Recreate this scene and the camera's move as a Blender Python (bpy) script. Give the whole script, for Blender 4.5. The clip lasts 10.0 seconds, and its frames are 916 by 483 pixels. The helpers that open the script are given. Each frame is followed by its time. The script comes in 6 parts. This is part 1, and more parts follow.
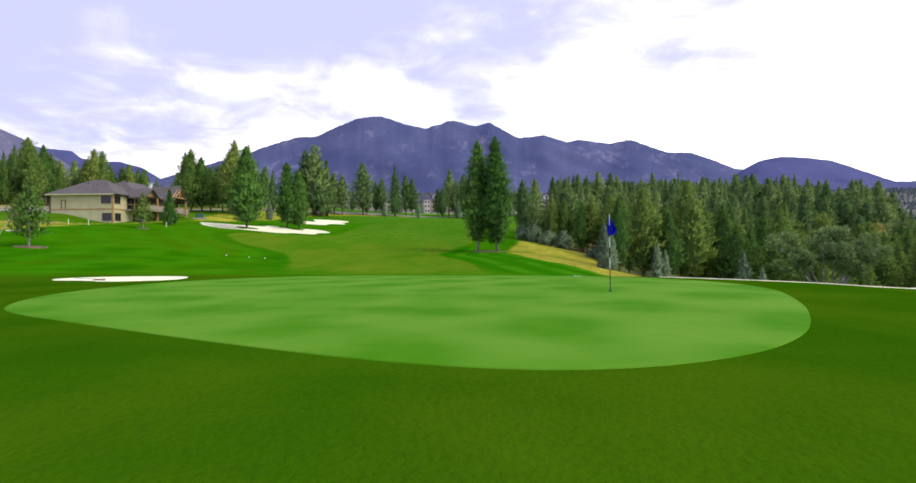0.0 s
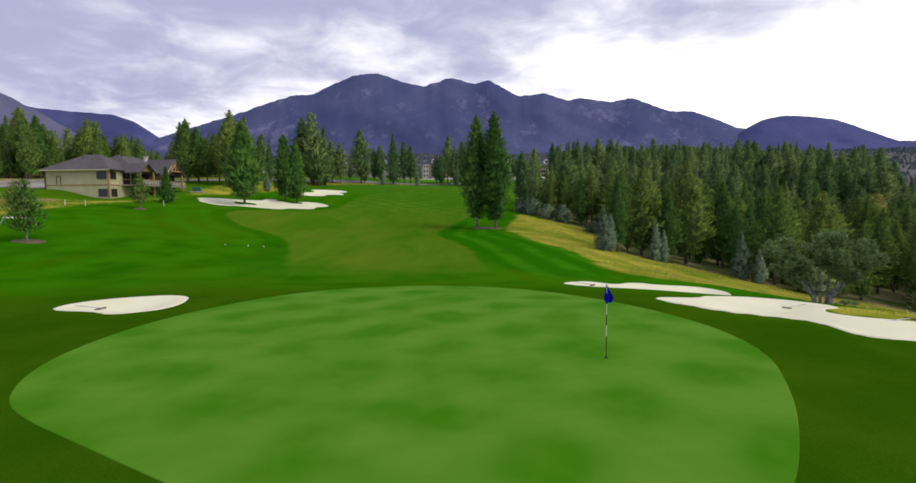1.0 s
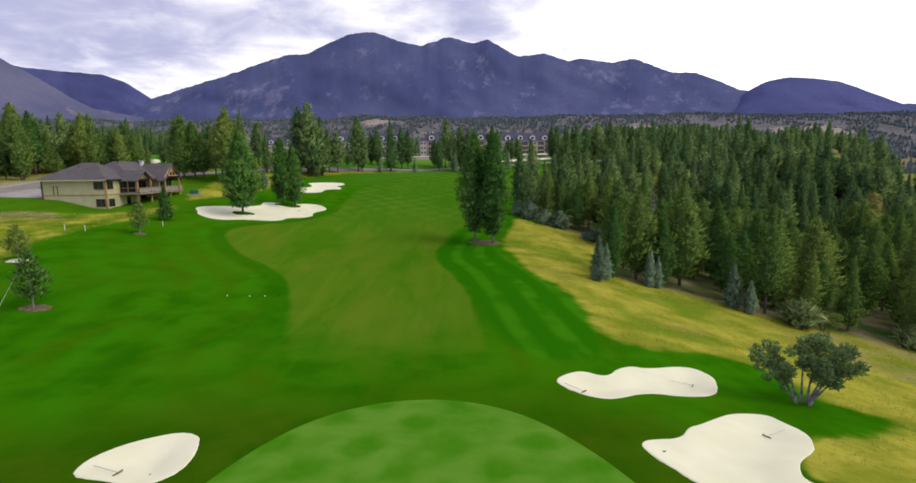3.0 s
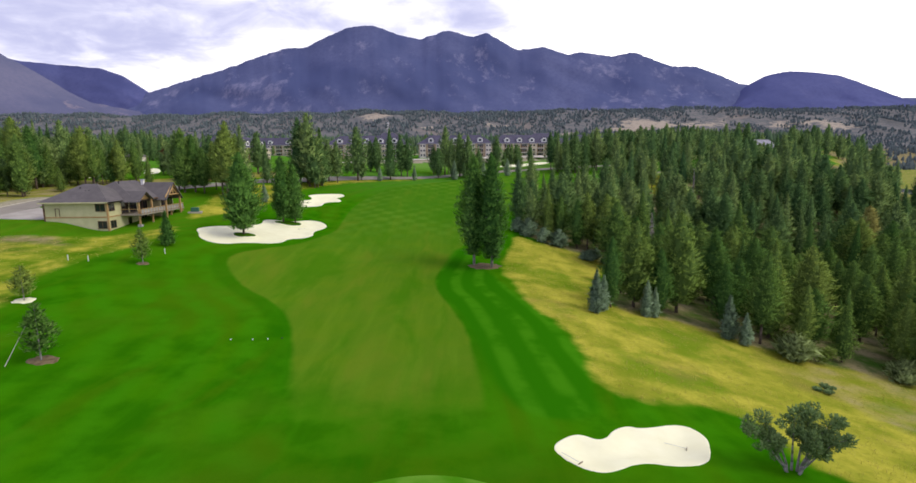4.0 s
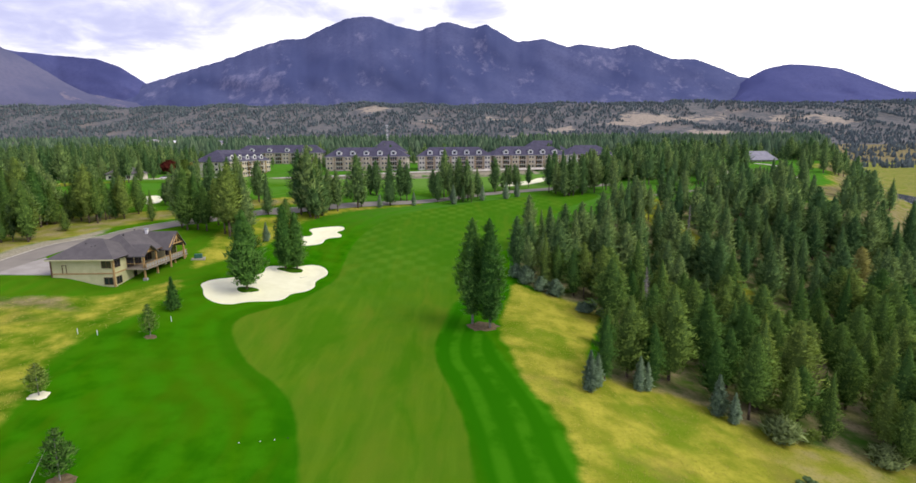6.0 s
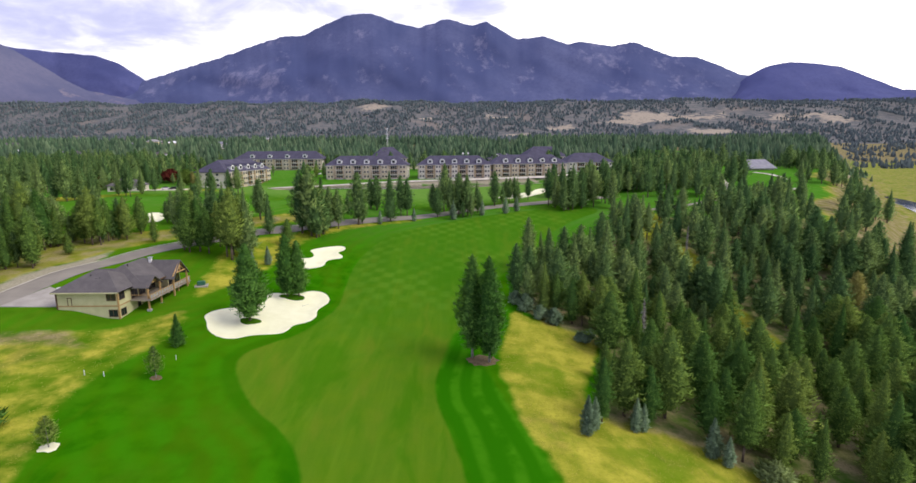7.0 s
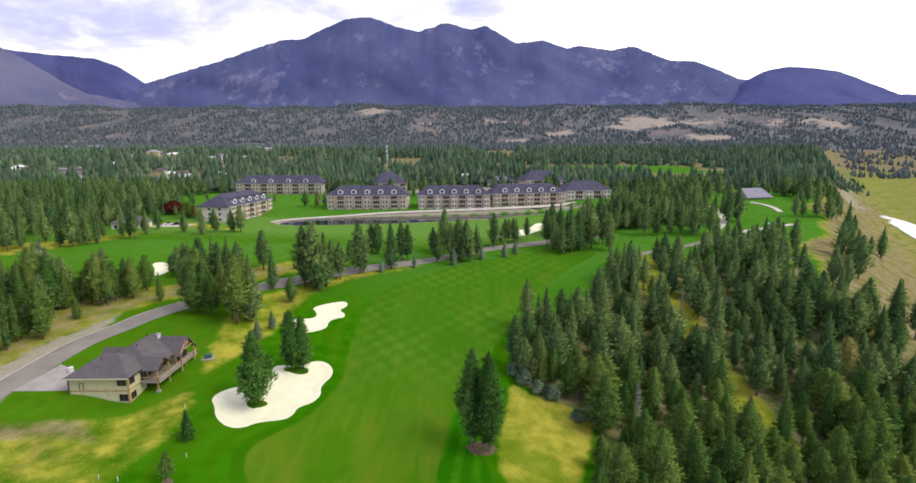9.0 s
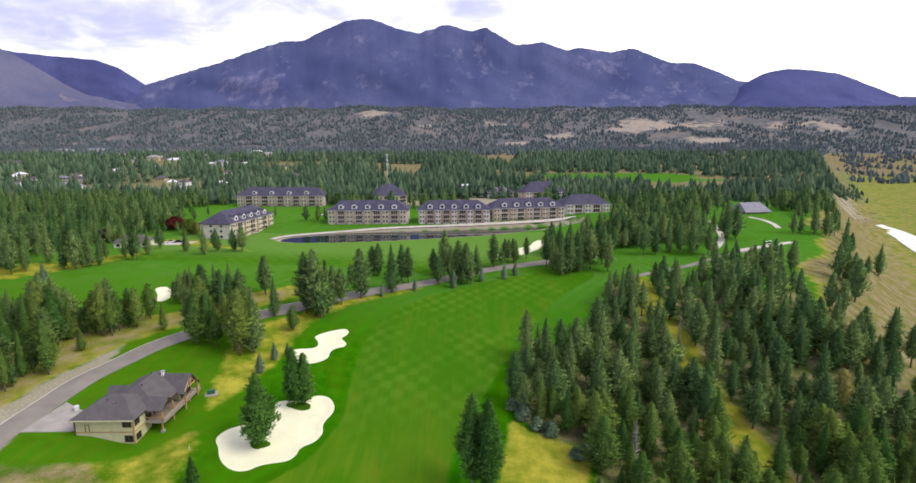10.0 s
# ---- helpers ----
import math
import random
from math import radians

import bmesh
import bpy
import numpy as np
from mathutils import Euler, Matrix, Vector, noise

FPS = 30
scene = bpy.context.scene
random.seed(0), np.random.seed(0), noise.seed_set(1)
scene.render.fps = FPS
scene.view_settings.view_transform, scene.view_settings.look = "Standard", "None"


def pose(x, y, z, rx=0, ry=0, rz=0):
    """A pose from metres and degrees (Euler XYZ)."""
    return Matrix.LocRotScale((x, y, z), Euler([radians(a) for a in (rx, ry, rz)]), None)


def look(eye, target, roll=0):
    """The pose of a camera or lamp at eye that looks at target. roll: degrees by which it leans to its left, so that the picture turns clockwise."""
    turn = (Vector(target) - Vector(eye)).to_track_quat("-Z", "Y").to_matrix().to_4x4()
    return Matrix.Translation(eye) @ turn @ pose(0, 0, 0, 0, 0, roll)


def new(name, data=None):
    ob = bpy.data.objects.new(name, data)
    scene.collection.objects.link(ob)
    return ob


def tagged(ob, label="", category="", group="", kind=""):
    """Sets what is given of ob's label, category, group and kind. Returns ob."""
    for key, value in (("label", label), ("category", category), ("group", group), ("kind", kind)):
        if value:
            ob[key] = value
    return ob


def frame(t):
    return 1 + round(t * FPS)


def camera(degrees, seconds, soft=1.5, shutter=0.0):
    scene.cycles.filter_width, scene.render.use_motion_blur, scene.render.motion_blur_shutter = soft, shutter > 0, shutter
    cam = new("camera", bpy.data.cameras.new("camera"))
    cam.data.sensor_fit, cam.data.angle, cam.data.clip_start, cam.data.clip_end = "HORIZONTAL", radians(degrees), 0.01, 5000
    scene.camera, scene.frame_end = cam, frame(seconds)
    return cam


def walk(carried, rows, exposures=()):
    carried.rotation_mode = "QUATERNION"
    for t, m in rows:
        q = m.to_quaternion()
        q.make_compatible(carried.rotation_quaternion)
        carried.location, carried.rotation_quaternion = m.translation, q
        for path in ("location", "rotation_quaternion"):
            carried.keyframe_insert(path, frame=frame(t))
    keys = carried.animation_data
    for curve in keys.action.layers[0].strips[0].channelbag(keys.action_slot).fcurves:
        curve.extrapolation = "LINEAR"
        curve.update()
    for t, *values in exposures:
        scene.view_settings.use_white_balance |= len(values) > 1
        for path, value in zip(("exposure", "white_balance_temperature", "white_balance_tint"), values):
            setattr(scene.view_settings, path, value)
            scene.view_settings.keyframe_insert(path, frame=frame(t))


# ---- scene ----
cam = camera(83.5, 10.0, soft=1.55)
METRES, EYE, TILT, LEAN, TURN = 67.0, 2.6, -2.6, 0.6, 0.0
ROWS = [
    (0.0, -0.0002, 0.0002, -0.018, 0.05, 2.8, -0.02),
    (0.5, 0.0, 0.0, -0.0009, 0.0, 0.25, 0.0),
    (1.0, 0.0003, -0.0005, 0.027, -0.06, -1.6, 0.08),
    (1.5, 0.001, -0.0013, 0.0602, -0.12, -3.2, 0.08),
    (2.0, 0.0013, -0.0022, 0.0955, -0.18, -4.45, 0.09),
    (2.5, 0.0013, -0.0037, 0.1329, -0.24, -5.22, 0.03),
    (4.0, -0.0002, -0.009, 0.2566, -0.39, -6.44, -0.01),
    (4.5, -0.0001, -0.0112, 0.3052, -0.43, -6.69, -0.04),
    (5.0, -0.0003, -0.0134, 0.3556, -0.46, -6.9, -0.08),
    (5.5, -0.0005, -0.0157, 0.4073, -0.49, -7.13, -0.11),
    (7.0, -0.0033, -0.024, 0.5754, -0.54, -7.76, -0.24),
    (7.5, -0.0042, -0.0277, 0.6414, -0.56, -7.72, -0.25),
    (8.0, -0.006, -0.0309, 0.7122, -0.58, -7.67, -0.28),
    (8.5, -0.0079, -0.0342, 0.7833, -0.59, -7.62, -0.32),
    (9.0, -0.0091, -0.0385, 0.8551, -0.63, -7.59, -0.35),
    (9.5, -0.0108, -0.0418, 0.9269, -0.63, -7.55, -0.37),
    (10.0, -0.0117, -0.0459, 0.9988, -0.64, -7.53, -0.41),
]
walk(cam, [(t, pose(0, 0, EYE, TILT, LEAN, TURN) @ pose(METRES * x, METRES * y, METRES * z, 90 + pitch, roll, yaw)) for t, x, y, z, yaw, pitch, roll in ROWS],
     [(0, 0.45), (0.5, 0.2), (1, -0.14), (1.5, -0.2), (2.5, -0.12), (4, 0.24), (5, 0.32), (10, 0.42)])

# ---------------------------------------------------------------- light
SUN_AZ, SUN_EL = 112.0, 48.0        # degrees east of the line of play, degrees up


def link(tree, a, b):
    tree.links.new(a, b)


def math_node(tree, op, a, b=None, c=None):
    n = tree.nodes.new("ShaderNodeMath")
    n.operation = op
    for i, v in enumerate((a, b, c)):
        if v is None:
            continue
        if isinstance(v, (int, float)):
            n.inputs[i].default_value = v
        else:
            link(tree, v, n.inputs[i])
    return n.outputs[0]


def mix_node(tree, fac, a, b, blend="MIX"):
    n = tree.nodes.new("ShaderNodeMix")
    n.data_type, n.blend_type = "RGBA", blend
    for k, v in ((0, fac), (6, a), (7, b)):
        if isinstance(v, (int, float)):
            n.inputs[k].default_value = v
        elif isinstance(v, tuple):
            n.inputs[k].default_value = (*v, 1)
        else:
            link(tree, v, n.inputs[k])
    return n.outputs[2]


def noise_node(tree, vec, scale, detail=4.0, rough=0.55, distort=0.0):
    n = tree.nodes.new("ShaderNodeTexNoise")
    n.inputs["Scale"].default_value, n.inputs["Detail"].default_value = scale, detail
    n.inputs["Roughness"].default_value, n.inputs["Distortion"].default_value = rough, distort
    link(tree, vec, n.inputs["Vector"])
    return n.outputs["Fac"]


def ramp_node(tree, fac, lo, hi):
    n = tree.nodes.new("ShaderNodeMapRange")
    n.interpolation_type = "SMOOTHSTEP"
    n.inputs["From Min"].default_value, n.inputs["From Max"].default_value = lo, hi
    link(tree, fac, n.inputs["Value"])
    return n.outputs["Result"]


def make_world():
    """A bright overcast sky: broken cloud over a blue sky, thinnest on the sun's side."""
    w = bpy.data.worlds.new("sky")
    scene.world = w
    w.use_nodes = True
    t = w.node_tree
    t.nodes.clear()
    out, bg = t.nodes.new("ShaderNodeOutputWorld"), t.nodes.new("ShaderNodeBackground")
    link(t, bg.outputs[0], out.inputs[0])
    sky = t.nodes.new("ShaderNodeTexSky")
    sky.sky_type, sky.sun_disc = "NISHITA", False
    sky.sun_elevation, sky.sun_rotation = radians(SUN_EL), radians(SUN_AZ)
    co = t.nodes.new("ShaderNodeTexCoord")
    sep = t.nodes.new("ShaderNodeSeparateXYZ")
    link(t, co.outputs["Generated"], sep.inputs[0])
    up = math_node(t, "ADD", math_node(t, "MAXIMUM", sep.outputs[2], 0.0), 0.16)
    com = t.nodes.new("ShaderNodeCombineXYZ")
    link(t, math_node(t, "DIVIDE", sep.outputs[0], up), com.inputs[0])
    link(t, math_node(t, "DIVIDE", sep.outputs[1], up), com.inputs[1])
    big = noise_node(t, com.outputs[0], 0.5, 5, 0.5, 0.5)
    fine = noise_node(t, com.outputs[0], 1.6, 5, 0.55, 0.3)
    dens = math_node(t, "ADD", math_node(t, "MULTIPLY", big, 0.75), math_node(t, "MULTIPLY", fine, 0.25))
    # thinner, brighter cloud towards the sun
    a = radians(55)
    toward = math_node(t, "ADD", math_node(t, "MULTIPLY", sep.outputs[0], math.sin(a)), math_node(t, "MULTIPLY", sep.outputs[1], math.cos(a)))
    wisp = noise_node(t, com.outputs[0], 3.4, 6, 0.6, 0.6)
    thick = math_node(t, "SUBTRACT", math_node(t, "ADD", dens, math_node(t, "MULTIPLY", math_node(t, "SUBTRACT", wisp, 0.5), 0.22)), math_node(t, "MULTIPLY", toward, 0.20))
    # the cloud is thicker overhead than over the far valley
    thick = math_node(t, "ADD", thick, math_node(t, "MULTIPLY", ramp_node(t, sep.outputs[2], 0.19, 0.40), 0.13))
    grey = ramp_node(t, thick, 0.28, 0.54)
    cloud = mix_node(t, grey, (1.32, 1.28, 1.25), (0.40, 0.41, 0.60))
    blue = mix_node(t, 1.0, sky.outputs[0], (0.1, 0.1, 0.1), "MULTIPLY")
    cover = ramp_node(t, fine, 0.08, 0.2)
    link(t, mix_node(t, cover, blue, cloud), bg.inputs[0])
    bg.inputs[1].default_value = SKY_STRENGTH


SKY_STRENGTH = 1.25
make_world()
sun = new("sun", bpy.data.lights.new("sun", "SUN"))
sun.data.energy, sun.data.angle, sun.data.color = 1.5, radians(30), (1.0, 0.95, 0.86)
sun.matrix_world = look((0, 0, 300), (-300 * math.sin(radians(SUN_AZ)), -300 * math.cos(radians(SUN_AZ)), 300 - 300 * math.tan(radians(SUN_EL))))

# ---------------------------------------------------------------- materials


def material(name, rough=0.8, metal=0.0, spec=0.3):
    m = bpy.data.materials.new(name)
    m.use_nodes = True
    b = m.node_tree.nodes["Principled BSDF"]
    b.inputs["Roughness"].default_value, b.inputs["Metallic"].default_value = rough, metal
    b.inputs["Specular IOR Level"].default_value = spec
    return m, m.node_tree, b


def place(tree, which="Object"):
    return tree.nodes.new("ShaderNodeTexCoord").outputs[which]


def spot(tree):
    """The place in the world, in metres."""
    return tree.nodes.new("ShaderNodeNewGeometry").outputs["Position"]


def add_bump(tree, b, height, strength=0.4, depth=0.02):
    n = tree.nodes.new("ShaderNodeBump")
    n.inputs["Strength"].default_value, n.inputs["Distance"].default_value = strength, depth
    link(tree, height, n.inputs["Height"])
    link(tree, n.outputs[0], b.inputs["Normal"])


def plain(name, a, c, rough=0.8, scale=3.0, grain=30.0, metal=0.0, spec=0.3, bump=0.25, depth=0.01):
    """A material between two tones, mottled at two scales, with a fine relief."""
    m, t, b = material(name, rough, metal, spec)
    p = place(t)
    f = math_node(t, "ADD", math_node(t, "MULTIPLY", noise_node(t, p, scale), 0.65), math_node(t, "MULTIPLY", noise_node(t, p, grain, 3), 0.35))
    link(t, mix_node(t, ramp_node(t, f, 0.33, 0.67), a, c), b.inputs["Base Color"])
    if bump:
        add_bump(t, b, noise_node(t, p, grain, 4), bump, depth)
    return m


def attr(tree, name):
    n = tree.nodes.new("ShaderNodeAttribute")
    n.attribute_name = name
    return n.outputs["Fac"]


def wave(tree, p, angle, length, wobble):
    """Mowing stripes: 0..1 across stripes of that length, laid at an angle."""
    sep = tree.nodes.new("ShaderNodeSeparateXYZ")
    link(tree, p, sep.inputs[0])
    k = 2 * math.pi / length
    v = math_node(tree, "ADD", math_node(tree, "MULTIPLY", sep.outputs[0], k * math.cos(angle)), math_node(tree, "MULTIPLY", sep.outputs[1], k * math.sin(angle)))
    v = math_node(tree, "ADD", v, math_node(tree, "MULTIPLY", wobble, 2.0))
    return math_node(tree, "MULTIPLY_ADD", math_node(tree, "SINE", v), 0.5, 0.5)


def ground_material():
    m, t, b = material("turf", 1.0, 0, 0.0)
    p = spot(t)
    big, mid, fine = noise_node(t, p, 0.035, 3), noise_node(t, p, 0.22, 5), noise_node(t, p, 2.4, 4)
    speck = noise_node(t, p, 14.0, 3)
    # rough: dark green, some olive
    rough_c = mix_node(t, ramp_node(t, mid, 0.35, 0.68), (0.021, 0.128, 0.0006), (0.042, 0.176, 0.001))
    rough_c = mix_node(t, math_node(t, "MULTIPLY", ramp_node(t, big, 0.42, 0.68), 0.75), rough_c, (0.056, 0.165, 0.002))
    # fairway: paler and yellower, mown both ways
    wob = noise_node(t, p, 0.03, 2)
    chk = math_node(t, "ADD", math_node(t, "MULTIPLY", wave(t, p, 0.66, 5.2, wob), 0.5), math_node(t, "MULTIPLY", wave(t, p, -0.72, 5.2, wob), 0.5))
    sep = t.nodes.new("ShaderNodeSeparateXYZ")
    link(t, p, sep.inputs[0])
    far_half = ramp_node(t, sep.outputs[1], 80.0, 150.0)
    mown = math_node(t, "MULTIPLY", ramp_node(t, chk, 0.25, 0.85), math_node(t, "MULTIPLY", far_half, ramp_node(t, noise_node(t, p, 0.05, 3), 0.34, 0.62)))
    fair_c = mix_node(t, mown, mix_node(t, far_half, (0.084, 0.180, 0.008), (0.052, 0.168, 0.007)), (0.084, 0.206, 0.013))
    end_c = fair_c
    mp = t.nodes.new("ShaderNodeMapping")
    mp.inputs["Scale"].default_value = (0.55, 0.035, 0.1)
    link(t, p, mp.inputs[0])
    streak = noise_node(t, mp.outputs[0], 1.0, 4, 0.6)
    fair_c = mix_node(t, math_node(t, "MULTIPLY", ramp_node(t, streak, 0.42, 0.72), 0.5), fair_c, (0.120, 0.225, 0.012))
    rough_c = mix_node(t, math_node(t, "MULTIPLY", ramp_node(t, streak, 0.45, 0.75), 0.45), rough_c, (0.040, 0.190, 0.002))
    fair_c = mix_node(t, math_node(t, "MULTIPLY", ramp_node(t, mid, 0.4, 0.7), 0.4), fair_c, (0.108, 0.196, 0.007))
    # greener and more tired swathes, drawn out across the line of play
    sw = t.nodes.new("ShaderNodeMapping")
    sw.inputs["Rotation"].default_value = (0, 0, 0.12)
    sw.inputs["Scale"].default_value = (0.17, 0.045, 0.1)
    link(t, p, sw.inputs[0])
    swathe = noise_node(t, sw.outputs[0], 1.0, 4, 0.55, 0.4)
    fair_c = mix_node(t, math_node(t, "MULTIPLY", ramp_node(t, swathe, 0.48, 0.66), 0.62), fair_c, (0.038, 0.158, 0.002))
    fair_c = mix_node(t, math_node(t, "MULTIPLY", ramp_node(t, swathe, 0.48, 0.34), 0.65), fair_c, (0.125, 0.190, 0.012))
    rough_c = mix_node(t, math_node(t, "MULTIPLY", ramp_node(t, swathe, 0.50, 0.36), 0.55), rough_c, (0.056, 0.142, 0.002))
    # drier rough on the rise round the house
    rough_c = mix_node(t, math_node(t, "MULTIPLY", math_node(t, "MULTIPLY", ramp_node(t, sep.outputs[0], -46.0, -66.0), ramp_node(t, sep.outputs[1], 60.0, 100.0)), math_node(t, "MULTIPLY_ADD", mid, 0.9, 0.1)), rough_c, (0.110, 0.205, 0.010))
    # passes of the mower, that follow the fairway's edge
    def passes(name, width):
        v = math_node(t, "ADD", math_node(t, "MULTIPLY", attr(t, name), 60 * 2 * math.pi / width), math_node(t, "MULTIPLY", wob, 5.0))
        return math_node(t, "MULTIPLY_ADD", math_node(t, "SINE", v), 0.5, 0.5)
    lap = math_node(t, "MULTIPLY", passes("passes", 4.6), ramp_node(t, mid, 0.30, 0.62))
    # distant rough turns paler and bluer: haze painted into the turf
    rough_c = mix_node(t, math_node(t, "MULTIPLY", ramp_node(t, sep.outputs[1], 150.0, 235.0), 0.8), rough_c, (0.100, 0.235, 0.032))
    first_cut = math_node(t, "MULTIPLY", ramp_node(t, attr(t, "passes"), 0.055, 0.03), math_node(t, "MULTIPLY", ramp_node(t, sep.outputs[1], 36.0, 56.0), math_node(t, "SUBTRACT", 1.0, far_half)))
    rough_c = mix_node(t, math_node(t, "MULTIPLY", lap, 0.55), rough_c, (0.040, 0.205, 0.003))
    rough_c = mix_node(t, math_node(t, "MULTIPLY", ramp_node(t, noise_node(t, p, 0.09, 4), 0.5, 0.68), 0.5), rough_c, (0.062, 0.178, 0.004))
    rough_c = mix_node(t, math_node(t, "MULTIPLY", first_cut, 0.42), rough_c, (0.016, 0.128, 0.001))
    fair_c = mix_node(t, math_node(t, "MULTIPLY", far_half, 0.55), fair_c, end_c)
    # the fairway's far end gets painted haze as well
    fair_c = mix_node(t, math_node(t, "MULTIPLY", ramp_node(t, sep.outputs[1], 232.0, 262.0), 0.85), fair_c, (0.140, 0.270, 0.045))
    # long dry grass
    dry_c = mix_node(t, ramp_node(t, mid, 0.3, 0.7), (0.225, 0.255, 0.020), (0.46, 0.415, 0.052))
    dry_c = mix_node(t, math_node(t, "MULTIPLY", ramp_node(t, fine, 0.45, 0.75), 0.45), dry_c, (0.15, 0.18, 0.012))
    dry_c = mix_node(t, math_node(t, "MULTIPLY", ramp_node(t, noise_node(t, p, 0.06, 4, 0.6), 0.48, 0.64), 0.8), dry_c, (0.125, 0.215, 0.008))
    worn = noise_node(t, p, 0.075, 4)
    dry_c = mix_node(t, math_node(t, "MULTIPLY", ramp_node(t, worn, 0.54, 0.72), 0.5), dry_c, (0.235, 0.180, 0.048))
    # bare earth and forest litter
    dirt_c = mix_node(t, ramp_node(t, mid, 0.3, 0.7), (0.16, 0.13, 0.060), (0.33, 0.27, 0.14))
    dirt_c = mix_node(t, math_node(t, "MULTIPLY", ramp_node(t, fine, 0.5, 0.7), 0.5), dirt_c, (0.07, 0.09, 0.02))
    # pale gravel of the road's verge and the scars
    pale_c = mix_node(t, ramp_node(t, fine, 0.35, 0.7), (0.30, 0.265, 0.175), (0.45, 0.40, 0.28))

    def mask(name, lo, hi, ragged):
        v = math_node(t, "ADD", attr(t, name), math_node(t, "MULTIPLY", math_node(t, "SUBTRACT", mid, 0.5), ragged))
        return ramp_node(t, v, lo, hi)
    c = mix_node(t, mask("fairway", 0.34, 0.66, 0.3), rough_c, fair_c)
    # darker grass on the apron of the green
    apron_c = mix_node(t, ramp_node(t, mid, 0.3, 0.7), (0.024, 0.082, 0.001), (0.056, 0.104, 0.003))
    c = mix_node(t, math_node(t, "MULTIPLY", mask("apron", 0.2, 0.8, 0.5), 0.8), c, apron_c)
    c = mix_node(t, mask("lush", 0.25, 0.75, 0.35), c, mix_node(t, math_node(t, "MULTIPLY", ramp_node(t, passes("passes", 3.9), 0.2, 1.0), ramp_node(t, mid, 0.3, 0.6)), (0.022, 0.146, 0.0012), (0.046, 0.200, 0.004)))
    c = mix_node(t, mask("dry", 0.3, 0.75, 0.75), c, dry_c)
    c = mix_node(t, mask("dirt", 0.3, 0.7, 0.7), c, dirt_c)
    c = mix_node(t, mask("pale", 0.35, 0.75, 0.9), c, pale_c)
    c = mix_node(t, math_node(t, "MULTIPLY", ramp_node(t, speck, 0.4, 0.7), 0.16), c, (0.02, 0.05, 0.004))
    link(t, c, b.inputs["Base Color"])
    add_bump(t, b, math_node(t, "ADD", speck, math_node(t, "MULTIPLY", fine, 0.6)), 0.5, 0.06)
    return m


def green_material():
    m, t, b = material("putting_turf", 0.95, 0, 0.03)
    p = spot(t)
    mid, small, fine = noise_node(t, p, 0.42, 3, 0.5), noise_node(t, p, 1.7, 3), noise_node(t, p, 30.0, 3)
    wob = noise_node(t, p, 0.16, 3)
    lattice = math_node(t, "MULTIPLY", wave(t, p, 0.72, 3.3, math_node(t, "MULTIPLY", wob, 1.6)), wave(t, p, -0.80, 3.3, math_node(t, "MULTIPLY", wob, -1.6)))
    worn = math_node(t, "ADD", math_node(t, "MULTIPLY", mid, 0.95), math_node(t, "MULTIPLY", math_node(t, "SUBTRACT", 1.0, lattice), 0.30))
    c = mix_node(t, ramp_node(t, worn, 0.45, 0.92), (0.052, 0.205, 0.003), (0.118, 0.272, 0.022))
    c = mix_node(t, math_node(t, "MULTIPLY", ramp_node(t, small, 0.4, 0.7), 0.35), c, (0.090, 0.235, 0.010))
    c = mix_node(t, math_node(t, "MULTIPLY", ramp_node(t, fine, 0.4, 0.7), 0.10), c, (0.04, 0.12, 0.01))
    link(t, c, b.inputs["Base Color"])
    add_bump(t, b, fine, 0.25, 0.008)
    return m


def foliage(name, dark, light, hue=0.06):
    """Needles or leaves: varied from tree to tree and from spray to spray."""
    m, t, b = material(name, 0.9, 0, 0.05)
    g, o = t.nodes.new("ShaderNodeNewGeometry"), t.nodes.new("ShaderNodeObjectInfo")
    # young: light on outer sprays and shade within the crown, put into the colour
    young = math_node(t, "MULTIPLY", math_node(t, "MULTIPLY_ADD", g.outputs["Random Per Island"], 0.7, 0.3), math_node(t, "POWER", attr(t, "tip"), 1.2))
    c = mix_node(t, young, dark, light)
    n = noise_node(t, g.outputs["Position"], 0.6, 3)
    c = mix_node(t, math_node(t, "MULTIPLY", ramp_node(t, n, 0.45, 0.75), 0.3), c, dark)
    hs = t.nodes.new("ShaderNodeHueSaturation")
    each = math_node(t, "FRACT", math_node(t, "ADD", o.outputs["Random"], attr(t, "shade")))
    link(t, math_node(t, "MULTIPLY_ADD", each, -hue, 0.5 + hue * 0.28), hs.inputs["Hue"])
    link(t, math_node(t, "MULTIPLY_ADD", each, 0.6, 0.85), hs.inputs["Value"])
    link(t, c, hs.inputs["Color"])
    link(t, hs.outputs[0], b.inputs["Base Color"])
    # thin sprays let some light through
    tr, ms = t.nodes.new("ShaderNodeBsdfTranslucent"), t.nodes.new("ShaderNodeMixShader")
    link(t, hs.outputs[0], tr.inputs[0])
    ms.inputs[0].default_value = 0.35
    link(t, b.outputs[0], ms.inputs[1])
    link(t, tr.outputs[0], ms.inputs[2])
    link(t, ms.outputs[0], t.nodes["Material Output"].inputs[0])
    return m


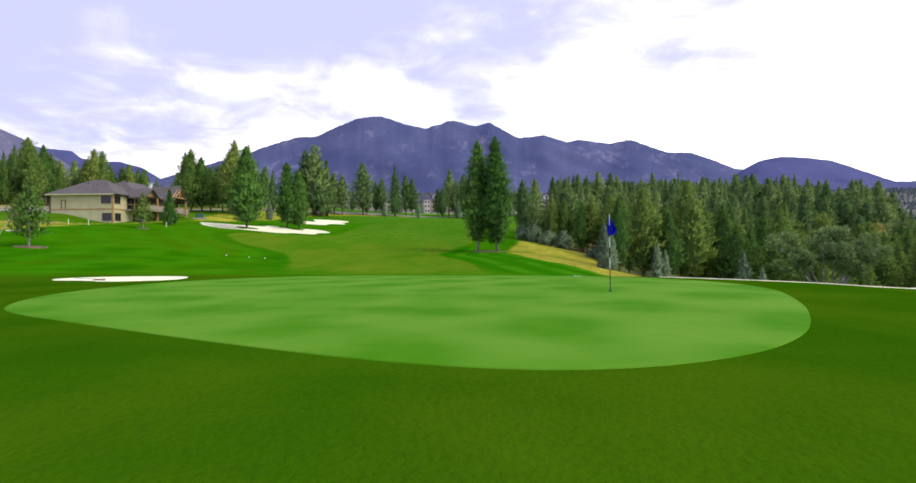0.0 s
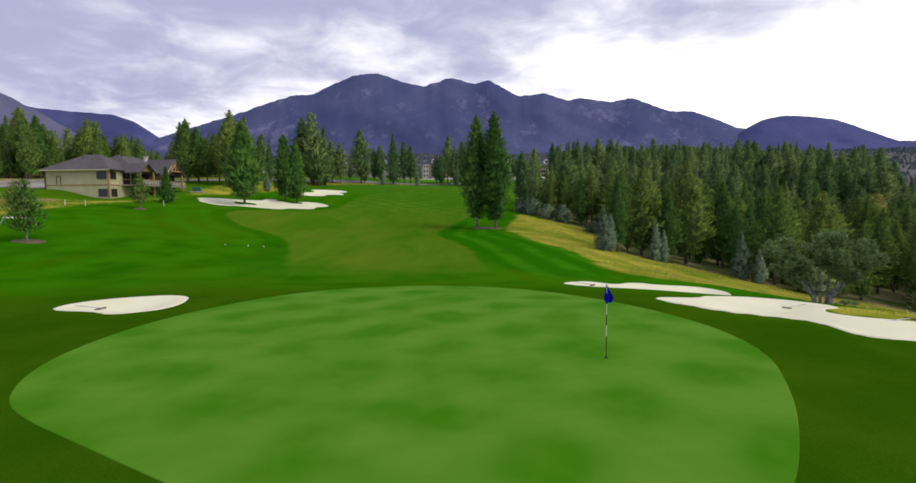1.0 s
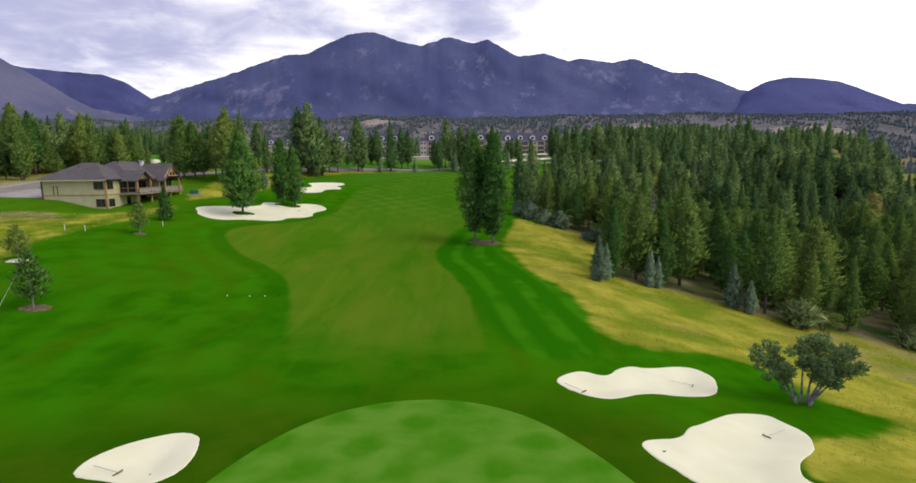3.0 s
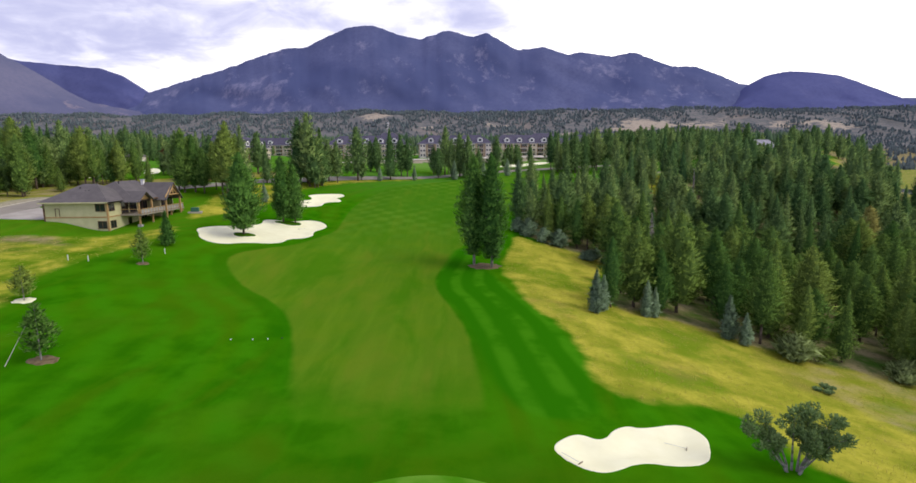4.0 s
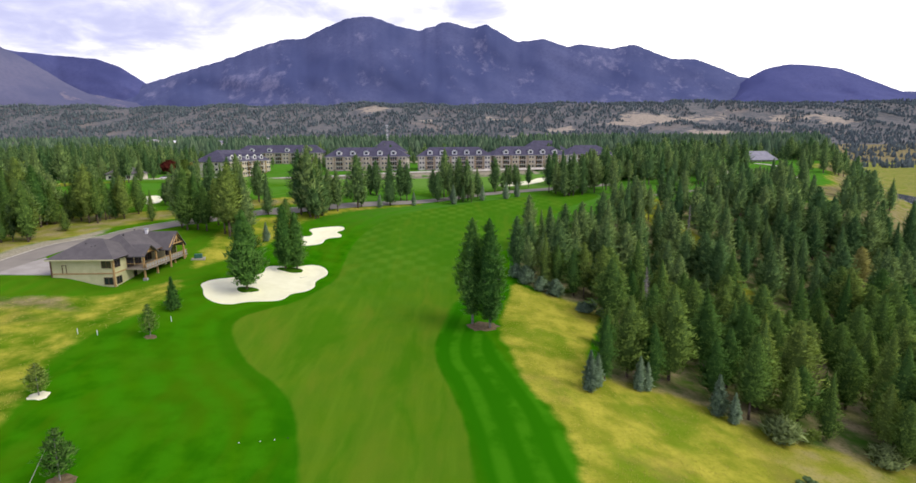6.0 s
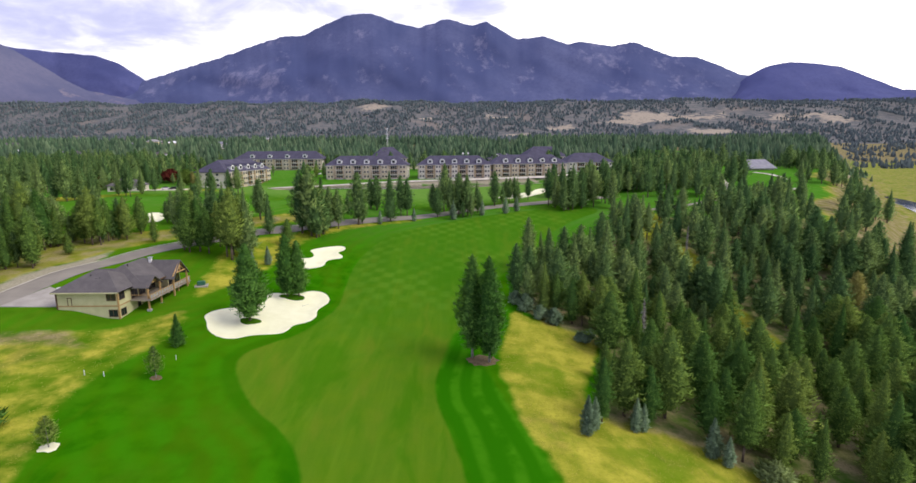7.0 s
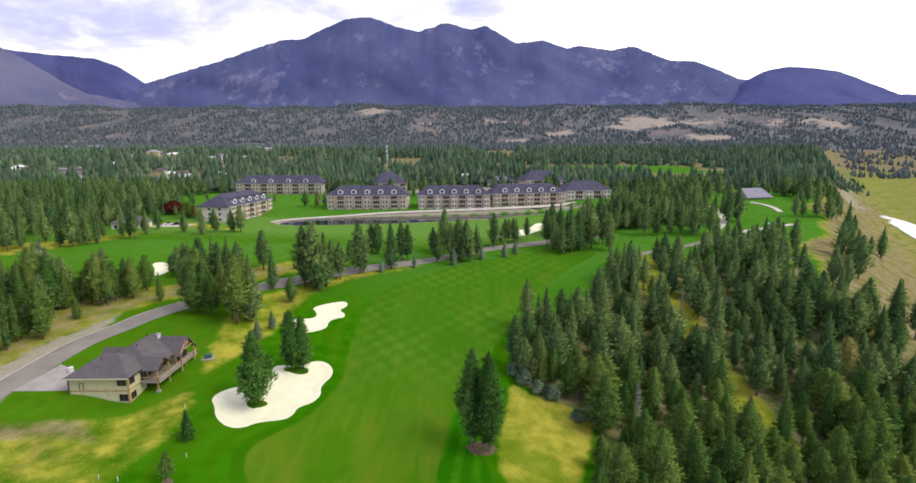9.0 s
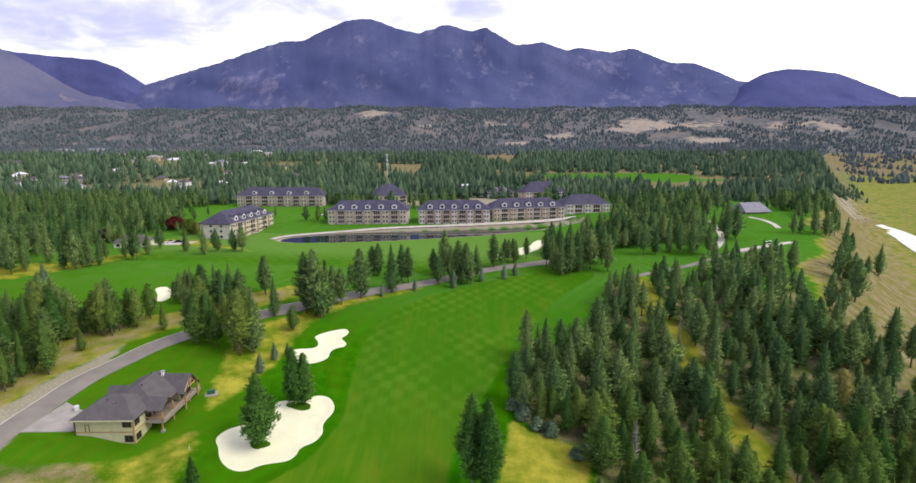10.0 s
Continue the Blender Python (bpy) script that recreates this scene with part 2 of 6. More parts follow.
def rock_material(name, low, high, rock, bare):
    """Far mountains: dark woods, paler bare rock in patches on the steep faces, all tinted with the haze of distance.
    """
    m, t, b = material(name, 0.95, 0, 0.05)
    p = spot(t)
    mp = t.nodes.new("ShaderNodeMapping")
    mp.inputs["Scale"].default_value = (1, 1, 0.7)
    mp.inputs["Rotation"].default_value = (0, 0.5, 0)
    link(t, p, mp.inputs[0])
    n1, n2, n3 = noise_node(t, p, 0.0016, 5, 0.55), noise_node(t, mp.outputs[0], 0.0075, 6, 0.7), noise_node(t, p, 0.035, 5, 0.65)
    c = mix_node(t, ramp_node(t, n1, 0.35, 0.65), low, high)
    spots = math_node(t, "ADD", math_node(t, "MULTIPLY", n2, 0.62), math_node(t, "MULTIPLY", noise_node(t, p, 0.0021, 3, 0.5), 0.38))
    c = mix_node(t, math_node(t, "MULTIPLY", ramp_node(t, spots, 0.535, 0.63), bare), c, rock)
    c = mix_node(t, math_node(t, "MULTIPLY", ramp_node(t, n3, 0.42, 0.66), 0.45), c, low)
    link(t, c, b.inputs["Base Color"])
    add_bump(t, b, n2, 0.2, 12)
    return m


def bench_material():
    m, t, b = material("hazed_wooded_bench", 0.95, 0, 0.05)
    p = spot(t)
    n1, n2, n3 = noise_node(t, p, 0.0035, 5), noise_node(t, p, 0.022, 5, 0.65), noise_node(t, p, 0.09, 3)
    # ground tones lightened and blued: distance haze is painted in
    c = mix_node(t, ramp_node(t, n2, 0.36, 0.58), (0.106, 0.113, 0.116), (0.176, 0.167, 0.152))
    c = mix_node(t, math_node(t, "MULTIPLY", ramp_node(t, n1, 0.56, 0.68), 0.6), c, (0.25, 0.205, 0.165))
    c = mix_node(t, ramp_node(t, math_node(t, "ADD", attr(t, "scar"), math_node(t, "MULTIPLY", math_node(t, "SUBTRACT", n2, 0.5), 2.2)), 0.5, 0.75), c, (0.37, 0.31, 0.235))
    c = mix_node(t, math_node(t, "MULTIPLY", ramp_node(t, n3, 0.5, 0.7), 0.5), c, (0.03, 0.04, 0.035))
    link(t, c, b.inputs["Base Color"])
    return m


# blue of the mountains, hill and shoulder is aerial haze, painted into the base colour
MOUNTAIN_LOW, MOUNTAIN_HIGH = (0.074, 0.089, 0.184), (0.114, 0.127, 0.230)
M_TURF, M_GREEN = ground_material(), green_material()
M_SAND = plain("bunker_sand", (0.80, 0.765, 0.49), (0.86, 0.83, 0.56), 0.95, 0.5, 18, bump=0.2, depth=0.008)
M_MOUNT, M_BENCH = rock_material("hazed_mountain", MOUNTAIN_LOW, MOUNTAIN_HIGH, (0.27, 0.26, 0.36), 0.55), bench_material()
M_HILL = rock_material("hazed_wooded_hill", (0.070, 0.080, 0.190), (0.097, 0.107, 0.232), (0.14, 0.14, 0.25), 0.3)
M_SHOULDER = rock_material("hazed_bare_shoulder", (0.105, 0.112, 0.185), (0.150, 0.147, 0.215), (0.29, 0.24, 0.26), 0.6)
M_NEEDLE = foliage("conifer_needles", (0.054, 0.122, 0.029), (0.235, 0.400, 0.076))
M_NEEDLE_D = foliage("dark_needles", (0.033, 0.105, 0.024), (0.180, 0.370, 0.065), 0.02)
M_NEEDLE_B = foliage("blue_spruce_needles", (0.115, 0.185, 0.105), (0.33, 0.45, 0.265), 0.02)
# valley and upland needles are greyed and blued with painted haze
M_NEEDLE_F = foliage("hazed_valley_needles", (0.048, 0.092, 0.054), (0.180, 0.285, 0.145))
M_NEEDLE_H = foliage("hazed_upland_needles", (0.092, 0.116, 0.124), (0.178, 0.215, 0.205))
# a trace of the same haze is mixed into the roadside needles
M_NEEDLE_M = foliage("roadside_needles", (0.056, 0.120, 0.042), (0.250, 0.405, 0.116), 0.05)
M_LEAF = foliage("bush_leaves", (0.085, 0.140, 0.048), (0.33, 0.45, 0.17))
M_LEAF_R = foliage("red_leaves", (0.06, 0.012, 0.012), (0.20, 0.05, 0.03))
M_LEAF_Y = foliage("yellow_leaves", (0.25, 0.24, 0.06), (0.48, 0.45, 0.15), 0.0)
M_LEAF_L = foliage("light_leaves", (0.06, 0.13, 0.02), (0.15, 0.25, 0.05))
M_BARK = plain("bark", (0.09, 0.065, 0.045), (0.20, 0.155, 0.115), 0.95, 2, 14, depth=0.03)
M_BARK_G = plain("grey_bark", (0.22, 0.20, 0.18), (0.38, 0.35, 0.32), 0.95, 2, 14, depth=0.03)
M_ASPHALT = plain("asphalt", (0.22, 0.195, 0.155), (0.30, 0.265, 0.21), 0.92, 0.15, 9)
M_METAL_ROOF = plain("grey_metal_roof", (0.20, 0.19, 0.22), (0.28, 0.27, 0.30), 0.6, 0.4, 5)
M_CONCRETE = plain("concrete", (0.31, 0.28, 0.23), (0.42, 0.38, 0.32), 0.9, 0.4, 9)
M_PATH = plain("cart_path", (0.50, 0.45, 0.36), (0.66, 0.60, 0.49), 0.9, 0.2, 8)
M_WATER, _t, _b = material("pond_water", 0.04, 0, 0.5)
_b.inputs["Base Color"].default_value = (0.006, 0.014, 0.022, 1)
add_bump(_t, _b, noise_node(_t, spot(_t), 0.8, 3), 0.12, 0.05)
M_CREAM = plain("cream_siding", (0.50, 0.47, 0.25), (0.60, 0.56, 0.32), 0.8, 0.7, 9)
M_SHINGLE = plain("roof_shingle", (0.100, 0.089, 0.086), (0.136, 0.120, 0.114), 0.9, 0.6, 6, depth=0.03)
M_SLATE = plain("slate_roof", (0.056, 0.051, 0.076), (0.090, 0.082, 0.118), 0.9, 0.3, 3, depth=0.03)
M_TIMBER = plain("stained_timber", (0.36, 0.21, 0.08), (0.50, 0.32, 0.14), 0.7, 1.5, 16)
M_DECK = plain("weathered_deck", (0.24, 0.20, 0.15), (0.34, 0.29, 0.23), 0.8, 1.2, 12)
M_TRIM = plain("brown_trim", (0.10, 0.055, 0.03), (0.17, 0.10, 0.055), 0.7, 1.5, 16)
M_WHITE = plain("white_paint", (0.70, 0.68, 0.64), (0.82, 0.80, 0.77), 0.6, 1, 12, bump=0.1)
M_STUCCO = plain("beige_stucco", (0.60, 0.54, 0.44), (0.72, 0.66, 0.55), 0.9, 0.5, 7)
M_STUCCO_B = plain("sand_stucco", (0.50, 0.41, 0.28), (0.62, 0.52, 0.37), 0.9, 0.5, 7)
M_STONE = plain("grey_stone", (0.26, 0.25, 0.24), (0.42, 0.40, 0.38), 0.9, 1.2, 8, depth=0.04)
M_BLUE = plain("flag_cloth", (0.004, 0.006, 0.42), (0.012, 0.018, 0.62), 0.7, 3, 40)
M_BLACK = plain("black_paint", (0.012, 0.012, 0.012), (0.03, 0.03, 0.03), 0.6, 3, 30)
M_STEEL = plain("galvanised_steel", (0.45, 0.46, 0.47), (0.6, 0.61, 0.62), 0.45, 2, 20, metal=0.7)
M_BOX = plain("green_enamel", (0.035, 0.12, 0.075), (0.05, 0.16, 0.10), 0.5, 2, 20)
M_MULCH = plain("bark_mulch", (0.10, 0.072, 0.032), (0.20, 0.15, 0.075), 0.95, 2, 12, depth=0.04)
M_ISLE = plain("isle_grass", (0.030, 0.105, 0.004), (0.065, 0.150, 0.010), 1.0, 0.6, 5, spec=0.0, depth=0.05)
M_GLASS, _t, _b = material("window_glass", 0.06, 0, 0.6)
_b.inputs["Base Color"].default_value = (0.02, 0.024, 0.03, 1)

from mathutils import geometry

# ---------------------------------------------------------------- the lie of the land
RISE = np.array([(-400, 0.5), (14, 0.0), (22, -0.15), (30, -0.47), (36, -0.92), (48, -1.15), (70, -0.75), (96, -0.2), (125, 2.6), (166, 6.8), (219, 12.5), (280, 17.6), (322, 18.6),
                 (340, 21.3), (420, 24), (700, 34), (1160, 52), (2300, 72), (2900, 170), (3500, 318), (3850, 358), (4200, 372), (9000, 378)], float)
_s = np.diff(RISE[:, 1]) / np.diff(RISE[:, 0])
SLOPE = np.zeros(len(RISE))
for _i in range(1, len(RISE) - 1):
    if _s[_i - 1] * _s[_i] > 0:
        SLOPE[_i] = 2 * _s[_i - 1] * _s[_i] / (_s[_i - 1] + _s[_i])


def rise(y):
    """Height along the line of play, eased between the stations."""
    y = np.clip(y, RISE[0, 0], RISE[-1, 0] - 1)
    i = np.clip(np.searchsorted(RISE[:, 0], y, "right") - 1, 0, len(RISE) - 2)
    a, b, p, q = RISE[i, 0], RISE[i + 1, 0], RISE[i, 1], RISE[i + 1, 1]
    h = b - a
    t = (y - a) / h
    return (2 * t**3 - 3 * t**2 + 1) * p + (t**3 - 2 * t**2 + t) * h * SLOPE[i] + (3 * t**2 - 2 * t**3) * q + (t**3 - t**2) * h * SLOPE[i + 1]


def ease(a, b, v):
    t = np.clip((v - a) / (b - a), 0, 1)
    return t * t * (3 - 2 * t)


def above(v, w):
    """v where it is over 0, eased in over w."""
    return np.where(v <= -w, 0, np.where(v >= w, v, (v + w) ** 2 / (4 * w)))


VALLEY = -16.0


def bluff_line(y):
    """The brow of the slope that falls to the river."""
    return 170 + 0.69 * (y - 200) - 18 * ease(130, 200, y)


SHELF = ((75, 90, 97, 106, 115, 126, 150, 175, 205), (0, 0.6, 0.95, 0.6, 0, -0.7, -1.2, -1.2, 0))


def land(x, y):
    """Height of the ground, without the bunkers."""
    x, y = np.asarray(x, float), np.asarray(y, float)
    r = rise(y)
    left = 0.125 * above(-x - 12, 12)
    z = r + np.minimum(np.minimum(left, 3.2 + 0.38 * left), 9.0) * (1 - ease(190, 320, y)) * ease(2, 88, y)
    z = z + 1.5 * ease(-71, -81, x) * ease(93, 104, y) * (1 - ease(122, 142, y))
    side = np.maximum(ease(60, 120, x), ease(105, 150, -x))
    z = z + side * np.maximum(0, 12.5 + 0.088 * (y - 219) - r) * ease(200, 240, y) * (1 - ease(345, 420, y))
    near_green = 1 - ease(32, 58, y)
    edge = 16 + 2 * np.sin(y * 0.045 + 2.2) + 6 * near_green
    deep = np.maximum(18 * (1 - ease(100, 205, y)) * ease(5, 55, y), 0.01)
    z = z - deep * (1 - np.exp(-0.29 * above(x - edge, 9 + 5 * near_green) / deep))
    k = ease(-8, 68, x - bluff_line(y)) * (1 - ease(1200, 2600, y))
    z = z + (VALLEY - z) * k
    # the shelf of the sands and the bank of the saplings
    z = z + np.interp(y, *SHELF) * ease(-18, -30, x) * ease(-64, -56, x)
    z = z + 0.9 * np.exp(-((x + 44) ** 2 + (y - 50) ** 2) / 340)
    z = z - 0.55 * np.exp(-((x - 16) ** 2 + (y - 37) ** 2) / 98)
    # gullies and knolls of the far bench
    far = ease(2300, 3000, y)
    return z + far * (14 * np.sin(x * 0.0041 + 0.8) * np.sin(y * 0.003 + x * 0.0013) + 9 * np.sin(x * 0.013 + y * 0.006) + 4 * np.sin(x * 0.031 - y * 0.011))


def smooth_outline(pts, times=2):
    """Rounds a closed outline by cutting its corners."""
    p = np.array(pts, float)
    for _ in range(times):
        q = np.roll(p, -1, axis=0)
        p = np.stack([0.75 * p + 0.25 * q, 0.25 * p + 0.75 * q], 1).reshape(-1, 2)
    return p


def inside_depth(poly, x, y):
    """Signed distance of the places (x, y) from a closed outline: above 0 inside."""
    best = np.full(x.shape, 1e9)
    odd = np.zeros(x.shape, bool)
    n = len(poly)
    for i in range(n):
        (ax, ay), (bx, by) = poly[i], poly[(i + 1) % n]
        dx, dy = bx - ax, by - ay
        t = np.clip(((x - ax) * dx + (y - ay) * dy) / (dx * dx + dy * dy + 1e-9), 0, 1)
        best = np.minimum(best, (x - ax - t * dx) ** 2 + (y - ay - t * dy) ** 2)
        if ay != by:
            odd ^= ((ay > y) != (by > y)) & (x < dx * (y - ay) / dy + ax)
    return np.where(odd, 1, -1) * np.sqrt(best)


GREEN = smooth_outline([(-10.6, 11.8), (-11.7, 13.9), (-12.1, 16.6), (-11.9, 20.2), (-10.4, 24.6), (-8.4, 27.9), (-5.6, 30.1), (-2, 31.1), (1.5, 30.4), (4.5, 28.3),
                        (6.85, 24.6), (8.35, 21.1), (9.1, 17.9), (9.0, 14.6), (7.6, 11.4), (6.3, 9.2), (5, 7.4), (3.5, 6.1), (1.6, 5.4), (-0.4, 5.7), (-3.2, 7.1), (-7, 9.3), (-9.4, 10.7)])
BUNKERS = [smooth_outline(o, 1 if o[0][0] < 0 and len(o) == 14 else 2) for o in (
    [(-17.9, 22.4), (-18.1, 23.2), (-18.0, 24.0), (-17.3, 25.1), (-16.3, 25.9), (-15.1, 26.5), (-14.1, 26.3), (-13.5, 25.5), (-13.1, 24.0), (-13.1, 22.7), (-13.7, 21.8), (-14.8, 21.3), (-15.2, 21.8), (-16.6, 22.1)],
    [(6.7, 33.4), (8.1, 35.0), (9.3, 35.6), (10.3, 34.8), (11.2, 35.2), (12.1, 36.6), (13.5, 37.5), (14.4, 37.1), (18.3, 38.7), (19.3, 37.0), (18.8, 35.1), (17.4, 32.4), (15.0, 31.6), (12.5, 32.0), (10.1, 30.2), (8.9, 30.1), (7.6, 31.3)],
    [(9.8, 25.2), (10.4, 25.6), (12.2, 25.8), (13.3, 27.4), (14.1, 27.8), (15.8, 29.1), (17.4, 30.2), (19.6, 30.4), (19.8, 29.3), (20.3, 27.8), (19.4, 25.9), (18.7, 25.1), (17.5, 24.2), (16.7, 23.2), (16.3, 22.2), (16.9, 21.5), (18.2, 21.4), (20.6, 21.4), (22.4, 20.6), (21.6, 18.6), (18.6, 17.2), (15.9, 16.5), (14.4, 16.6), (13.6, 17.2), (13.6, 17.8), (13.9, 19.0), (13.5, 19.8), (12.6, 20.4), (11.2, 21.2), (10.3, 23.0), (9.7, 24.5)],
    [(-53.7, 106.2), (-53.4, 108.4), (-52.1, 110.4), (-49, 112.5), (-46.1, 114.3), (-44, 117.5), (-45.5, 121.8), (-42.5, 123.1), (-39.4, 122.6), (-36.3, 126.6), (-32.8, 126.3), (-30.8, 123.2), (-30.4, 120.2), (-31.6, 117), (-32, 114.9),
     (-31.1, 112.2), (-32.2, 108.8), (-35, 106.6), (-35.1, 104.1), (-36.1, 101.9), (-39.7, 100.6), (-41.7, 99.5), (-43, 97.9), (-45.5, 97.2), (-48.3, 98.4), (-50.6, 101), (-51.8, 103.8)],
    [(-44.9, 157.5), (-43.1, 160.6), (-39, 164.3), (-36.2, 165.7), (-34.9, 164), (-35.2, 161.2), (-36.8, 158.7), (-34.2, 156.1), (-34.3, 153.5), (-36.4, 152.4), (-38.1, 149.6), (-37.6, 146.2), (-39, 143.7), (-41.7, 141.5), (-45.3, 140.8),
     (-47.4, 144.4), (-48.9, 148.3), (-47.1, 149.1), (-42.9, 150.4), (-42.1, 153), (-43.4, 156)],
    [(-126, 166.4), (-128.7, 173.3), (-129.1, 178.8), (-122.3, 178.6), (-115.3, 169.5), (-120.6, 166.1)],
    [(-114.7, 191.6), (-110.5, 193.9), (-106.2, 188.5), (-104.2, 183.3), (-105, 179.8), (-107.5, 179.6), (-109.6, 185.7)],
    [(20.8, 257.2), (29.6, 269.3), (41.2, 273.4), (47.6, 291), (53, 291), (51.5, 277.7), (39.4, 260.8), (28, 254.5)],
)]
POND = smooth_outline([(-102, 296), (-97, 308), (-78, 317), (-50, 325), (-28, 327), (-6, 330), (21, 334), (38, 338.5), (66, 346), (86, 353), (90, 345), (67, 333), (39, 322), (20, 311), (-6, 304), (-29, 296), (-58, 287), (-77, 284), (-93, 284)])
WATER = 17.75
for _i in (3, 4):
    BUNKERS[_i] = BUNKERS[_i] * (1 - np.interp(BUNKERS[_i][:, 1], *SHELF) / 62)[:, None]
BUNKERS[1] = BUNKERS[1] * 1.045
ISLES = [(-43.5, 105.4, 2.1, 1.5), (-39.5, 122.1, 3.0, 1.7)]          # grass isles in the largest bunker
ROAD = [(-103, 60), (-100.5, 82), (-98.4, 100), (-97.4, 110), (-96, 121), (-94.4, 132), (-91.4, 144), (-87, 151.2), (-82.2, 156.7), (-74.9, 163.6), (-67.6, 170.5), (-61, 177.6), (-53, 185.2), (-40.6, 195.8), (-23.4, 208.3), (-6.6, 220), (6.5, 229.2), (20.6, 237),
        (44, 245), (80, 259)]
CART = [(76, 222), (84.8, 225.8), (99.7, 233.1), (113.2, 238.6), (134.7, 253.4), (164.7, 269), (185.4, 279.2)]


def line_distance(line, x, y):
    best = np.full(x.shape, 1e9)
    for (ax, ay), (bx, by) in zip(line, line[1:]):
        dx, dy = bx - ax, by - ay
        t = np.clip(((x - ax) * dx + (y - ay) * dy) / (dx * dx + dy * dy), 0, 1)
        best = np.minimum(best, np.hypot(x - ax - t * dx, y - ay - t * dy))
    return best


def hollow(x, y):
    """How far the bunkers are sunk below the turf."""
    x, y = np.asarray(x, float), np.asarray(y, float)
    d = np.zeros(x.shape)
    for i, o in enumerate(BUNKERS):
        lo, hi = o.min(0) - 1, o.max(0) + 1
        near = (x > lo[0]) & (x < hi[0]) & (y > lo[1]) & (y < hi[1])
        if near.any():
            d[near] = np.maximum(d[near], 0.42 * ease(0.0, 2.2, inside_depth(o, x[near], y[near])))
    near = (x > -110) & (x < 95) & (y > 275) & (y < 370)
    if near.any():
        z = land(x[near], y[near])
        k = ease(-3, 2.5, inside_depth(POND, x[near], y[near]))
        d[near] = np.maximum(d[near], k * np.maximum(0, z - WATER + 1.2))
    for cx, cy, rx, ry in ISLES:
        d = d * ease(0.9, 1.7, np.hypot((x - cx) / rx, (y - cy) / ry))
    return d


def terrain(x, y):
    return land(x, y) - hollow(x, y)


def height(x, y):
    return float(terrain(np.array([x]), np.array([y]))[0])


def grow(start, stop, step, ratio):
    """Coordinates from start towards stop, with steps that widen."""
    out, s = [start], step
    while abs(out[-1] - start) < abs(stop - start):
        s *= ratio
        out.append(out[-1] + math.copysign(s, stop - start))
    return out[1:]


XS = np.array(sorted(grow(-60, -132, 0.75, 1.012) + list(np.arange(-60, 36, 0.75)) + grow(36, 170, 0.75, 1.012)))
XS = np.concatenate([sorted(grow(XS[0], -4300, 2.5, 1.13)), XS, grow(XS[-1], 4300, 2.5, 1.13)])
YS = np.concatenate([sorted(grow(-8, -600, 0.75, 1.35)), np.arange(-8, 45, 0.6), np.arange(45, 130, 0.8), np.arange(130, 260, 1.3), np.arange(260, 345, 2.2), grow(345, 4350, 3, 1.06)])


def sheet(name, xs, ys, mat, fn):
    gx, gy = np.meshgrid(xs, ys)
    gz = fn(gx, gy)
    nx, ny = len(xs), len(ys)
    co = np.stack([gx, gy, gz], -1).reshape(-1, 3)
    i = np.arange((nx - 1) * (ny - 1))
    a = (i // (nx - 1)) * nx + i % (nx - 1)
    faces = np.stack([a, a + 1, a + nx + 1, a + nx], 1)
    me = bpy.data.meshes.new(name)
    me.from_pydata(co.tolist(), [], faces.tolist())
    me.polygons.foreach_set("use_smooth", np.ones(len(faces), bool))
    me.materials.append(mat)
    return new(name, me), gx.ravel(), gy.ravel()


ground, GX, GY = sheet("ground", XS, YS, M_TURF, lambda x, y: land(x, y) - 1.3 * hollow(x, y))
tagged(ground, "rolling mown golf turf with rough and dry grass", "ground", kind="structure")

FAIRWAY = smooth_outline([(-9, 33.5), (-13.5, 36), (-15.8, 42), (-16.7, 49), (-18.7, 57), (-21, 63), (-24.6, 68.5), (-31, 73.8), (-37, 82), (-40, 90), (-36, 95.5), (-32, 101), (-30, 109), (-27.5, 118), (-28.5, 130), (-30.2, 150), (-27.6, 175), (-17, 194),
                          (-5, 206), (20, 222), (45, 232), (62, 236), (66, 226), (52, 212), (35, 190), (22, 165), (12, 140), (6, 125), (1.5, 112), (-1, 100), (-3, 91), (-3.4, 82), (-0.8, 71), (1.3, 62), (2.3, 52), (3.8, 40), (2.5, 34)])
LUSH = smooth_outline([(0, 112), (-2.6, 92), (-3, 81), (0, 71), (2, 62), (3, 52), (5, 40), (12, 39), (13.5, 48), (14.3, 56), (13, 65.7), (10, 73.6), (8, 84), (5.5, 94), (4, 104)])
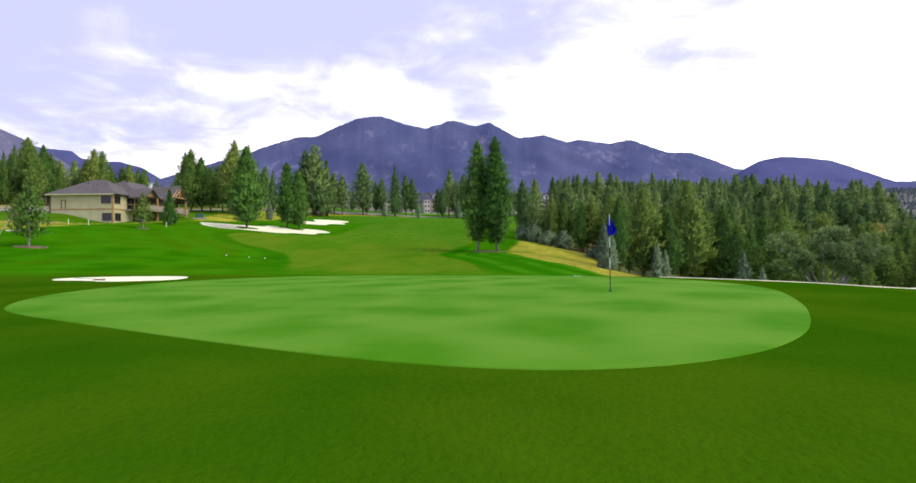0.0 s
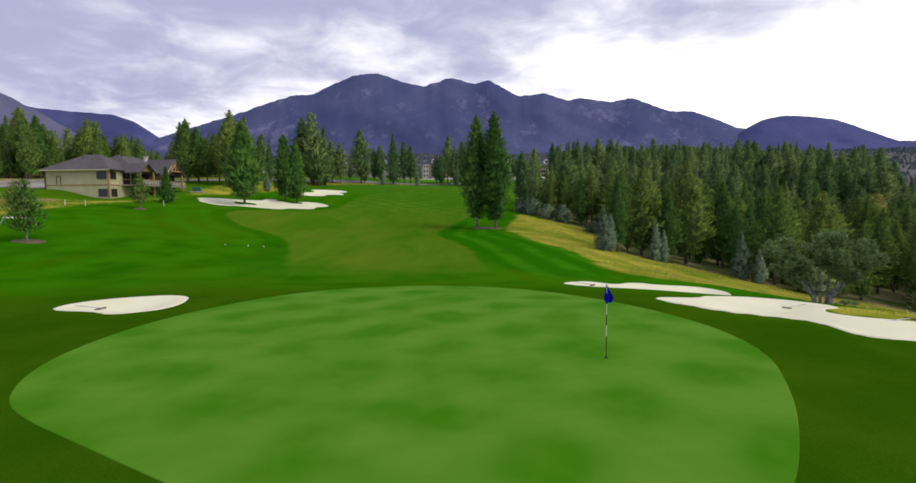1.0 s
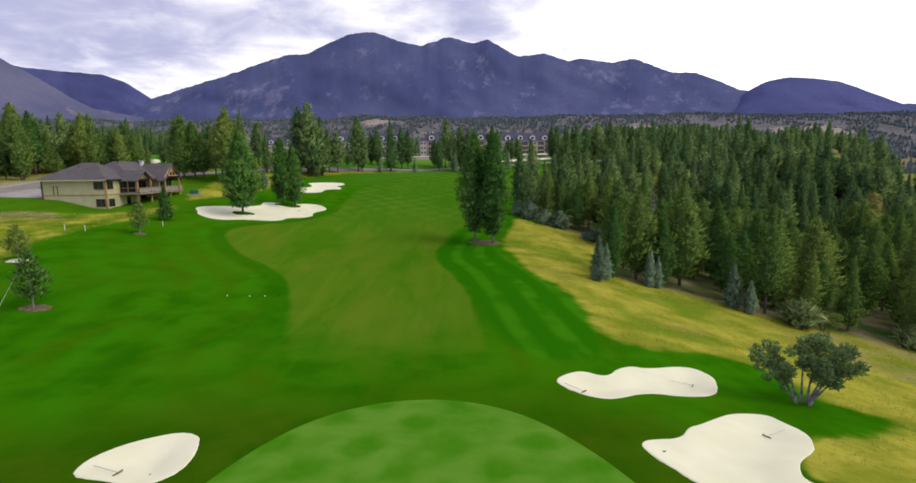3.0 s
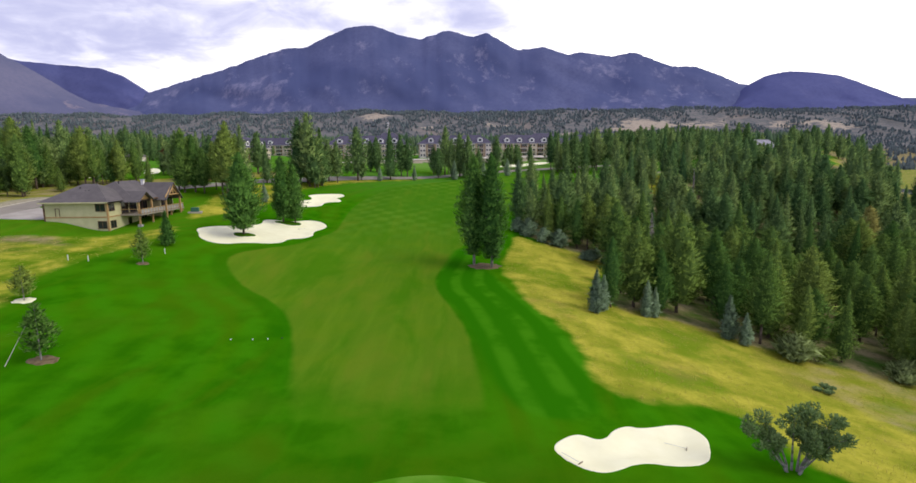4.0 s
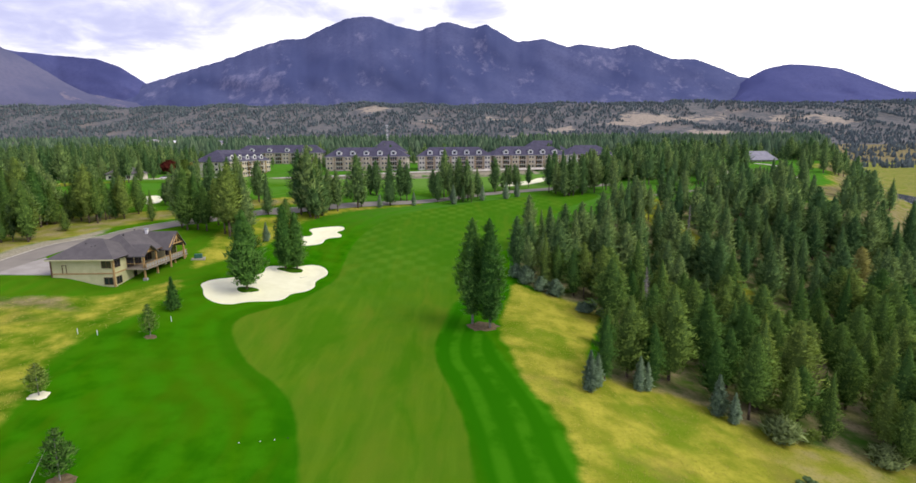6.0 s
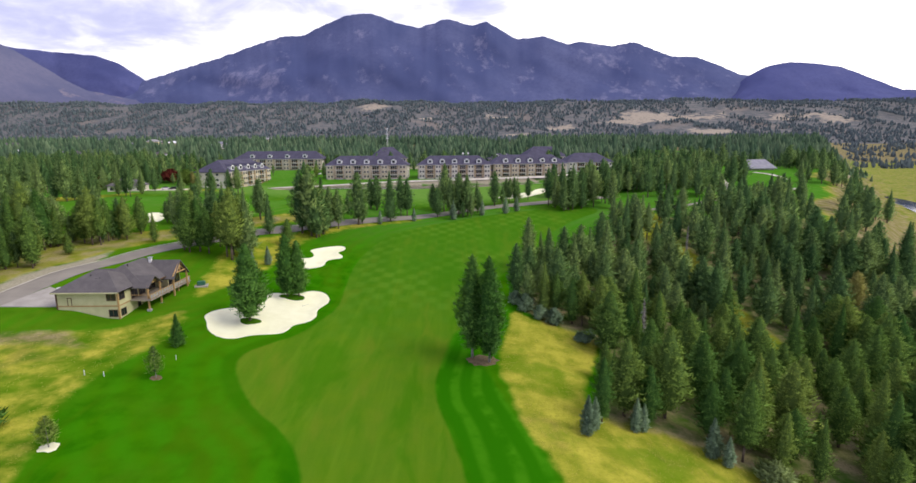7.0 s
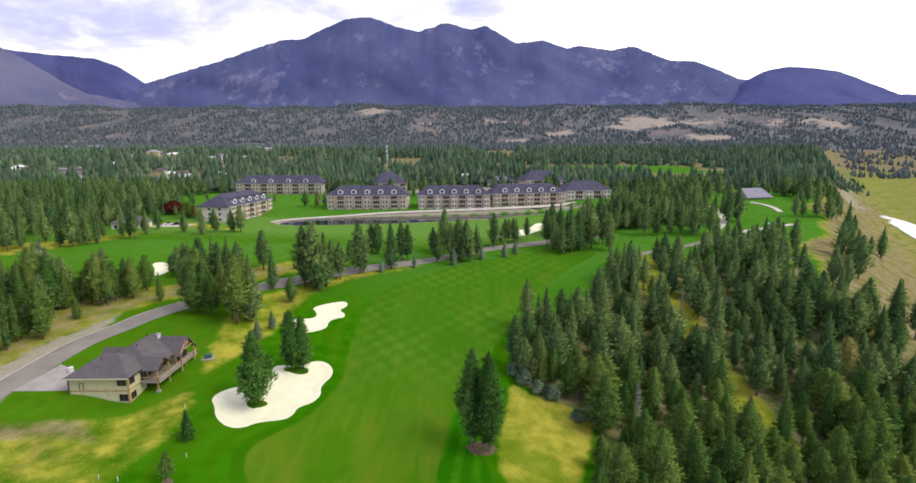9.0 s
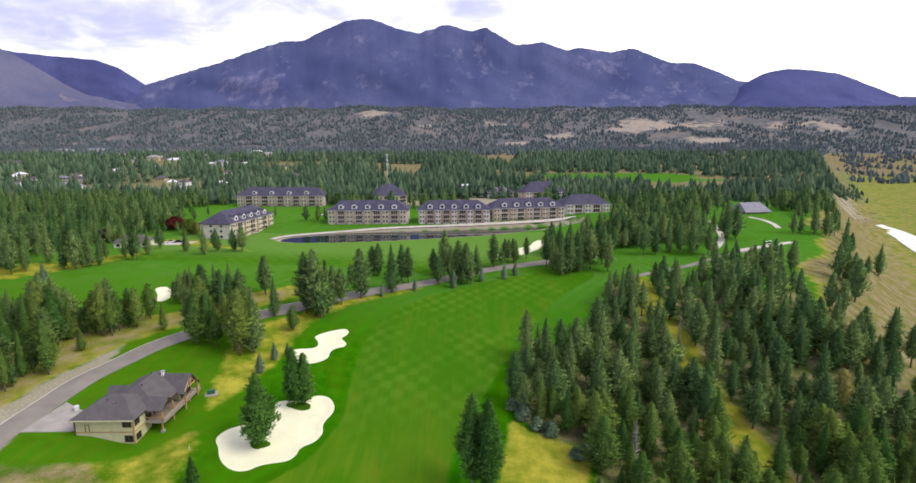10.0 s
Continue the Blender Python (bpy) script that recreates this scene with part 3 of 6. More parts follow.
DRY = [smooth_outline(o, 1) for o in (
    [(14, 121), (12.5, 112), (8.4, 95), (10, 83), (10.8, 72), (14, 63), (14.8, 54), (13.4, 47.5), (16, 43.6), (22, 45), (25.6, 43.6), (27, 40), (25.4, 36), (27, 33.5), (29, 31.5), (26, 28.3), (22, 27.6), (19.2, 26.2), (18, 24.4), (18.4, 23.2), (22, 23.6), (30, 22), (45, 12), (120, 5), (140, 60), (62, 66), (45, 70), (37, 79), (21, 79), (28, 98), (34, 113), (27, 115), (19, 117)],
    [(-49, 48), (-53, 60), (-58, 72), (-57, 82), (-54.5, 90), (-53.5, 98), (-55.5, 104), (-60, 110), (-65, 104), (-69, 98), (-78, 97.5), (-90, 94), (-104, 88), (-130, 92), (-150, 40), (-80, 20)],
    [(-60, 114), (-56.5, 122), (-53, 134), (-51, 142), (-50, 152), (-50, 166), (-46, 176), (-34, 192), (-10, 208), (-14, 214), (-40, 194), (-56, 178), (-66, 164), (-70, 150), (-66, 136), (-64, 122)],
    [(-106, 88), (-104, 118), (-101, 140), (-96, 152), (-88, 162), (-72, 176), (-60, 188), (-44, 200), (-60, 204), (-84, 186), (-100, 168), (-125, 162), (-150, 160), (-160, 90)],
    [(-205, 184), (-166, 205), (-153, 226), (-146, 246), (-150, 256), (-168, 236), (-215, 205)],
    [(16.7, 22.3), (17.5, 24.1), (19.2, 25.7), (21, 27.4), (26, 28), (31, 26), (31, 20), (23, 21.3), (18.4, 21.7)],
    [(-150, 268), (-120, 262), (-95, 250), (-110, 262), (-140, 290), (-175, 290)],
)]
WOODS = smooth_outline([(14.5, 126), (19, 115), (33, 111), (30, 98), (21.5, 77), (30, 76), (37, 76), (45, 68), (60, 64), (95, 52), (146, 98), (148, 150), (139, 172), (136, 190), (150, 213), (138, 206), (114, 206), (99, 219), (88, 214), (84, 222), (68, 213), (62, 204), (54, 184), (49, 171), (46, 161), (40, 163), (31, 163), (24, 158), (18, 145)], 1)
WORN = smooth_outline([(40.4, 64), (45.7, 66.7), (52.6, 68), (64, 66), (80, 55), (70, 38), (50, 40), (43.9, 48.2), (42.8, 53.6), (41.1, 57.4)], 1)   # bare brown shoulder
SCRUB = smooth_outline([(-96, 95.5), (-82, 97), (-75.4, 97.5), (-69, 94.4), (-64.9, 89), (-70.8, 88.5), (-78.7, 90), (-92, 87)], 1)      # brown weeds below the house


GLADES = [(-300, 550, 40, 18), (75, 545, 30, 28), (215, 700, 120, 40), (262, 640, 70, 26), (-215, 500, 30, 12), (-60, 385, 70, 22), (-130, 385, 60, 30), (60, 385, 60, 20), (220, 400, 40, 30)]   # mown clearings
BARE = [(14, 440, 62, 26), (40, 480, 40, 20), (-10, 400, 20, 10)]                                                               # bare building ground


def glades(spots):
    v = np.zeros(len(GX))
    for cx, cy, rx, ry in spots:
        v = np.maximum(v, ease(1.1, 0.85, np.hypot((GX - cx) / rx, (GY - cy) / ry)))
    return v


GULLY = [(83, 222), (80, 205), (76, 188), (80, 170), (78, 154), (78, 140), (79, 126), (78, 112)]


def set_mask(ob, name, values):
    a = ob.data.attributes.new(name, "FLOAT", "POINT")
    a.data.foreach_set("value", np.clip(values, 0, 1).astype(np.float32))


def zone(outline, soft_edge):
    return ease(-soft_edge, soft_edge, inside_depth(outline, GX, GY))


set_mask(ground, "fairway", np.maximum(zone(FAIRWAY, 1.8) * (0.35 + 0.65 * ease(33, 62, GY)), ease(150, 190, GY) * ease(215, 235, GY) * (GY < 318) * (GX < 60) * ease(-190, -150, GX) * 0.62))
set_mask(ground, "lush", ease(-2.2, 2.2, inside_depth(LUSH, GX, GY)))
_near = (np.abs(GX) < 110) & (GY > 0) & (GY < 250)
_pass = np.zeros(len(GX))
_pass[_near] = -inside_depth(FAIRWAY, GX[_near], GY[_near]) / 60
set_mask(ground, "passes", _pass)
set_mask(ground, "apron", ease(np.where(GX < 0, 24, 15), 3, -inside_depth(GREEN, GX, GY)) * (np.abs(GX) < 60) * (GY < 60) * (1 - 0.6 * ease(20, 34, GY)))
_dry = 0.9 * ease(7, 3, line_distance(GULLY, GX, GY)) + 0.35 * zone(WOODS, 3.0)
for _o in DRY:
    _dry = np.maximum(_dry, zone(_o, 0.8 if _o is DRY[5] else 3.0) * (1.0 if _o is DRY[0] or _o is DRY[5] else 0.8 if _o is DRY[3] else 0.58 if _o is DRY[1] else 0.66))
_bluff = ease(-14, 2, GX - bluff_line(GY) + 5 * np.sin(GY * 0.061) + 3.5 * np.sin(GY * 0.135 + 1)) * (GY > -50) * (GY < 900)
_floor = ease(54, 74, GX - bluff_line(GY)) * (GY > -50) * (GY < 1500)
_wild = ease(420, 520, GY) * (1 - glades(GLADES)) * (1 - 0.8 * _floor)
set_mask(ground, "dry", np.maximum.reduce([_dry, _bluff * 0.85 - 0.25 * _floor, 0.62 * _floor, ease(-20, -60, GY), ease(170, 260, np.abs(GX)) * (GY < 230) * 0.7]))
set_mask(ground, "dirt", np.maximum.reduce([zone(WOODS, 3.0) * (0.56 - 0.4 * ease(6, 2.5, line_distance(GULLY, GX, GY))), _wild * 0.72, _bluff * (0.62 - 0.17 * _floor), 0.47 * _floor, np.maximum.reduce([0.44 * zone(WORN, 3.0), 0.58 * zone(SCRUB, 3.5), 0.5 * zone(DRY[3], 4.0)])]))
_rd, _pd = line_distance(ROAD, GX, GY), inside_depth(POND, GX, GY)
set_mask(ground, "pale", np.maximum.reduce([0.75 * glades(BARE), ease(13, 5.0, _rd) * (GY < 158) * (GX < -84) * ease(-92, -99, GX + 0.06 * (GY - 110)), ease(12, 30, GX - bluff_line(GY)) * (GY < 820) * (GY > 540) * ease(66, 50, GX - bluff_line(GY)) * 0.8, 0.9 * ease(-5, -3, _pd) * ease(1, -1, _pd) * (GY > 296 + 0.2 * GX)]))

SCARS = [(1132, 3026, 190, 160), (-495, 3345, 190, 110), (263, 3117, 100, 90), (950, 2874, 170, 90), (1449, 3042, 110, 130), (1272, 2599, 150, 110), (1792, 3201, 90, 120), (1909, 3125, 80, 70), (2125, 2985, 90, 130), (2154, 2842, 100, 60), (-154, 3140, 70, 80), (572, 2755, 95, 90), (-882, 2437, 170, 60), (299, 2529, 88, 60)]


def scar_mask(x, y):
    v = np.zeros(np.shape(x))
    for cx, cy, rx, ry in SCARS:
        v = np.maximum(v, ease(1.25, 0.6, np.hypot((x - cx) / rx, (y - cy) / ry)))
    return v


set_mask(ground, "scar", scar_mask(GX, GY))

# ---------------------------------------------------------------- building blocks


def mesh_of(name, bm, mat, smooth=False):
    me = bpy.data.meshes.new(name)
    bm.to_mesh(me)
    bm.free()
    if smooth:
        me.polygons.foreach_set("use_smooth", np.ones(len(me.polygons), bool))
    me.materials.append(mat)
    return me


def part(name, bm, mat, parent, label="", smooth=False):
    ob = new(name, bm if isinstance(bm, bpy.types.Mesh) else mesh_of(name, bm, mat, smooth))
    ob.parent = parent
    return tagged(ob, label)


def thing(name, label, category, at=(0, 0, 0), turn=0, group="", kind=""):
    ob = new(name)
    ob.empty_display_size = 0.2
    ob.matrix_world = pose(*at, 0, 0, turn)
    return tagged(ob, label, category, group, kind)


def box(bm, x0, x1, y0, y1, z0, z1, bevel=0.0):
    r = bmesh.ops.create_cube(bm, size=1, matrix=Matrix.Translation(((x0 + x1) / 2, (y0 + y1) / 2, (z0 + z1) / 2)) @ Matrix.Diagonal((abs(x1 - x0), abs(y1 - y0), abs(z1 - z0), 1)))
    if bevel:
        es = list({e for v in r["verts"] for e in v.link_edges})
        bmesh.ops.bevel(bm, geom=es, offset=bevel, segments=1, affect="EDGES")
    return bm


def boxes(*dims, bevel=0.0):
    bm = bmesh.new()
    for d in dims:
        box(bm, *d, bevel=bevel)
    return bm


def rod(bm, a, b, r0, r1=None, n=8):
    a, b = Vector(a), Vector(b)
    m = Matrix.Translation((a + b) / 2) @ (b - a).to_track_quat("Z", "Y").to_matrix().to_4x4()
    bmesh.ops.create_cone(bm, cap_ends=True, segments=n, radius1=r0, radius2=r0 if r1 is None else r1, depth=(b - a).length, matrix=m)
    return bm


def drape(name, outline, mat, lift, label, category, step=0.7, fn=terrain, tuck=-0.16):
    """A sheet inside an outline, laid over the ground: rings that shrink inwards, then a grid."""
    o = np.array(outline, float)
    lo, hi = o.min(0), o.max(0)
    xs, ys = np.arange(lo[0], hi[0] + step, step), np.arange(lo[1], hi[1] + step, step)
    gx, gy = np.meshgrid(xs, ys)
    keep = inside_depth(o, gx, gy) > step * 0.45
    pts = [tuple(p) for p in o] + list(zip(gx[keep].tolist(), gy[keep].tolist()))
    n = len(o)
    v, _, f, *_ = geometry.delaunay_2d_cdt([Vector(p) for p in pts], [(i, (i + 1) % n) for i in range(n)], [], 1, 1e-4)
    vx, vy = np.array([p[0] for p in v]), np.array([p[1] for p in v])
    vz = fn(vx, vy) + lift
    cx, cy = vx[np.array(f)].mean(1), vy[np.array(f)].mean(1)
    f = [t for t, d in zip(f, inside_depth(o, cx, cy)) if d > 0]
    # the edge turns down into the turf
    m, oz = len(vx), fn(o[:, 0], o[:, 1]) + lift
    tan = np.roll(o, -1, axis=0) - np.roll(o, 1, axis=0)
    tan /= np.linalg.norm(tan, axis=1)[:, None] + 1e-9
    turn = np.sign((o[:, 0] * np.roll(o[:, 1], -1) - np.roll(o[:, 0], -1) * o[:, 1]).sum())
    low = o + np.stack([-tan[:, 1], tan[:, 0]], 1) * turn * tuck
    vx, vy, vz = np.concatenate([vx, o[:, 0], low[:, 0]]), np.concatenate([vy, o[:, 1], low[:, 1]]), np.concatenate([vz, oz, oz - lift - 0.06])
    f = [list(t) for t in f] + [[m + i, m + (i + 1) % n, m + n + (i + 1) % n, m + n + i] for i in range(n)]
    me = bpy.data.meshes.new(name)
    me.from_pydata(np.stack([vx, vy, vz], 1).tolist(), [], f)
    me.polygons.foreach_set("use_smooth", np.ones(len(me.polygons), bool))
    me.materials.append(mat)
    ob = new(name, me)
    return tagged(ob, label, category, kind="structure")


def ribbon(name, line, width, mat, lift, label, category, across=5):
    """A road or path along a line, laid over the ground."""
    p = np.array(line, float)
    for _ in range(3):
        q = np.stack([0.75 * p[:-1] + 0.25 * p[1:], 0.25 * p[:-1] + 0.75 * p[1:]], 1).reshape(-1, 2)
        p = np.concatenate([p[:1], q, p[-1:]])
    d = np.gradient(p, axis=0)
    d /= np.linalg.norm(d, axis=1)[:, None] + 1e-9
    nrm = np.stack([-d[:, 1], d[:, 0]], 1)
    w = np.linspace(-width / 2, width / 2, across)
    g = p[:, None, :] + nrm[:, None, :] * w[None, :, None]
    z = terrain(g[..., 0], g[..., 1]) + lift
    co = np.concatenate([g, z[..., None]], -1).reshape(-1, 3)
    k, m = len(p), across
    faces = [(i * m + j, i * m + j + 1, (i + 1) * m + j + 1, (i + 1) * m + j) for i in range(k - 1) for j in range(m - 1)]
    me = bpy.data.meshes.new(name)
    me.from_pydata(co.tolist(), [], [f[::-1] for f in faces])
    me.materials.append(mat)
    return tagged(new(name, me), label, category, kind="structure")


# ---------------------------------------------------------------- green, sand, roads, water
drape("putting_green", GREEN, M_GREEN, 0.012, "closely mown pale green putting surface", "green", 0.6, land, -0.1)
for _i, _o in enumerate(BUNKERS):
    drape("bunker", _o, M_SAND, (0.022, 0.022, 0.022, 0.05, 0.07, 0.12, 0.12, 0.2)[_i], "white sand bunker sunk in the turf", "bunker", 0.5 if _i < 3 else 0.8, terrain)
for _x, _y, _rx, _ry in ISLES:
    _t = np.linspace(0, 2 * np.pi, 26, endpoint=False)
    _k = 1 + 0.09 * np.sin(3 * _t + _x)
    drape("isle", np.stack([_x + _rx * _k * np.cos(_t), _y + _ry * _k * np.sin(_t)], 1), M_ISLE, 0.13, "rough grass isle in the bunker sand", "grass isle", 0.4)
ribbon("road", ROAD, 6.4, M_ASPHALT, 0.10, "grey asphalt road past the fairway", "road")
_rp = np.array(ROAD, float)
_rt = np.gradient(_rp, axis=0)
_rt /= np.linalg.norm(_rt, axis=1)[:, None]
ribbon("kerb", (_rp + np.stack([-_rt[:, 1], _rt[:, 0]], 1) * 3.35)[:14].tolist(), 0.35, M_PATH, 0.2, "low pale concrete kerb along the road", "kerb", 3)
ribbon("pavement", CART, 3.0, M_ASPHALT, 0.12, "narrow asphalt cart path over the grass", "path")
for _l in ([(141, 269), (150, 281), (158, 295), (166, 318), (170, 335)], [(202, 346), (207, 338), (207, 326), (203, 314)], [(150, 264), (170, 273), (190, 281)]):
    ribbon("pavement", _l, 3.4, M_PATH, 0.18, "pale concrete path near the clubhouse", "path")
drape("pond", POND, M_WATER, 0.0, "still dark pond that mirrors the buildings", "water", 3.0, lambda x, y: np.full(np.shape(x), WATER))

ribbon("pavement", [(-104, 292), (-104, 302), (-97, 311), (-78, 320), (-50, 328.5), (-28, 331), (-6, 333.5), (20, 337), (38, 341.5), (66, 349), (86, 356.5)], 3.0, M_PATH, 0.35, "pale stone bank and path along the pond", "path")
drape("river", smooth_outline([(556, 690), (516, 650), (474, 578), (456, 536), (434, 494), (404, 447), (372, 392), (345, 330), (366, 322), (394, 384), (425, 440), (454, 488), (474, 532), (486, 572), (532, 640), (572, 680)]), M_WATER, 0.0, "pale river that winds below the bluff", "water", 8.0, lambda x, y: np.full(np.shape(x), VALLEY + 0.5))


def mountain_range(name, label, crest, mat, seed, far=5040, foot=0.84, rough_edge=0.10, step=0.2):
    """A ridge with spurs that run down to the valley. crest: azimuth and elevation of the skyline, in degrees."""
    az = np.arange(crest[0][0], crest[-1][0] + 0.01, step)
    el = np.interp(az, [c[0] for c in crest], [c[1] for c in crest])
    soft_k = np.exp(-np.linspace(-2, 2, 9) ** 2)
    el = np.convolve(np.pad(el, 4, "edge"), soft_k / soft_k.sum(), "valid")
    el = el + np.array([rough_edge * noise.noise((a * 1.3, 3.1, seed)) + 0.6 * rough_edge * noise.noise((a * 4.1, 8.1, seed)) for a in az])
    dist = np.minimum(far / np.cos(np.radians(az)), far * 1.24)
    rows, n = 40, len(az)
    co, faces = [], []
    for j in range(rows + 1):
        f = j / rows
        for a, e, d in zip(az, el, dist):
            top = d * math.tan(math.radians(e)) + 26
            spur = noise.fractal((a * 0.10 + f * 0.9, f * 1.1, 2.0 + seed), 1.1, 2.0, 3)
            bulge = math.sin(math.pi * f)
            r = d * (foot + (1 - foot) * f) + 120 * spur * max(bulge, 0) ** 0.8
            z = 230 + (top - 230) * f ** 1.08 + 24 * noise.fractal((a * 0.3 - f, f * 2.6, 7.0 + seed), 0.9, 2.2, 3) * bulge
            co.append((r * math.sin(math.radians(a)), r * math.cos(math.radians(a)), z if j else 60))
    for j in range(rows):
        for i in range(n - 1):
            a = j * n + i
            faces.append((a, a + 1, a + n + 1, a + n))
    me = bpy.data.meshes.new(name)
    me.from_pydata(co, [], faces)
    me.polygons.foreach_set("use_smooth", np.ones(len(faces), bool))
    me.materials.append(mat)
    tagged(new(name, me), label, "mountains", kind="structure")


CREST = [(-36, 4.6), (-33, 5.2), (-31.3, 5.7), (-29.8, 6.4), (-26.3, 7.76), (-22.6, 9.1), (-20, 10.2), (-17.5, 11.1), (-15.2, 11.35), (-13.8, 12.15), (-11.1, 13.35), (-8.6, 13.7), (-5.5, 12.75), (-3.6, 12.38), (-0.5, 13.29), (2.1, 12.57), (3.6, 13.0), (5.4, 11.98), (6.7, 11.19), (9.5, 11.43),
         (12.2, 10.5), (13.1, 10.8), (16.6, 10.15), (18.6, 10.46), (22.3, 8.81), (24.4, 8.71), (27, 7.53), (28.9, 6.53), (30.4, 6.9), (36, 5.0), (46, 4.2), (60, 6), (75, 7)]
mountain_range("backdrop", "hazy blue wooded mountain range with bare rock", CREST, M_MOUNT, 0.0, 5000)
mountain_range("backdrop", "rounded hazy blue wooded hill beside the range", [(26, 4.4), (28.0, 5.7), (28.9, 6.53), (30.4, 7.35), (32.3, 7.6), (34.5, 7.24), (36.2, 6.82), (38.7, 5.52), (41.3, 4.21), (50, 3.6)], M_HILL, 5.0, 4800, 0.86, 0.05)
mountain_range("backdrop", "hazy deep blue wooded mountain under low cloud", [(-60, 9.4), (-46, 9.2), (-40, 8.5), (-38.8, 8.35), (-36.7, 8.3), (-33.3, 8.27), (-31.6, 7.7), (-29.8, 6.4), (-27, 5.0), (-24, 4.2)], M_HILL, 9.0, 5040, 0.9, 0.05)
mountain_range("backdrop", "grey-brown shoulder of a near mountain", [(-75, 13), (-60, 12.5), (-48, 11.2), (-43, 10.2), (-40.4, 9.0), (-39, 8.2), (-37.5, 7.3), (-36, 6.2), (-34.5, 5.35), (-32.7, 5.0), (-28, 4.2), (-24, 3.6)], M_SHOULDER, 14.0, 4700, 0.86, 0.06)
# the bench below the mountains carries its own cover, with haze in its colour
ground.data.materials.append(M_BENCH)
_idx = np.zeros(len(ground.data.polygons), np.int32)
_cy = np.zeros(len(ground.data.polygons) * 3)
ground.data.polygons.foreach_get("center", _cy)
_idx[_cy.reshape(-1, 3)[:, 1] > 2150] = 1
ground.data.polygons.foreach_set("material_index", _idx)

# ---------------------------------------------------------------- trees


def sprays(verts, faces, tips, norms, rng, base, out, length, width, droop, count):
    """Tufts of needles along one branch, that point outwards and up; each is lit as part of the whole crown."""
    side = Vector((-out.y, out.x, 0))
    for k in range(count):
        f = 0.28 + 0.77 * (k + rng.random() * 0.7) / count
        spread = rng.uniform(-1, 1)
        c = base + out * (length * f) + Vector((0, 0, -droop * f * f * length)) + side * (spread * (0.35 * width + 0.30 * length * f)) + Vector((0, 0, rng.uniform(-0.5, 0.5) * width))
        d = (out * rng.uniform(0.15, 0.9) + side * (0.35 * spread + rng.uniform(-0.4, 0.4)) + Vector((0, 0, rng.uniform(-0.15, 0.95)))).normalized()
        u = (side + out * rng.uniform(-0.7, 0.7) + Vector((0, 0, rng.uniform(-0.5, 0.5)))).normalized()
        a, b = width * rng.uniform(0.65, 1.25), width * rng.uniform(0.24, 0.44)
        n = (out + side * spread * 0.5 + Vector((rng.gauss(0, 0.22), rng.gauss(0, 0.22), 0.62 + rng.gauss(0, 0.25)))).normalized()
        tri = [c - d * a * 0.5 + u * b, c + d * a, c - d * a * 0.5 - u * b]
        if (tri[1] - tri[0]).cross(tri[2] - tri[0]).dot(n) < 0:
            tri = [tri[2], tri[1], tri[0]]
        i = len(verts)
        verts += tri
        faces.append((i, i + 1, i + 2))
        tips += [min(1, f)] * 3
        norms += [tuple(n)] * 3


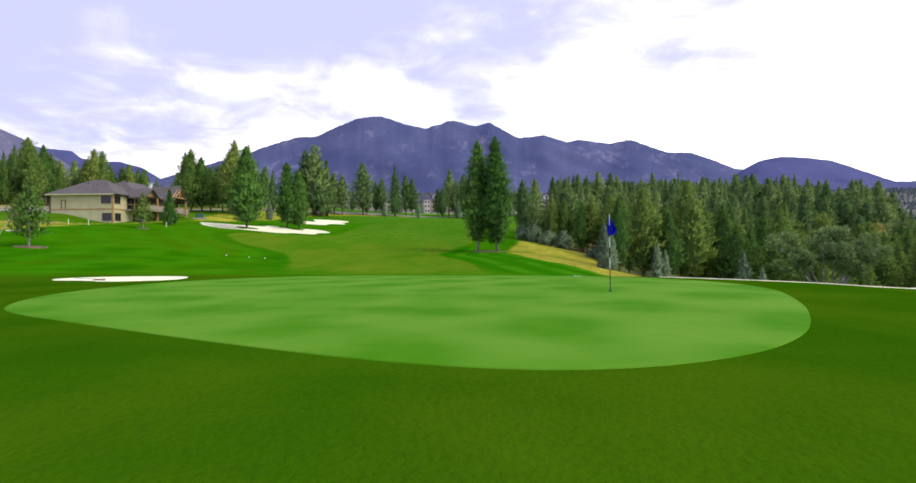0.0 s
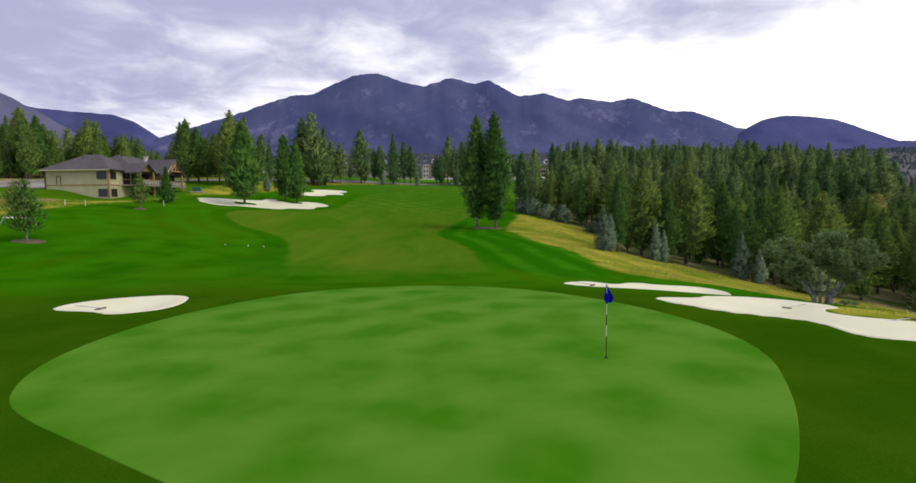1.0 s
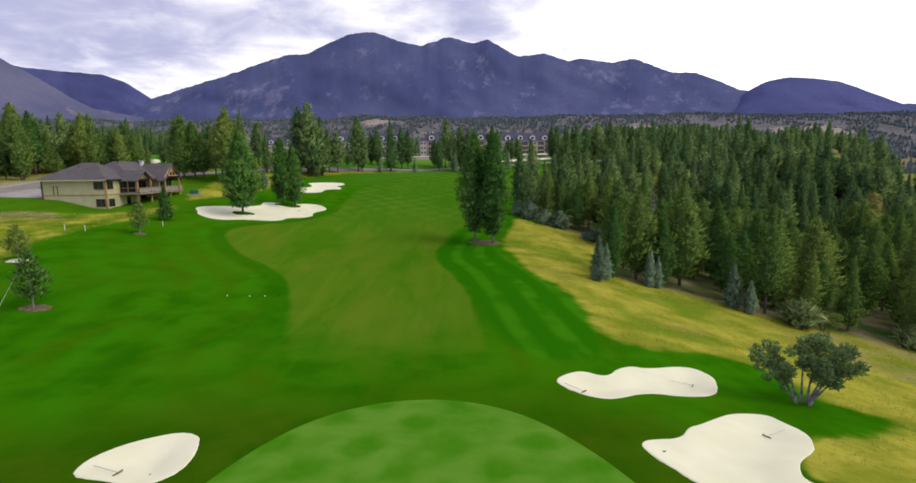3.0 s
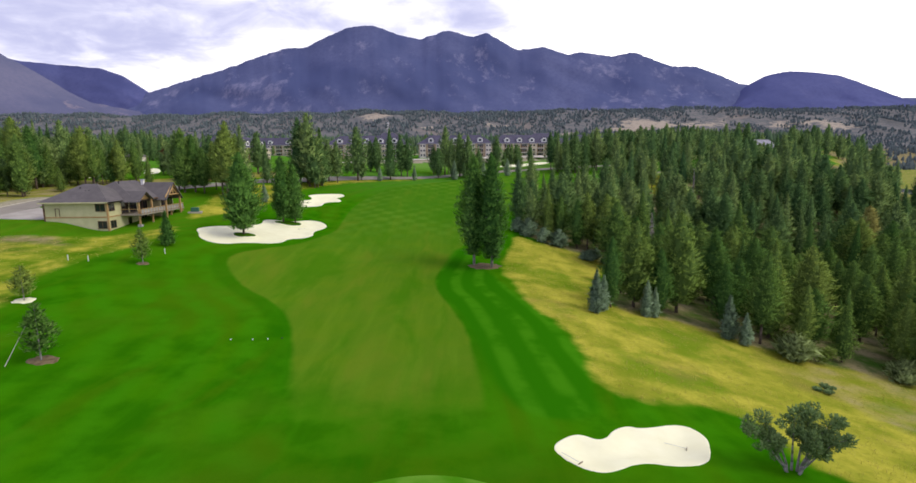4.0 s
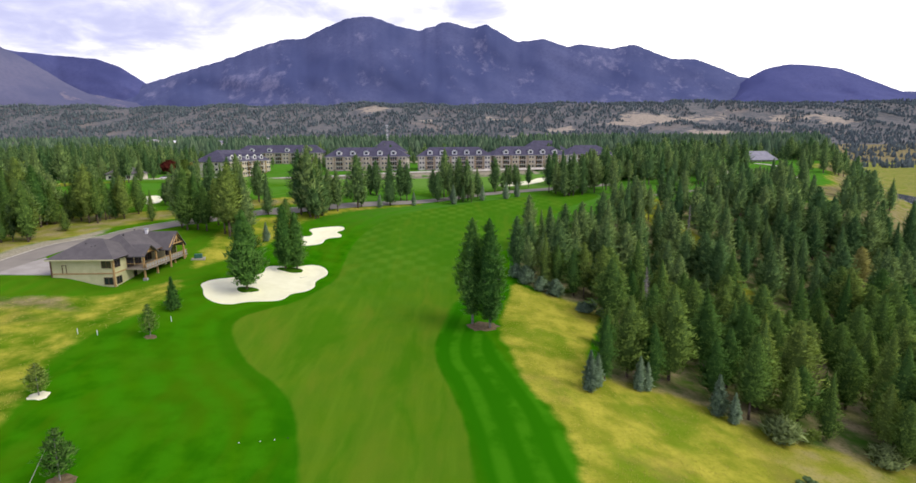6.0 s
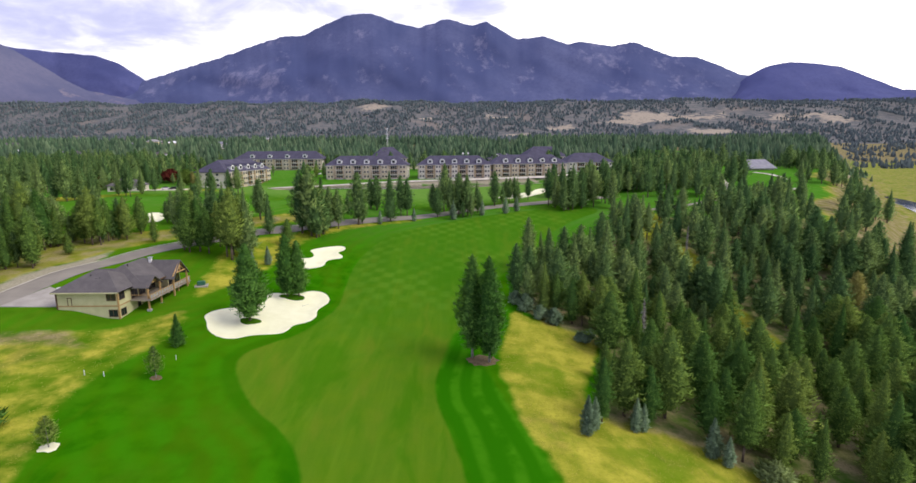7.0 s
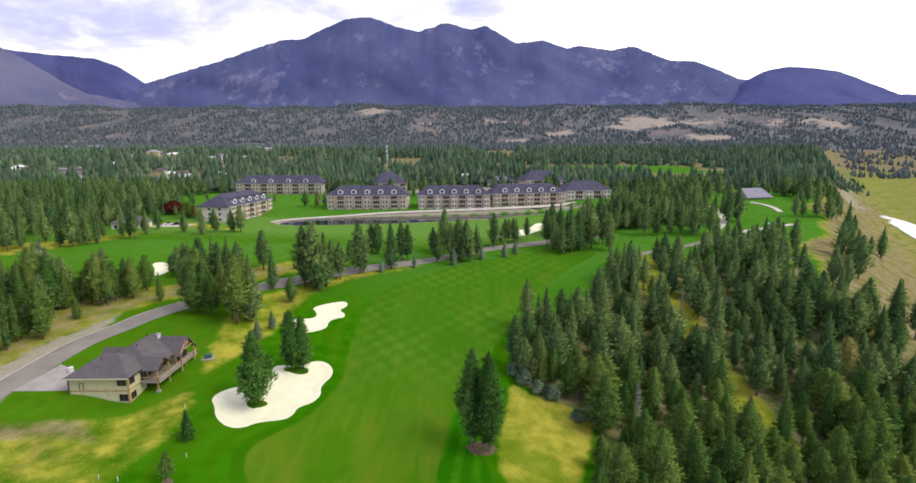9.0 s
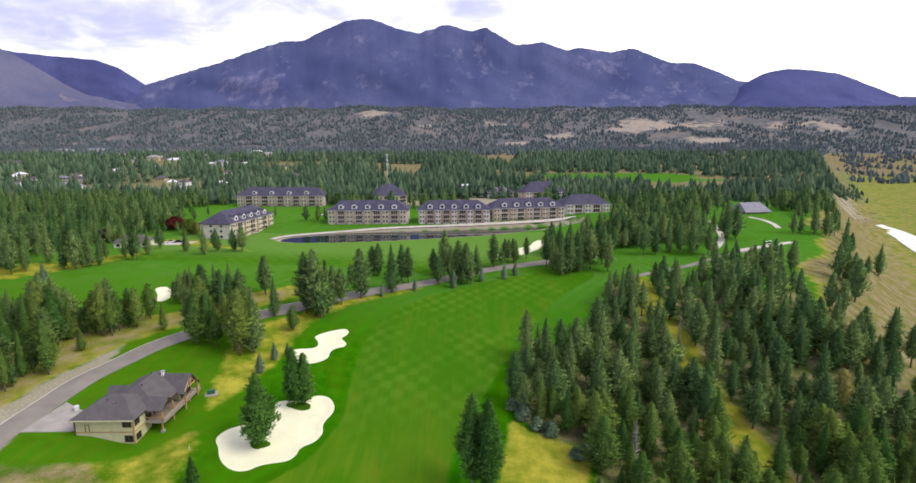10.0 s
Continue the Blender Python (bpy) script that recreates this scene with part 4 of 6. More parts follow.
def tree_meshes(name, tall, radius, clear, seed, mat, bark, branches=150, tufts=8, profile="cone", droop=0.25, lean=0.0, trunk_r=0.017, core=0.5, tuft=1.0):
    """The trunk and the crown of one tree."""
    rng = random.Random(seed)
    bm = bmesh.new()
    bend = Vector((rng.uniform(-1, 1), rng.uniform(-1, 1), 0)) * lean
    prev = Vector((0, 0, -0.4))
    for k in range(5):
        f = (k + 1) / 5
        nxt = Vector((0, 0, tall * 0.97 * f)) + bend * f * f * tall
        rod(bm, prev, nxt, max(0.03, tall * trunk_r * (1 - k / 5.2)), max(0.02, tall * trunk_r * (1 - (k + 1) / 5.2)), 7)
        prev = nxt
    verts, faces, tips, norms = [], [], [], []

    def wide(f):
        if profile == "cone":
            w = (1 - f) ** 0.85 * min(1, 0.55 + 2.2 * f)
        elif profile == "column":
            w = (1 - f ** 3.2) ** 0.75 * min(1, 0.62 + 1.4 * f)
        elif profile == "oval":
            w = (1 - f ** 1.9) ** 0.8 * min(1, 0.5 + 2.0 * f)
        elif profile == "egg":
            w = math.sin(math.pi * min(1, 0.16 + 0.86 * f)) ** 0.75
        else:
            w = (1 - f ** 2.5) ** 0.8 * min(1, 0.45 + 1.8 * f)
        return max(w, 0.04)
    bumps = [rng.uniform(0.66, 1.2) for _ in range(60)]
    for k in range(branches):
        f = ((k + rng.random()) / branches) ** 0.9
        ang = k * 2.399963 + rng.uniform(-0.4, 0.4)
        r = radius * wide(f) * bumps[int(ang * 12 / (2 * math.pi)) % 12 + 12 * min(4, int(f * 5))] * rng.uniform(0.72, 1.12)
        z = tall * (clear + (1 - clear) * f)
        out = Vector((math.cos(ang), math.sin(ang), 0))
        base = Vector((0, 0, z)) + bend * (z / tall) ** 2 * tall
        w = tuft * (0.30 + 0.24 * r)
        sprays(verts, faces, tips, norms, rng, base, out, r, w, droop - (0.5 if f > 0.85 else 0), tufts if r > 0.25 * radius else max(3, tufts // 2))
        if r > 0.5 * radius and k % 6 == 0 and branches > 300:
            rod(bm, base, base + out * (0.8 * r) + Vector((0, 0, -droop * 0.5 * r)), tall * 0.003 + 0.012, 0.01, 4)
    # the core gets a dark tone that stands for shade inside the crown
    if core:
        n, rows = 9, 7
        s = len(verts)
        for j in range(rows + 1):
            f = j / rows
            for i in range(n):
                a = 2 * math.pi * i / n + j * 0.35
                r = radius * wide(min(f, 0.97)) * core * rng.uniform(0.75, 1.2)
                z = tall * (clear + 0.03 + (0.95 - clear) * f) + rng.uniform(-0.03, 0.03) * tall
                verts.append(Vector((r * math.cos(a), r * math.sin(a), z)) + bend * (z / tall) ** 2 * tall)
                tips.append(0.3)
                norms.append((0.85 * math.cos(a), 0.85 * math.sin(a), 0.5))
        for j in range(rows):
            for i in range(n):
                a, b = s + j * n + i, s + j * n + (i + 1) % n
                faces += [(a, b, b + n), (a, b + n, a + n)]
    me = bpy.data.meshes.new(name + "_crown")
    me.from_pydata([tuple(v) for v in verts], [], faces)
    me.materials.append(mat)
    me.attributes.new("tip", "FLOAT", "POINT").data.foreach_set("value", np.array(tips, np.float32))
    me.polygons.foreach_set("use_smooth", np.ones(len(me.polygons), bool))
    me.attributes.new("lit", "FLOAT_VECTOR", "POINT").data.foreach_set("vector", np.array(norms, np.float32).ravel())
    me.normals_split_custom_set_from_vertices(norms)
    return mesh_of(name + "_trunk", bm, bark, True), me


def tree(name, label, meshes, x, y, turn=0, size=(1, 1, 1), group="", sink=0.0):
    t = tagged(new(name), label, "tree", group)
    t.matrix_world = Matrix.LocRotScale((x, y, height(x, y) - sink), Euler((0, 0, radians(turn))), size)
    part("trunk", meshes[0], None, t)
    part("crown", meshes[1], None, t)
    return t


RNG = random.Random(7)
FIR_KINDS = [("fir", 14, 3.5, 0.06, 11, "cone", 0.05, 0.0), ("fir", 14, 3.1, 0.10, 12, "full", 0.0, 0.02), ("fir", 14, 3.6, 0.08, 13, "full", 0.0, 0.01),
             ("pine", 14, 3.0, 0.20, 14, "oval", -0.12, 0.03), ("pine", 14, 3.4, 0.16, 15, "oval", -0.1, 0.02), ("fir", 14, 3.0, 0.05, 16, "cone", 0.04, 0.015),
             ("pine", 14, 3.2, 0.12, 17, "full", -0.08, 0.02)]
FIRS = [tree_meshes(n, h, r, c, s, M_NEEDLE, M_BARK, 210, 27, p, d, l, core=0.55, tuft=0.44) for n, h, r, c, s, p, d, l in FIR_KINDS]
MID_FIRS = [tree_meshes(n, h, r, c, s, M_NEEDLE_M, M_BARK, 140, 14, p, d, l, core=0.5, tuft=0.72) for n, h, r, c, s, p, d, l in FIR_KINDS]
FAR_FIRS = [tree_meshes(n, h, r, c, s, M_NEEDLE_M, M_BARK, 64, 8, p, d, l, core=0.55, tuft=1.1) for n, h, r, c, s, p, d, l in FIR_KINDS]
FAR_TREES, WOOD_TREES = [], []


def conifer(label, x, y, s, w, group, single=False):
    """A tree that can be told apart is a thing; those past the end of the hole are joined below."""
    turn = RNG.uniform(0, 360)
    if y > 172 and not single:
        FAR_TREES.append((RNG.randrange(len(FIRS)), x, y, turn, w, s))
    elif y > 122 and not single:
        WOOD_TREES.append((RNG.randrange(len(FIRS)), x, y, turn, w, s))
    else:
        tree("conifer", label, RNG.choice(FIRS if y < 172 else MID_FIRS), x, y, turn, (w, w, s), group)


def join_trees(trees, kinds, names):
    """Many trees too far off to count, as one mesh of crowns and one of trunks."""
    for k in (1, 0):
        vs, fs, tp, nm, sh, off = [], [], [], [], [], 0
        for i, x, y, turn, w, s in trees:
            me = kinds[i][k]
            n = len(me.vertices)
            co = np.zeros(n * 3)
            me.vertices.foreach_get("co", co)
            c, q = math.cos(radians(turn)), math.sin(radians(turn))
            spin = np.array([[c, q, 0], [-q, c, 0], [0, 0, 1.0]])
            vs.append(co.reshape(-1, 3) * (w, w, s) @ spin + np.array([x, y, height(x, y)]))
            if k:
                v, m, f = np.zeros(n, np.float32), np.zeros(n * 3), np.zeros(len(me.polygons) * 3, np.int32)
                me.attributes["tip"].data.foreach_get("value", v)
                me.attributes["lit"].data.foreach_get("vector", m)
                me.loops.foreach_get("vertex_index", f)
                tp.append(v), nm.append(m.reshape(-1, 3) @ spin), sh.append(np.full(n, RNG.random(), np.float32)), fs.append(f.reshape(-1, 3) + off)
            else:
                fs += [[u + off for u in p.vertices] for p in me.polygons]
            off += n
        name, label = names[k]
        me = bpy.data.meshes.new(name)
        me.from_pydata(np.concatenate(vs).tolist(), [], np.concatenate(fs).tolist() if k else fs)
        me.materials.append(kinds[0][k].materials[0])
        if k:
            me.attributes.new("tip", "FLOAT", "POINT").data.foreach_set("value", np.concatenate(tp))
            me.attributes.new("shade", "FLOAT", "POINT").data.foreach_set("value", np.concatenate(sh))
            me.polygons.foreach_set("use_smooth", np.ones(len(me.polygons), bool))
            me.normals_split_custom_set_from_vertices(np.concatenate(nm).tolist())
        tagged(new(name, me), label, "forest", kind="stuff")


SPRUCE = tree_meshes("blue_spruce", 6, 1.6, 0.02, 21, M_NEEDLE_B, M_BARK, 190, 18, "cone", 0.0, tuft=0.62)
SILVER = tree_meshes("silver_shrub", 4, 1.9, 0.03, 29, M_NEEDLE_B, M_BARK, 130, 14, "egg", 0.0, tuft=0.8)
SAPLING = tree_meshes("sapling", 5.6, 1.75, 0.16, 22, M_NEEDLE, M_BARK_G, 100, 13, "full", 0.0, core=0, tuft=0.5)
YOUNG = tree_meshes("young_pine", 6, 1.9, 0.08, 23, M_NEEDLE_D, M_BARK, 150, 14, tuft=0.75)
PAIR_A = tree_meshes("tall_pine", 21, 3.4, 0.09, 24, M_NEEDLE_D, M_BARK_G, 400, 26, "full", 0.06, 0.010, 0.013, 0.55, 0.5)
PAIR_B = tree_meshes("tall_pine", 21.3, 3.7, 0.08, 25, M_NEEDLE_D, M_BARK_G, 410, 26, "full", 0.06, 0.012, 0.013, 0.55, 0.5)
ISLE_A = tree_meshes("isle_pine", 16.8, 4.2, 0.08, 26, M_NEEDLE_D, M_BARK, 420, 24, "oval", 0.0, 0.0, 0.014, 0.68, 0.55)
ISLE_B = tree_meshes("isle_pine", 15, 2.7, 0.08, 27, M_NEEDLE_D, M_BARK, 340, 20, "column", 0.1, 0.005, 0.014, 0.6, 0.55)
DEAD = tree_meshes("dead_fir", 12, 1.5, 0.1, 28, M_BARK_G, M_BARK_G, 100, 4, "cone", 0.3, 0.01, core=0)

tree("pine_tree", "tall dense dark green pine with bare pale trunk", PAIR_A, 3.7, 97.0, 20)
tree("pine_tree", "tall dense dark green pine beside its twin", PAIR_B, 7.0, 94.8, 130)
tree("pine_tree", "broad dense pine on a grass isle in sand", ISLE_A, -43.5, 105.4)
tree("pine_tree", "slim dark pine on a grass isle in sand", ISLE_B, -40.7, 121.9, 50, (1, 1, 1.04))
tree("pine_tree", "slim dark pine on a grass isle in sand", ISLE_B, -38.2, 122.9, 200, (0.95, 0.95, 0.94))
tree("sapling", "staked young conifer in a mulch ring", SAPLING, -39.1, 46.6, 0, (1, 1, 1.0))
tree("sapling", "small young conifer in a pale mulch ring", SAPLING, -52.3, 61.0, 90, (0.9, 0.9, 0.78))
tree("sapling", "small thin conifer at the edge of the rough", SAPLING, -49.0, 79.7, 200, (0.9, 0.9, 0.98))
tree("young_pine", "bushy dark green pine in rough dry grass", YOUNG, -63.0, 64.4, 40, (1.35, 1.35, 1.25))
tree("young_pine", "small dark green pine below the house", YOUNG, -51.1, 90.8, 0, (0.95, 0.95, 1.03))

FOREST_LABELS = ("dark green conifer in the wooded hollow", "olive green conifer in the dense wood")
_placed = []


def free(x, y, gap):
    return all((x - a) ** 2 + (y - b) ** 2 > gap * gap for a, b in _placed)


def scatter(outline, count, gap, tall, labels, group, tries=20000, avoid=()):
    o = np.array(outline)
    lo, hi = o.min(0), o.max(0)
    made = 0
    for _ in range(tries):
        if made >= count:
            break
        x, y = RNG.uniform(lo[0], hi[0]), RNG.uniform(lo[1], hi[1])
        if inside_depth(o, np.array([x]), np.array([y]))[0] < 0.5 or not free(x, y, gap):
            continue
        if any(line_distance(l, np.array([x]), np.array([y]))[0] < d for l, d in avoid):
            continue
        _placed.append((x, y))
        s = RNG.uniform(tall[0] - 1.5, tall[1] + 1) / 14
        w = s * RNG.uniform(0.92, 1.25)
        conifer(RNG.choice(labels), x, y, s, w, group)
        made += 1
    return made


def row(points, tall, labels, group, jitter=0.6):
    for x, y in points:
        x, y = x + RNG.uniform(-jitter, jitter), y + RNG.uniform(-jitter, jitter)
        _placed.append((x, y))
        s = RNG.uniform(*tall) / 14
        w = s * RNG.uniform(0.78, 1.12)
        conifer(RNG.choice(labels), x, y, s, w, group)


# blue spruces and shrubs on the edge of the wood
for _x, _y, _s in ((20.6, 72.6, 1.05), (22.2, 74.4, 0.9), (29.6, 76.6, 0.95), (31.0, 77.0, 0.8), (40.4, 72.8, 1.1), (42.0, 71.0, 0.8), (-54.3, 136, 1.0), (-53, 144, 0.9), (-50, 147, 0.7)):
    _placed.append((_x, _y))
    tree("blue_spruce", "small silvery blue spruce at the wood's edge", SPRUCE, _x, _y, RNG.uniform(0, 360), (_s, _s, _s))
for _x, _y, _s in ((15.6, 124.5, 0.9), (17.6, 121.0, 1.1), (20.6, 117.6, 0.85), (23.8, 116.0, 1.0), (31.5, 112.5, 0.6), (36.5, 112.0, 0.7)):
    _placed.append((_x, _y))
    tree("silver_shrub", "rounded silvery green shrub at the wood's edge", SILVER, _x, _y, RNG.uniform(0, 360), (_s, _s, _s), "silvery shrubs")
tree("dead_tree", "bare grey dead fir among green conifers", DEAD, 42.2, 108.7, 0, (1.15, 1.15, 1.1))
tree("dead_tree", "thin bare dead trunk in the gully", DEAD, 75.5, 162.5, 60, (0.6, 0.6, 1.3))
_placed += [(42.2, 108.7), (75.5, 162.5), (114.5, 140.3)]
EDGE_ROW = [(16.5, 128), (19, 122.5), (21.8, 121.5), (25.5, 121), (28.5, 118.5), (31, 118), (35, 116), (39, 110), (40, 104), (39.5, 97), (37, 90), (34, 85), (29, 80.5), (24, 77.5), (33, 78.5), (42, 78), (45, 72.5), (50, 71.5), (56, 70.5), (62, 68), (68, 66), (75, 62)]
row(EDGE_ROW, (10, 15), FOREST_LABELS, "trees of the wood")
scatter(WOODS, 380, 3.7, (9, 16.5), FOREST_LABELS, "trees of the wood", avoid=((GULLY, 4.0),))
scatter([(112, 52), (170, 60), (200, 130), (150, 150), (150, 95)], 24, 6, (9, 14), FOREST_LABELS, "trees of the wood")
# along the road: each at its place, with its height


def stand(label, group, *trees):
    for x, y, tall in trees:
        _placed.append((x, y))
        conifer(label, x, y, tall / 14, tall / 14 * RNG.uniform(0.8, 1.08) if tall > 9 else tall / 14 * 1.15, group, True)
        # a lesser tree close behind it
        if tall > 11 and RNG.random() < 0.75:
            s = tall * RNG.uniform(0.65, 1.0) / 14
            u, v = x + RNG.uniform(-3.2, 3.2), y + RNG.uniform(0.5, 4.0)
            if line_distance(ROAD, np.array([u]), np.array([v]))[0] > 5:
                WOOD_TREES.append((RNG.randrange(len(FIRS)), u, v, RNG.uniform(0, 360), s * RNG.uniform(0.8, 1.1), s))


stand("olive green conifer behind the dry verge", "trees behind the verge", (-121.8, 145.4, 19.6), (-122.7, 141.8, 17.1), (-117.3, 145.8, 17.6), (-116.2, 149.6, 12.6), (-122.1, 134.1, 14.6), (-111.5, 125.8, 13.1), (-106.4, 127.7, 15.3), (-107.9, 130.2, 12.6),
      (-110.4, 114.4, 12.8), (-110.3, 119.0, 11.6), (-137.6, 156.2, 10.3), (-138.2, 152.1, 10.0), (-108.4, 142.9, 7.0))
stand("conifer between the road and the next fairway", "trees along the road", (-111.6, 154.0, 13.9), (-108.1, 152.3, 17.4), (-105.7, 152.5, 13.8), (-105.9, 156.5, 13.2), (-104.5, 158.8, 11.5), (-101.9, 159.0, 13.4), (-101.4, 165.7, 12.3), (-92.6, 157.6, 9.5), (-116.2, 156.9, 8.9),
      (-97.6, 178.3, 11.7), (-94.2, 179.7, 13.5), (-90.2, 180.1, 14.2), (-85.3, 178.5, 15.4), (-81.1, 181.0, 15.1), (-76.2, 177.8, 14.3), (-100.9, 180.6, 7.6), (-86.2, 169.4, 14.3), (-81.6, 174.8, 14.7))
stand("conifer beside the asphalt road", "trees along the road", (-77.6, 149.0, 18.2), (-75.0, 150.0, 16.1), (-71.8, 148.7, 13.1), (-65.5, 146.3, 17.9), (-63.0, 143.7, 20.8), (-64.1, 154.0, 16.9), (-71.4, 155.4, 14.2), (-71.2, 189.2, 15.3), (-62.1, 172.0, 13.7), (-53.4, 163.7, 8.6),
      (-42.7, 207.3, 8.7), (-35.0, 196.0, 11.2), (-35.6, 221.3, 13.1), (-32.9, 220.5, 14.9), (-21.9, 214.4, 17.0), (-19.4, 215.0, 15.8))
stand("tall conifer beside the asphalt road", "trees along the road", (-52.7, 177.6, 22.4), (-49.2, 176.2, 24.4), (-45.8, 179.4, 19.5), (-45.0, 186.3, 15.2), (-53.5, 180.6, 17.7), (-47.1, 174.9, 17.5), (-50.3, 181.6, 14.6), (-36.1, 194.3, 19.8), (-25.0, 203.0, 20.0))
stand("conifer beside the asphalt road", "trees along the road", (-9.0, 227.7, 12.2), (-4.1, 227.1, 21.2), (-0.9, 218.8, 16.2), (2.4, 219.8, 18.5), (6.2, 218.7, 17.5), (-6.6, 216.1, 12.6), (10.6, 223.7, 11.0), (4.1, 215.1, 7.0), (7.7, 215.8, 9.3), (19.3, 238.5, 16.1), (26.8, 244.8, 12.1), (29.6, 245.7, 12.1),
      (36.7, 251.1, 11.3), (23.1, 241.2, 8.6), (-1.5, 230.0, 14.0), (5.5, 234.0, 13.0), (11.0, 236.5, 12.0))
stand("tall conifer at the end of the fairway", "trees along the road", (44.4, 238.1, 17.5), (46.7, 233.8, 17.2), (49.2, 227.3, 17.6), (53.5, 228.8, 18.5), (58.1, 231.2, 17.8), (64.6, 235.2, 19.5), (72.0, 242.1, 19.1), (71.6, 230.9, 17.8), (52.0, 240.0, 16.5), (60.0, 242.0, 17.0), (67.0, 247.0, 16.0))
stand("conifer beside the far fairway", "trees beside the far fairway", (-179.4, 224.9, 18.2), (-165.1, 214.2, 16.1), (-160.1, 214.1, 17.4), (-157.3, 219.1, 15.2), (-159.7, 230.2, 12.0), (-180.3, 205.9, 14.3), (-181.4, 214.6, 14.9), (-152.9, 236.3, 15.0), (-143.6, 229.9, 16.0),
      (-145.9, 242.9, 12.7), (-149.2, 258.8, 12.0), (-131.5, 250.3, 11.6), (-120.1, 244.3, 14.2), (-117.9, 251.8, 11.7), (-109.6, 252.7, 11.7), (-105.4, 253.1, 13.2))
for _x, _y, _s in ((0.1, 211.7, 1.3), (22.9, 222.5, 1.2), (28.2, 226.9, 1.1), (-28.4, 198.3, 0.9), (-15.9, 207.0, 0.9), (-161.4, 198.2, 1.2), (12.5, 219.5, 1.1)):
    _placed.append((_x, _y))
    tree("blue_spruce", "silvery blue spruce beside the asphalt road", SPRUCE, _x, _y, RNG.uniform(0, 360), (_s, _s, _s))
scatter([(-112, 122), (-114, 150), (-118, 160), (-135, 162), (-170, 165), (-175, 110), (-125, 105)], 58, 4.2, (11, 17), ("conifer behind the dry verge",), "trees behind the verge")
# the wood between the fairways and the clubhouse
scatter([(62, 240), (80, 262), (100, 270), (140, 285), (150, 320), (120, 335), (90, 300), (70, 275), (45, 258)], 125, 4.3, (11, 17), ("conifer between the fairway and the clubhouse",), "trees round the clubhouse", avoid=((CART, 6.0), (ROAD, 6)))
scatter([(112, 208), (130, 212), (150, 222), (165, 236), (150, 240), (128, 236), (112, 226)], 22, 4.2, (11, 16), FOREST_LABELS, "trees of the wood", avoid=((CART, 6.0),))
row([(203, 300), (209, 302), (214, 298), (219, 304), (224, 300), (229, 306)], (13, 16), ("tall pine beside the clubhouse lawn",), "trees round the clubhouse", 1.0)
row([(158, 306), (163, 309), (150, 300), (176, 322), (183, 332), (190, 352), (172, 345), (160, 330)], (13, 17), ("tall pine beside the clubhouse lawn",), "trees round the clubhouse", 1.5)
row([(212, 255), (232, 290), (250, 330), (244, 322), (262, 350)], (10, 14), ("lone conifer on the dry bluff",), "trees on the bluff", 2.0)
row([(118.4, 262.5), (121.1, 255.6), (129.9, 266.0), (125, 261), (137.6, 277), (131.6, 257), (154.6, 284), (163, 289), (157, 289), (97.4, 256.0), (108.4, 318.6), (130.5, 340.4), (139.4, 343.6), (143.0, 320), (160.8, 349.2), (182.5, 372), (193.6, 374), (104, 258), (112, 262), (134, 330), (126, 322), (118, 328), (152, 345), (147, 338)], (15, 20), ("tall pine beside the clubhouse lawn",), "trees round the clubhouse", 1.2)
row([(148.6, 187), (146, 190), (138.4, 166), (141, 168), (152, 167), (155, 170), (157, 164), (176, 226), (181, 228), (179, 222), (238, 278), (242, 281), (241, 308), (236, 312), (228, 316), (168, 206), (188, 240), (206, 262)], (14, 19), ("conifer on the dry bluff",), "trees on the bluff", 1.0)
row([(-88, 352), (-94, 356), (-70, 360), (-100, 350)], (9, 13), ("conifer between two apartment buildings",), "trees by the apartments")

_r = random.Random(31)
TOWN = []                                       # far houses and sheds: place, turn, length, depth, height
for _k in range(44):
    _y = _r.uniform(560, 1250)
    TOWN.append((_r.uniform(-0.86, -0.30) * _y, _y, _r.uniform(-25, 25), _r.uniform(9, 17), _r.uniform(7, 10), _r.choice((3.5, 4.5, 6))))
TOWN += [(-1450, 1800, 4, 60, 20, 10), (-1316, 1780, -8, 70, 20, 9), (-1185, 1760, 5, 80, 22, 10), (-806, 1292, 12, 34, 14, 8), (-605, 1062, 0, 24, 14, 8), (-878, 1714, 6, 60, 20, 12), (-990, 1730, 0, 44, 18, 8), (-700, 1690, 0, 50, 18, 9), (-560, 1500, 8, 30, 14, 8),
         (-395, 892, 10, 22, 12, 8), (-354, 853, -6, 22, 12, 8), (-416, 1181, 0, 30, 14, 9), (-459, 634, 8, 20, 10, 5), (-765, 908, 20, 40, 14, 7), (-354, 523, 0, 20, 10, 5), (-276, 520, 10, 14, 10, 5), (-406, 550, 0, 26, 10, 5), (-640, 1180, 0, 30, 12, 8), (-520, 980, 15, 24, 12, 7)]
CLEAR = [(-215, 488, 44, 24), (-300, 530, 50, 36), (75, 530, 36, 44), (215, 650, 130, 95), (262, 600, 80, 75), (20, 440, 60, 24), (-30, 372, 50, 26), (60, 380, 70, 40), (-60, 372, 60, 20), (-150, 400, 60, 45), (-135, 330, 40, 26), (205, 365, 34, 30), (-160, 295, 26, 16), (240, 420, 30, 20)]


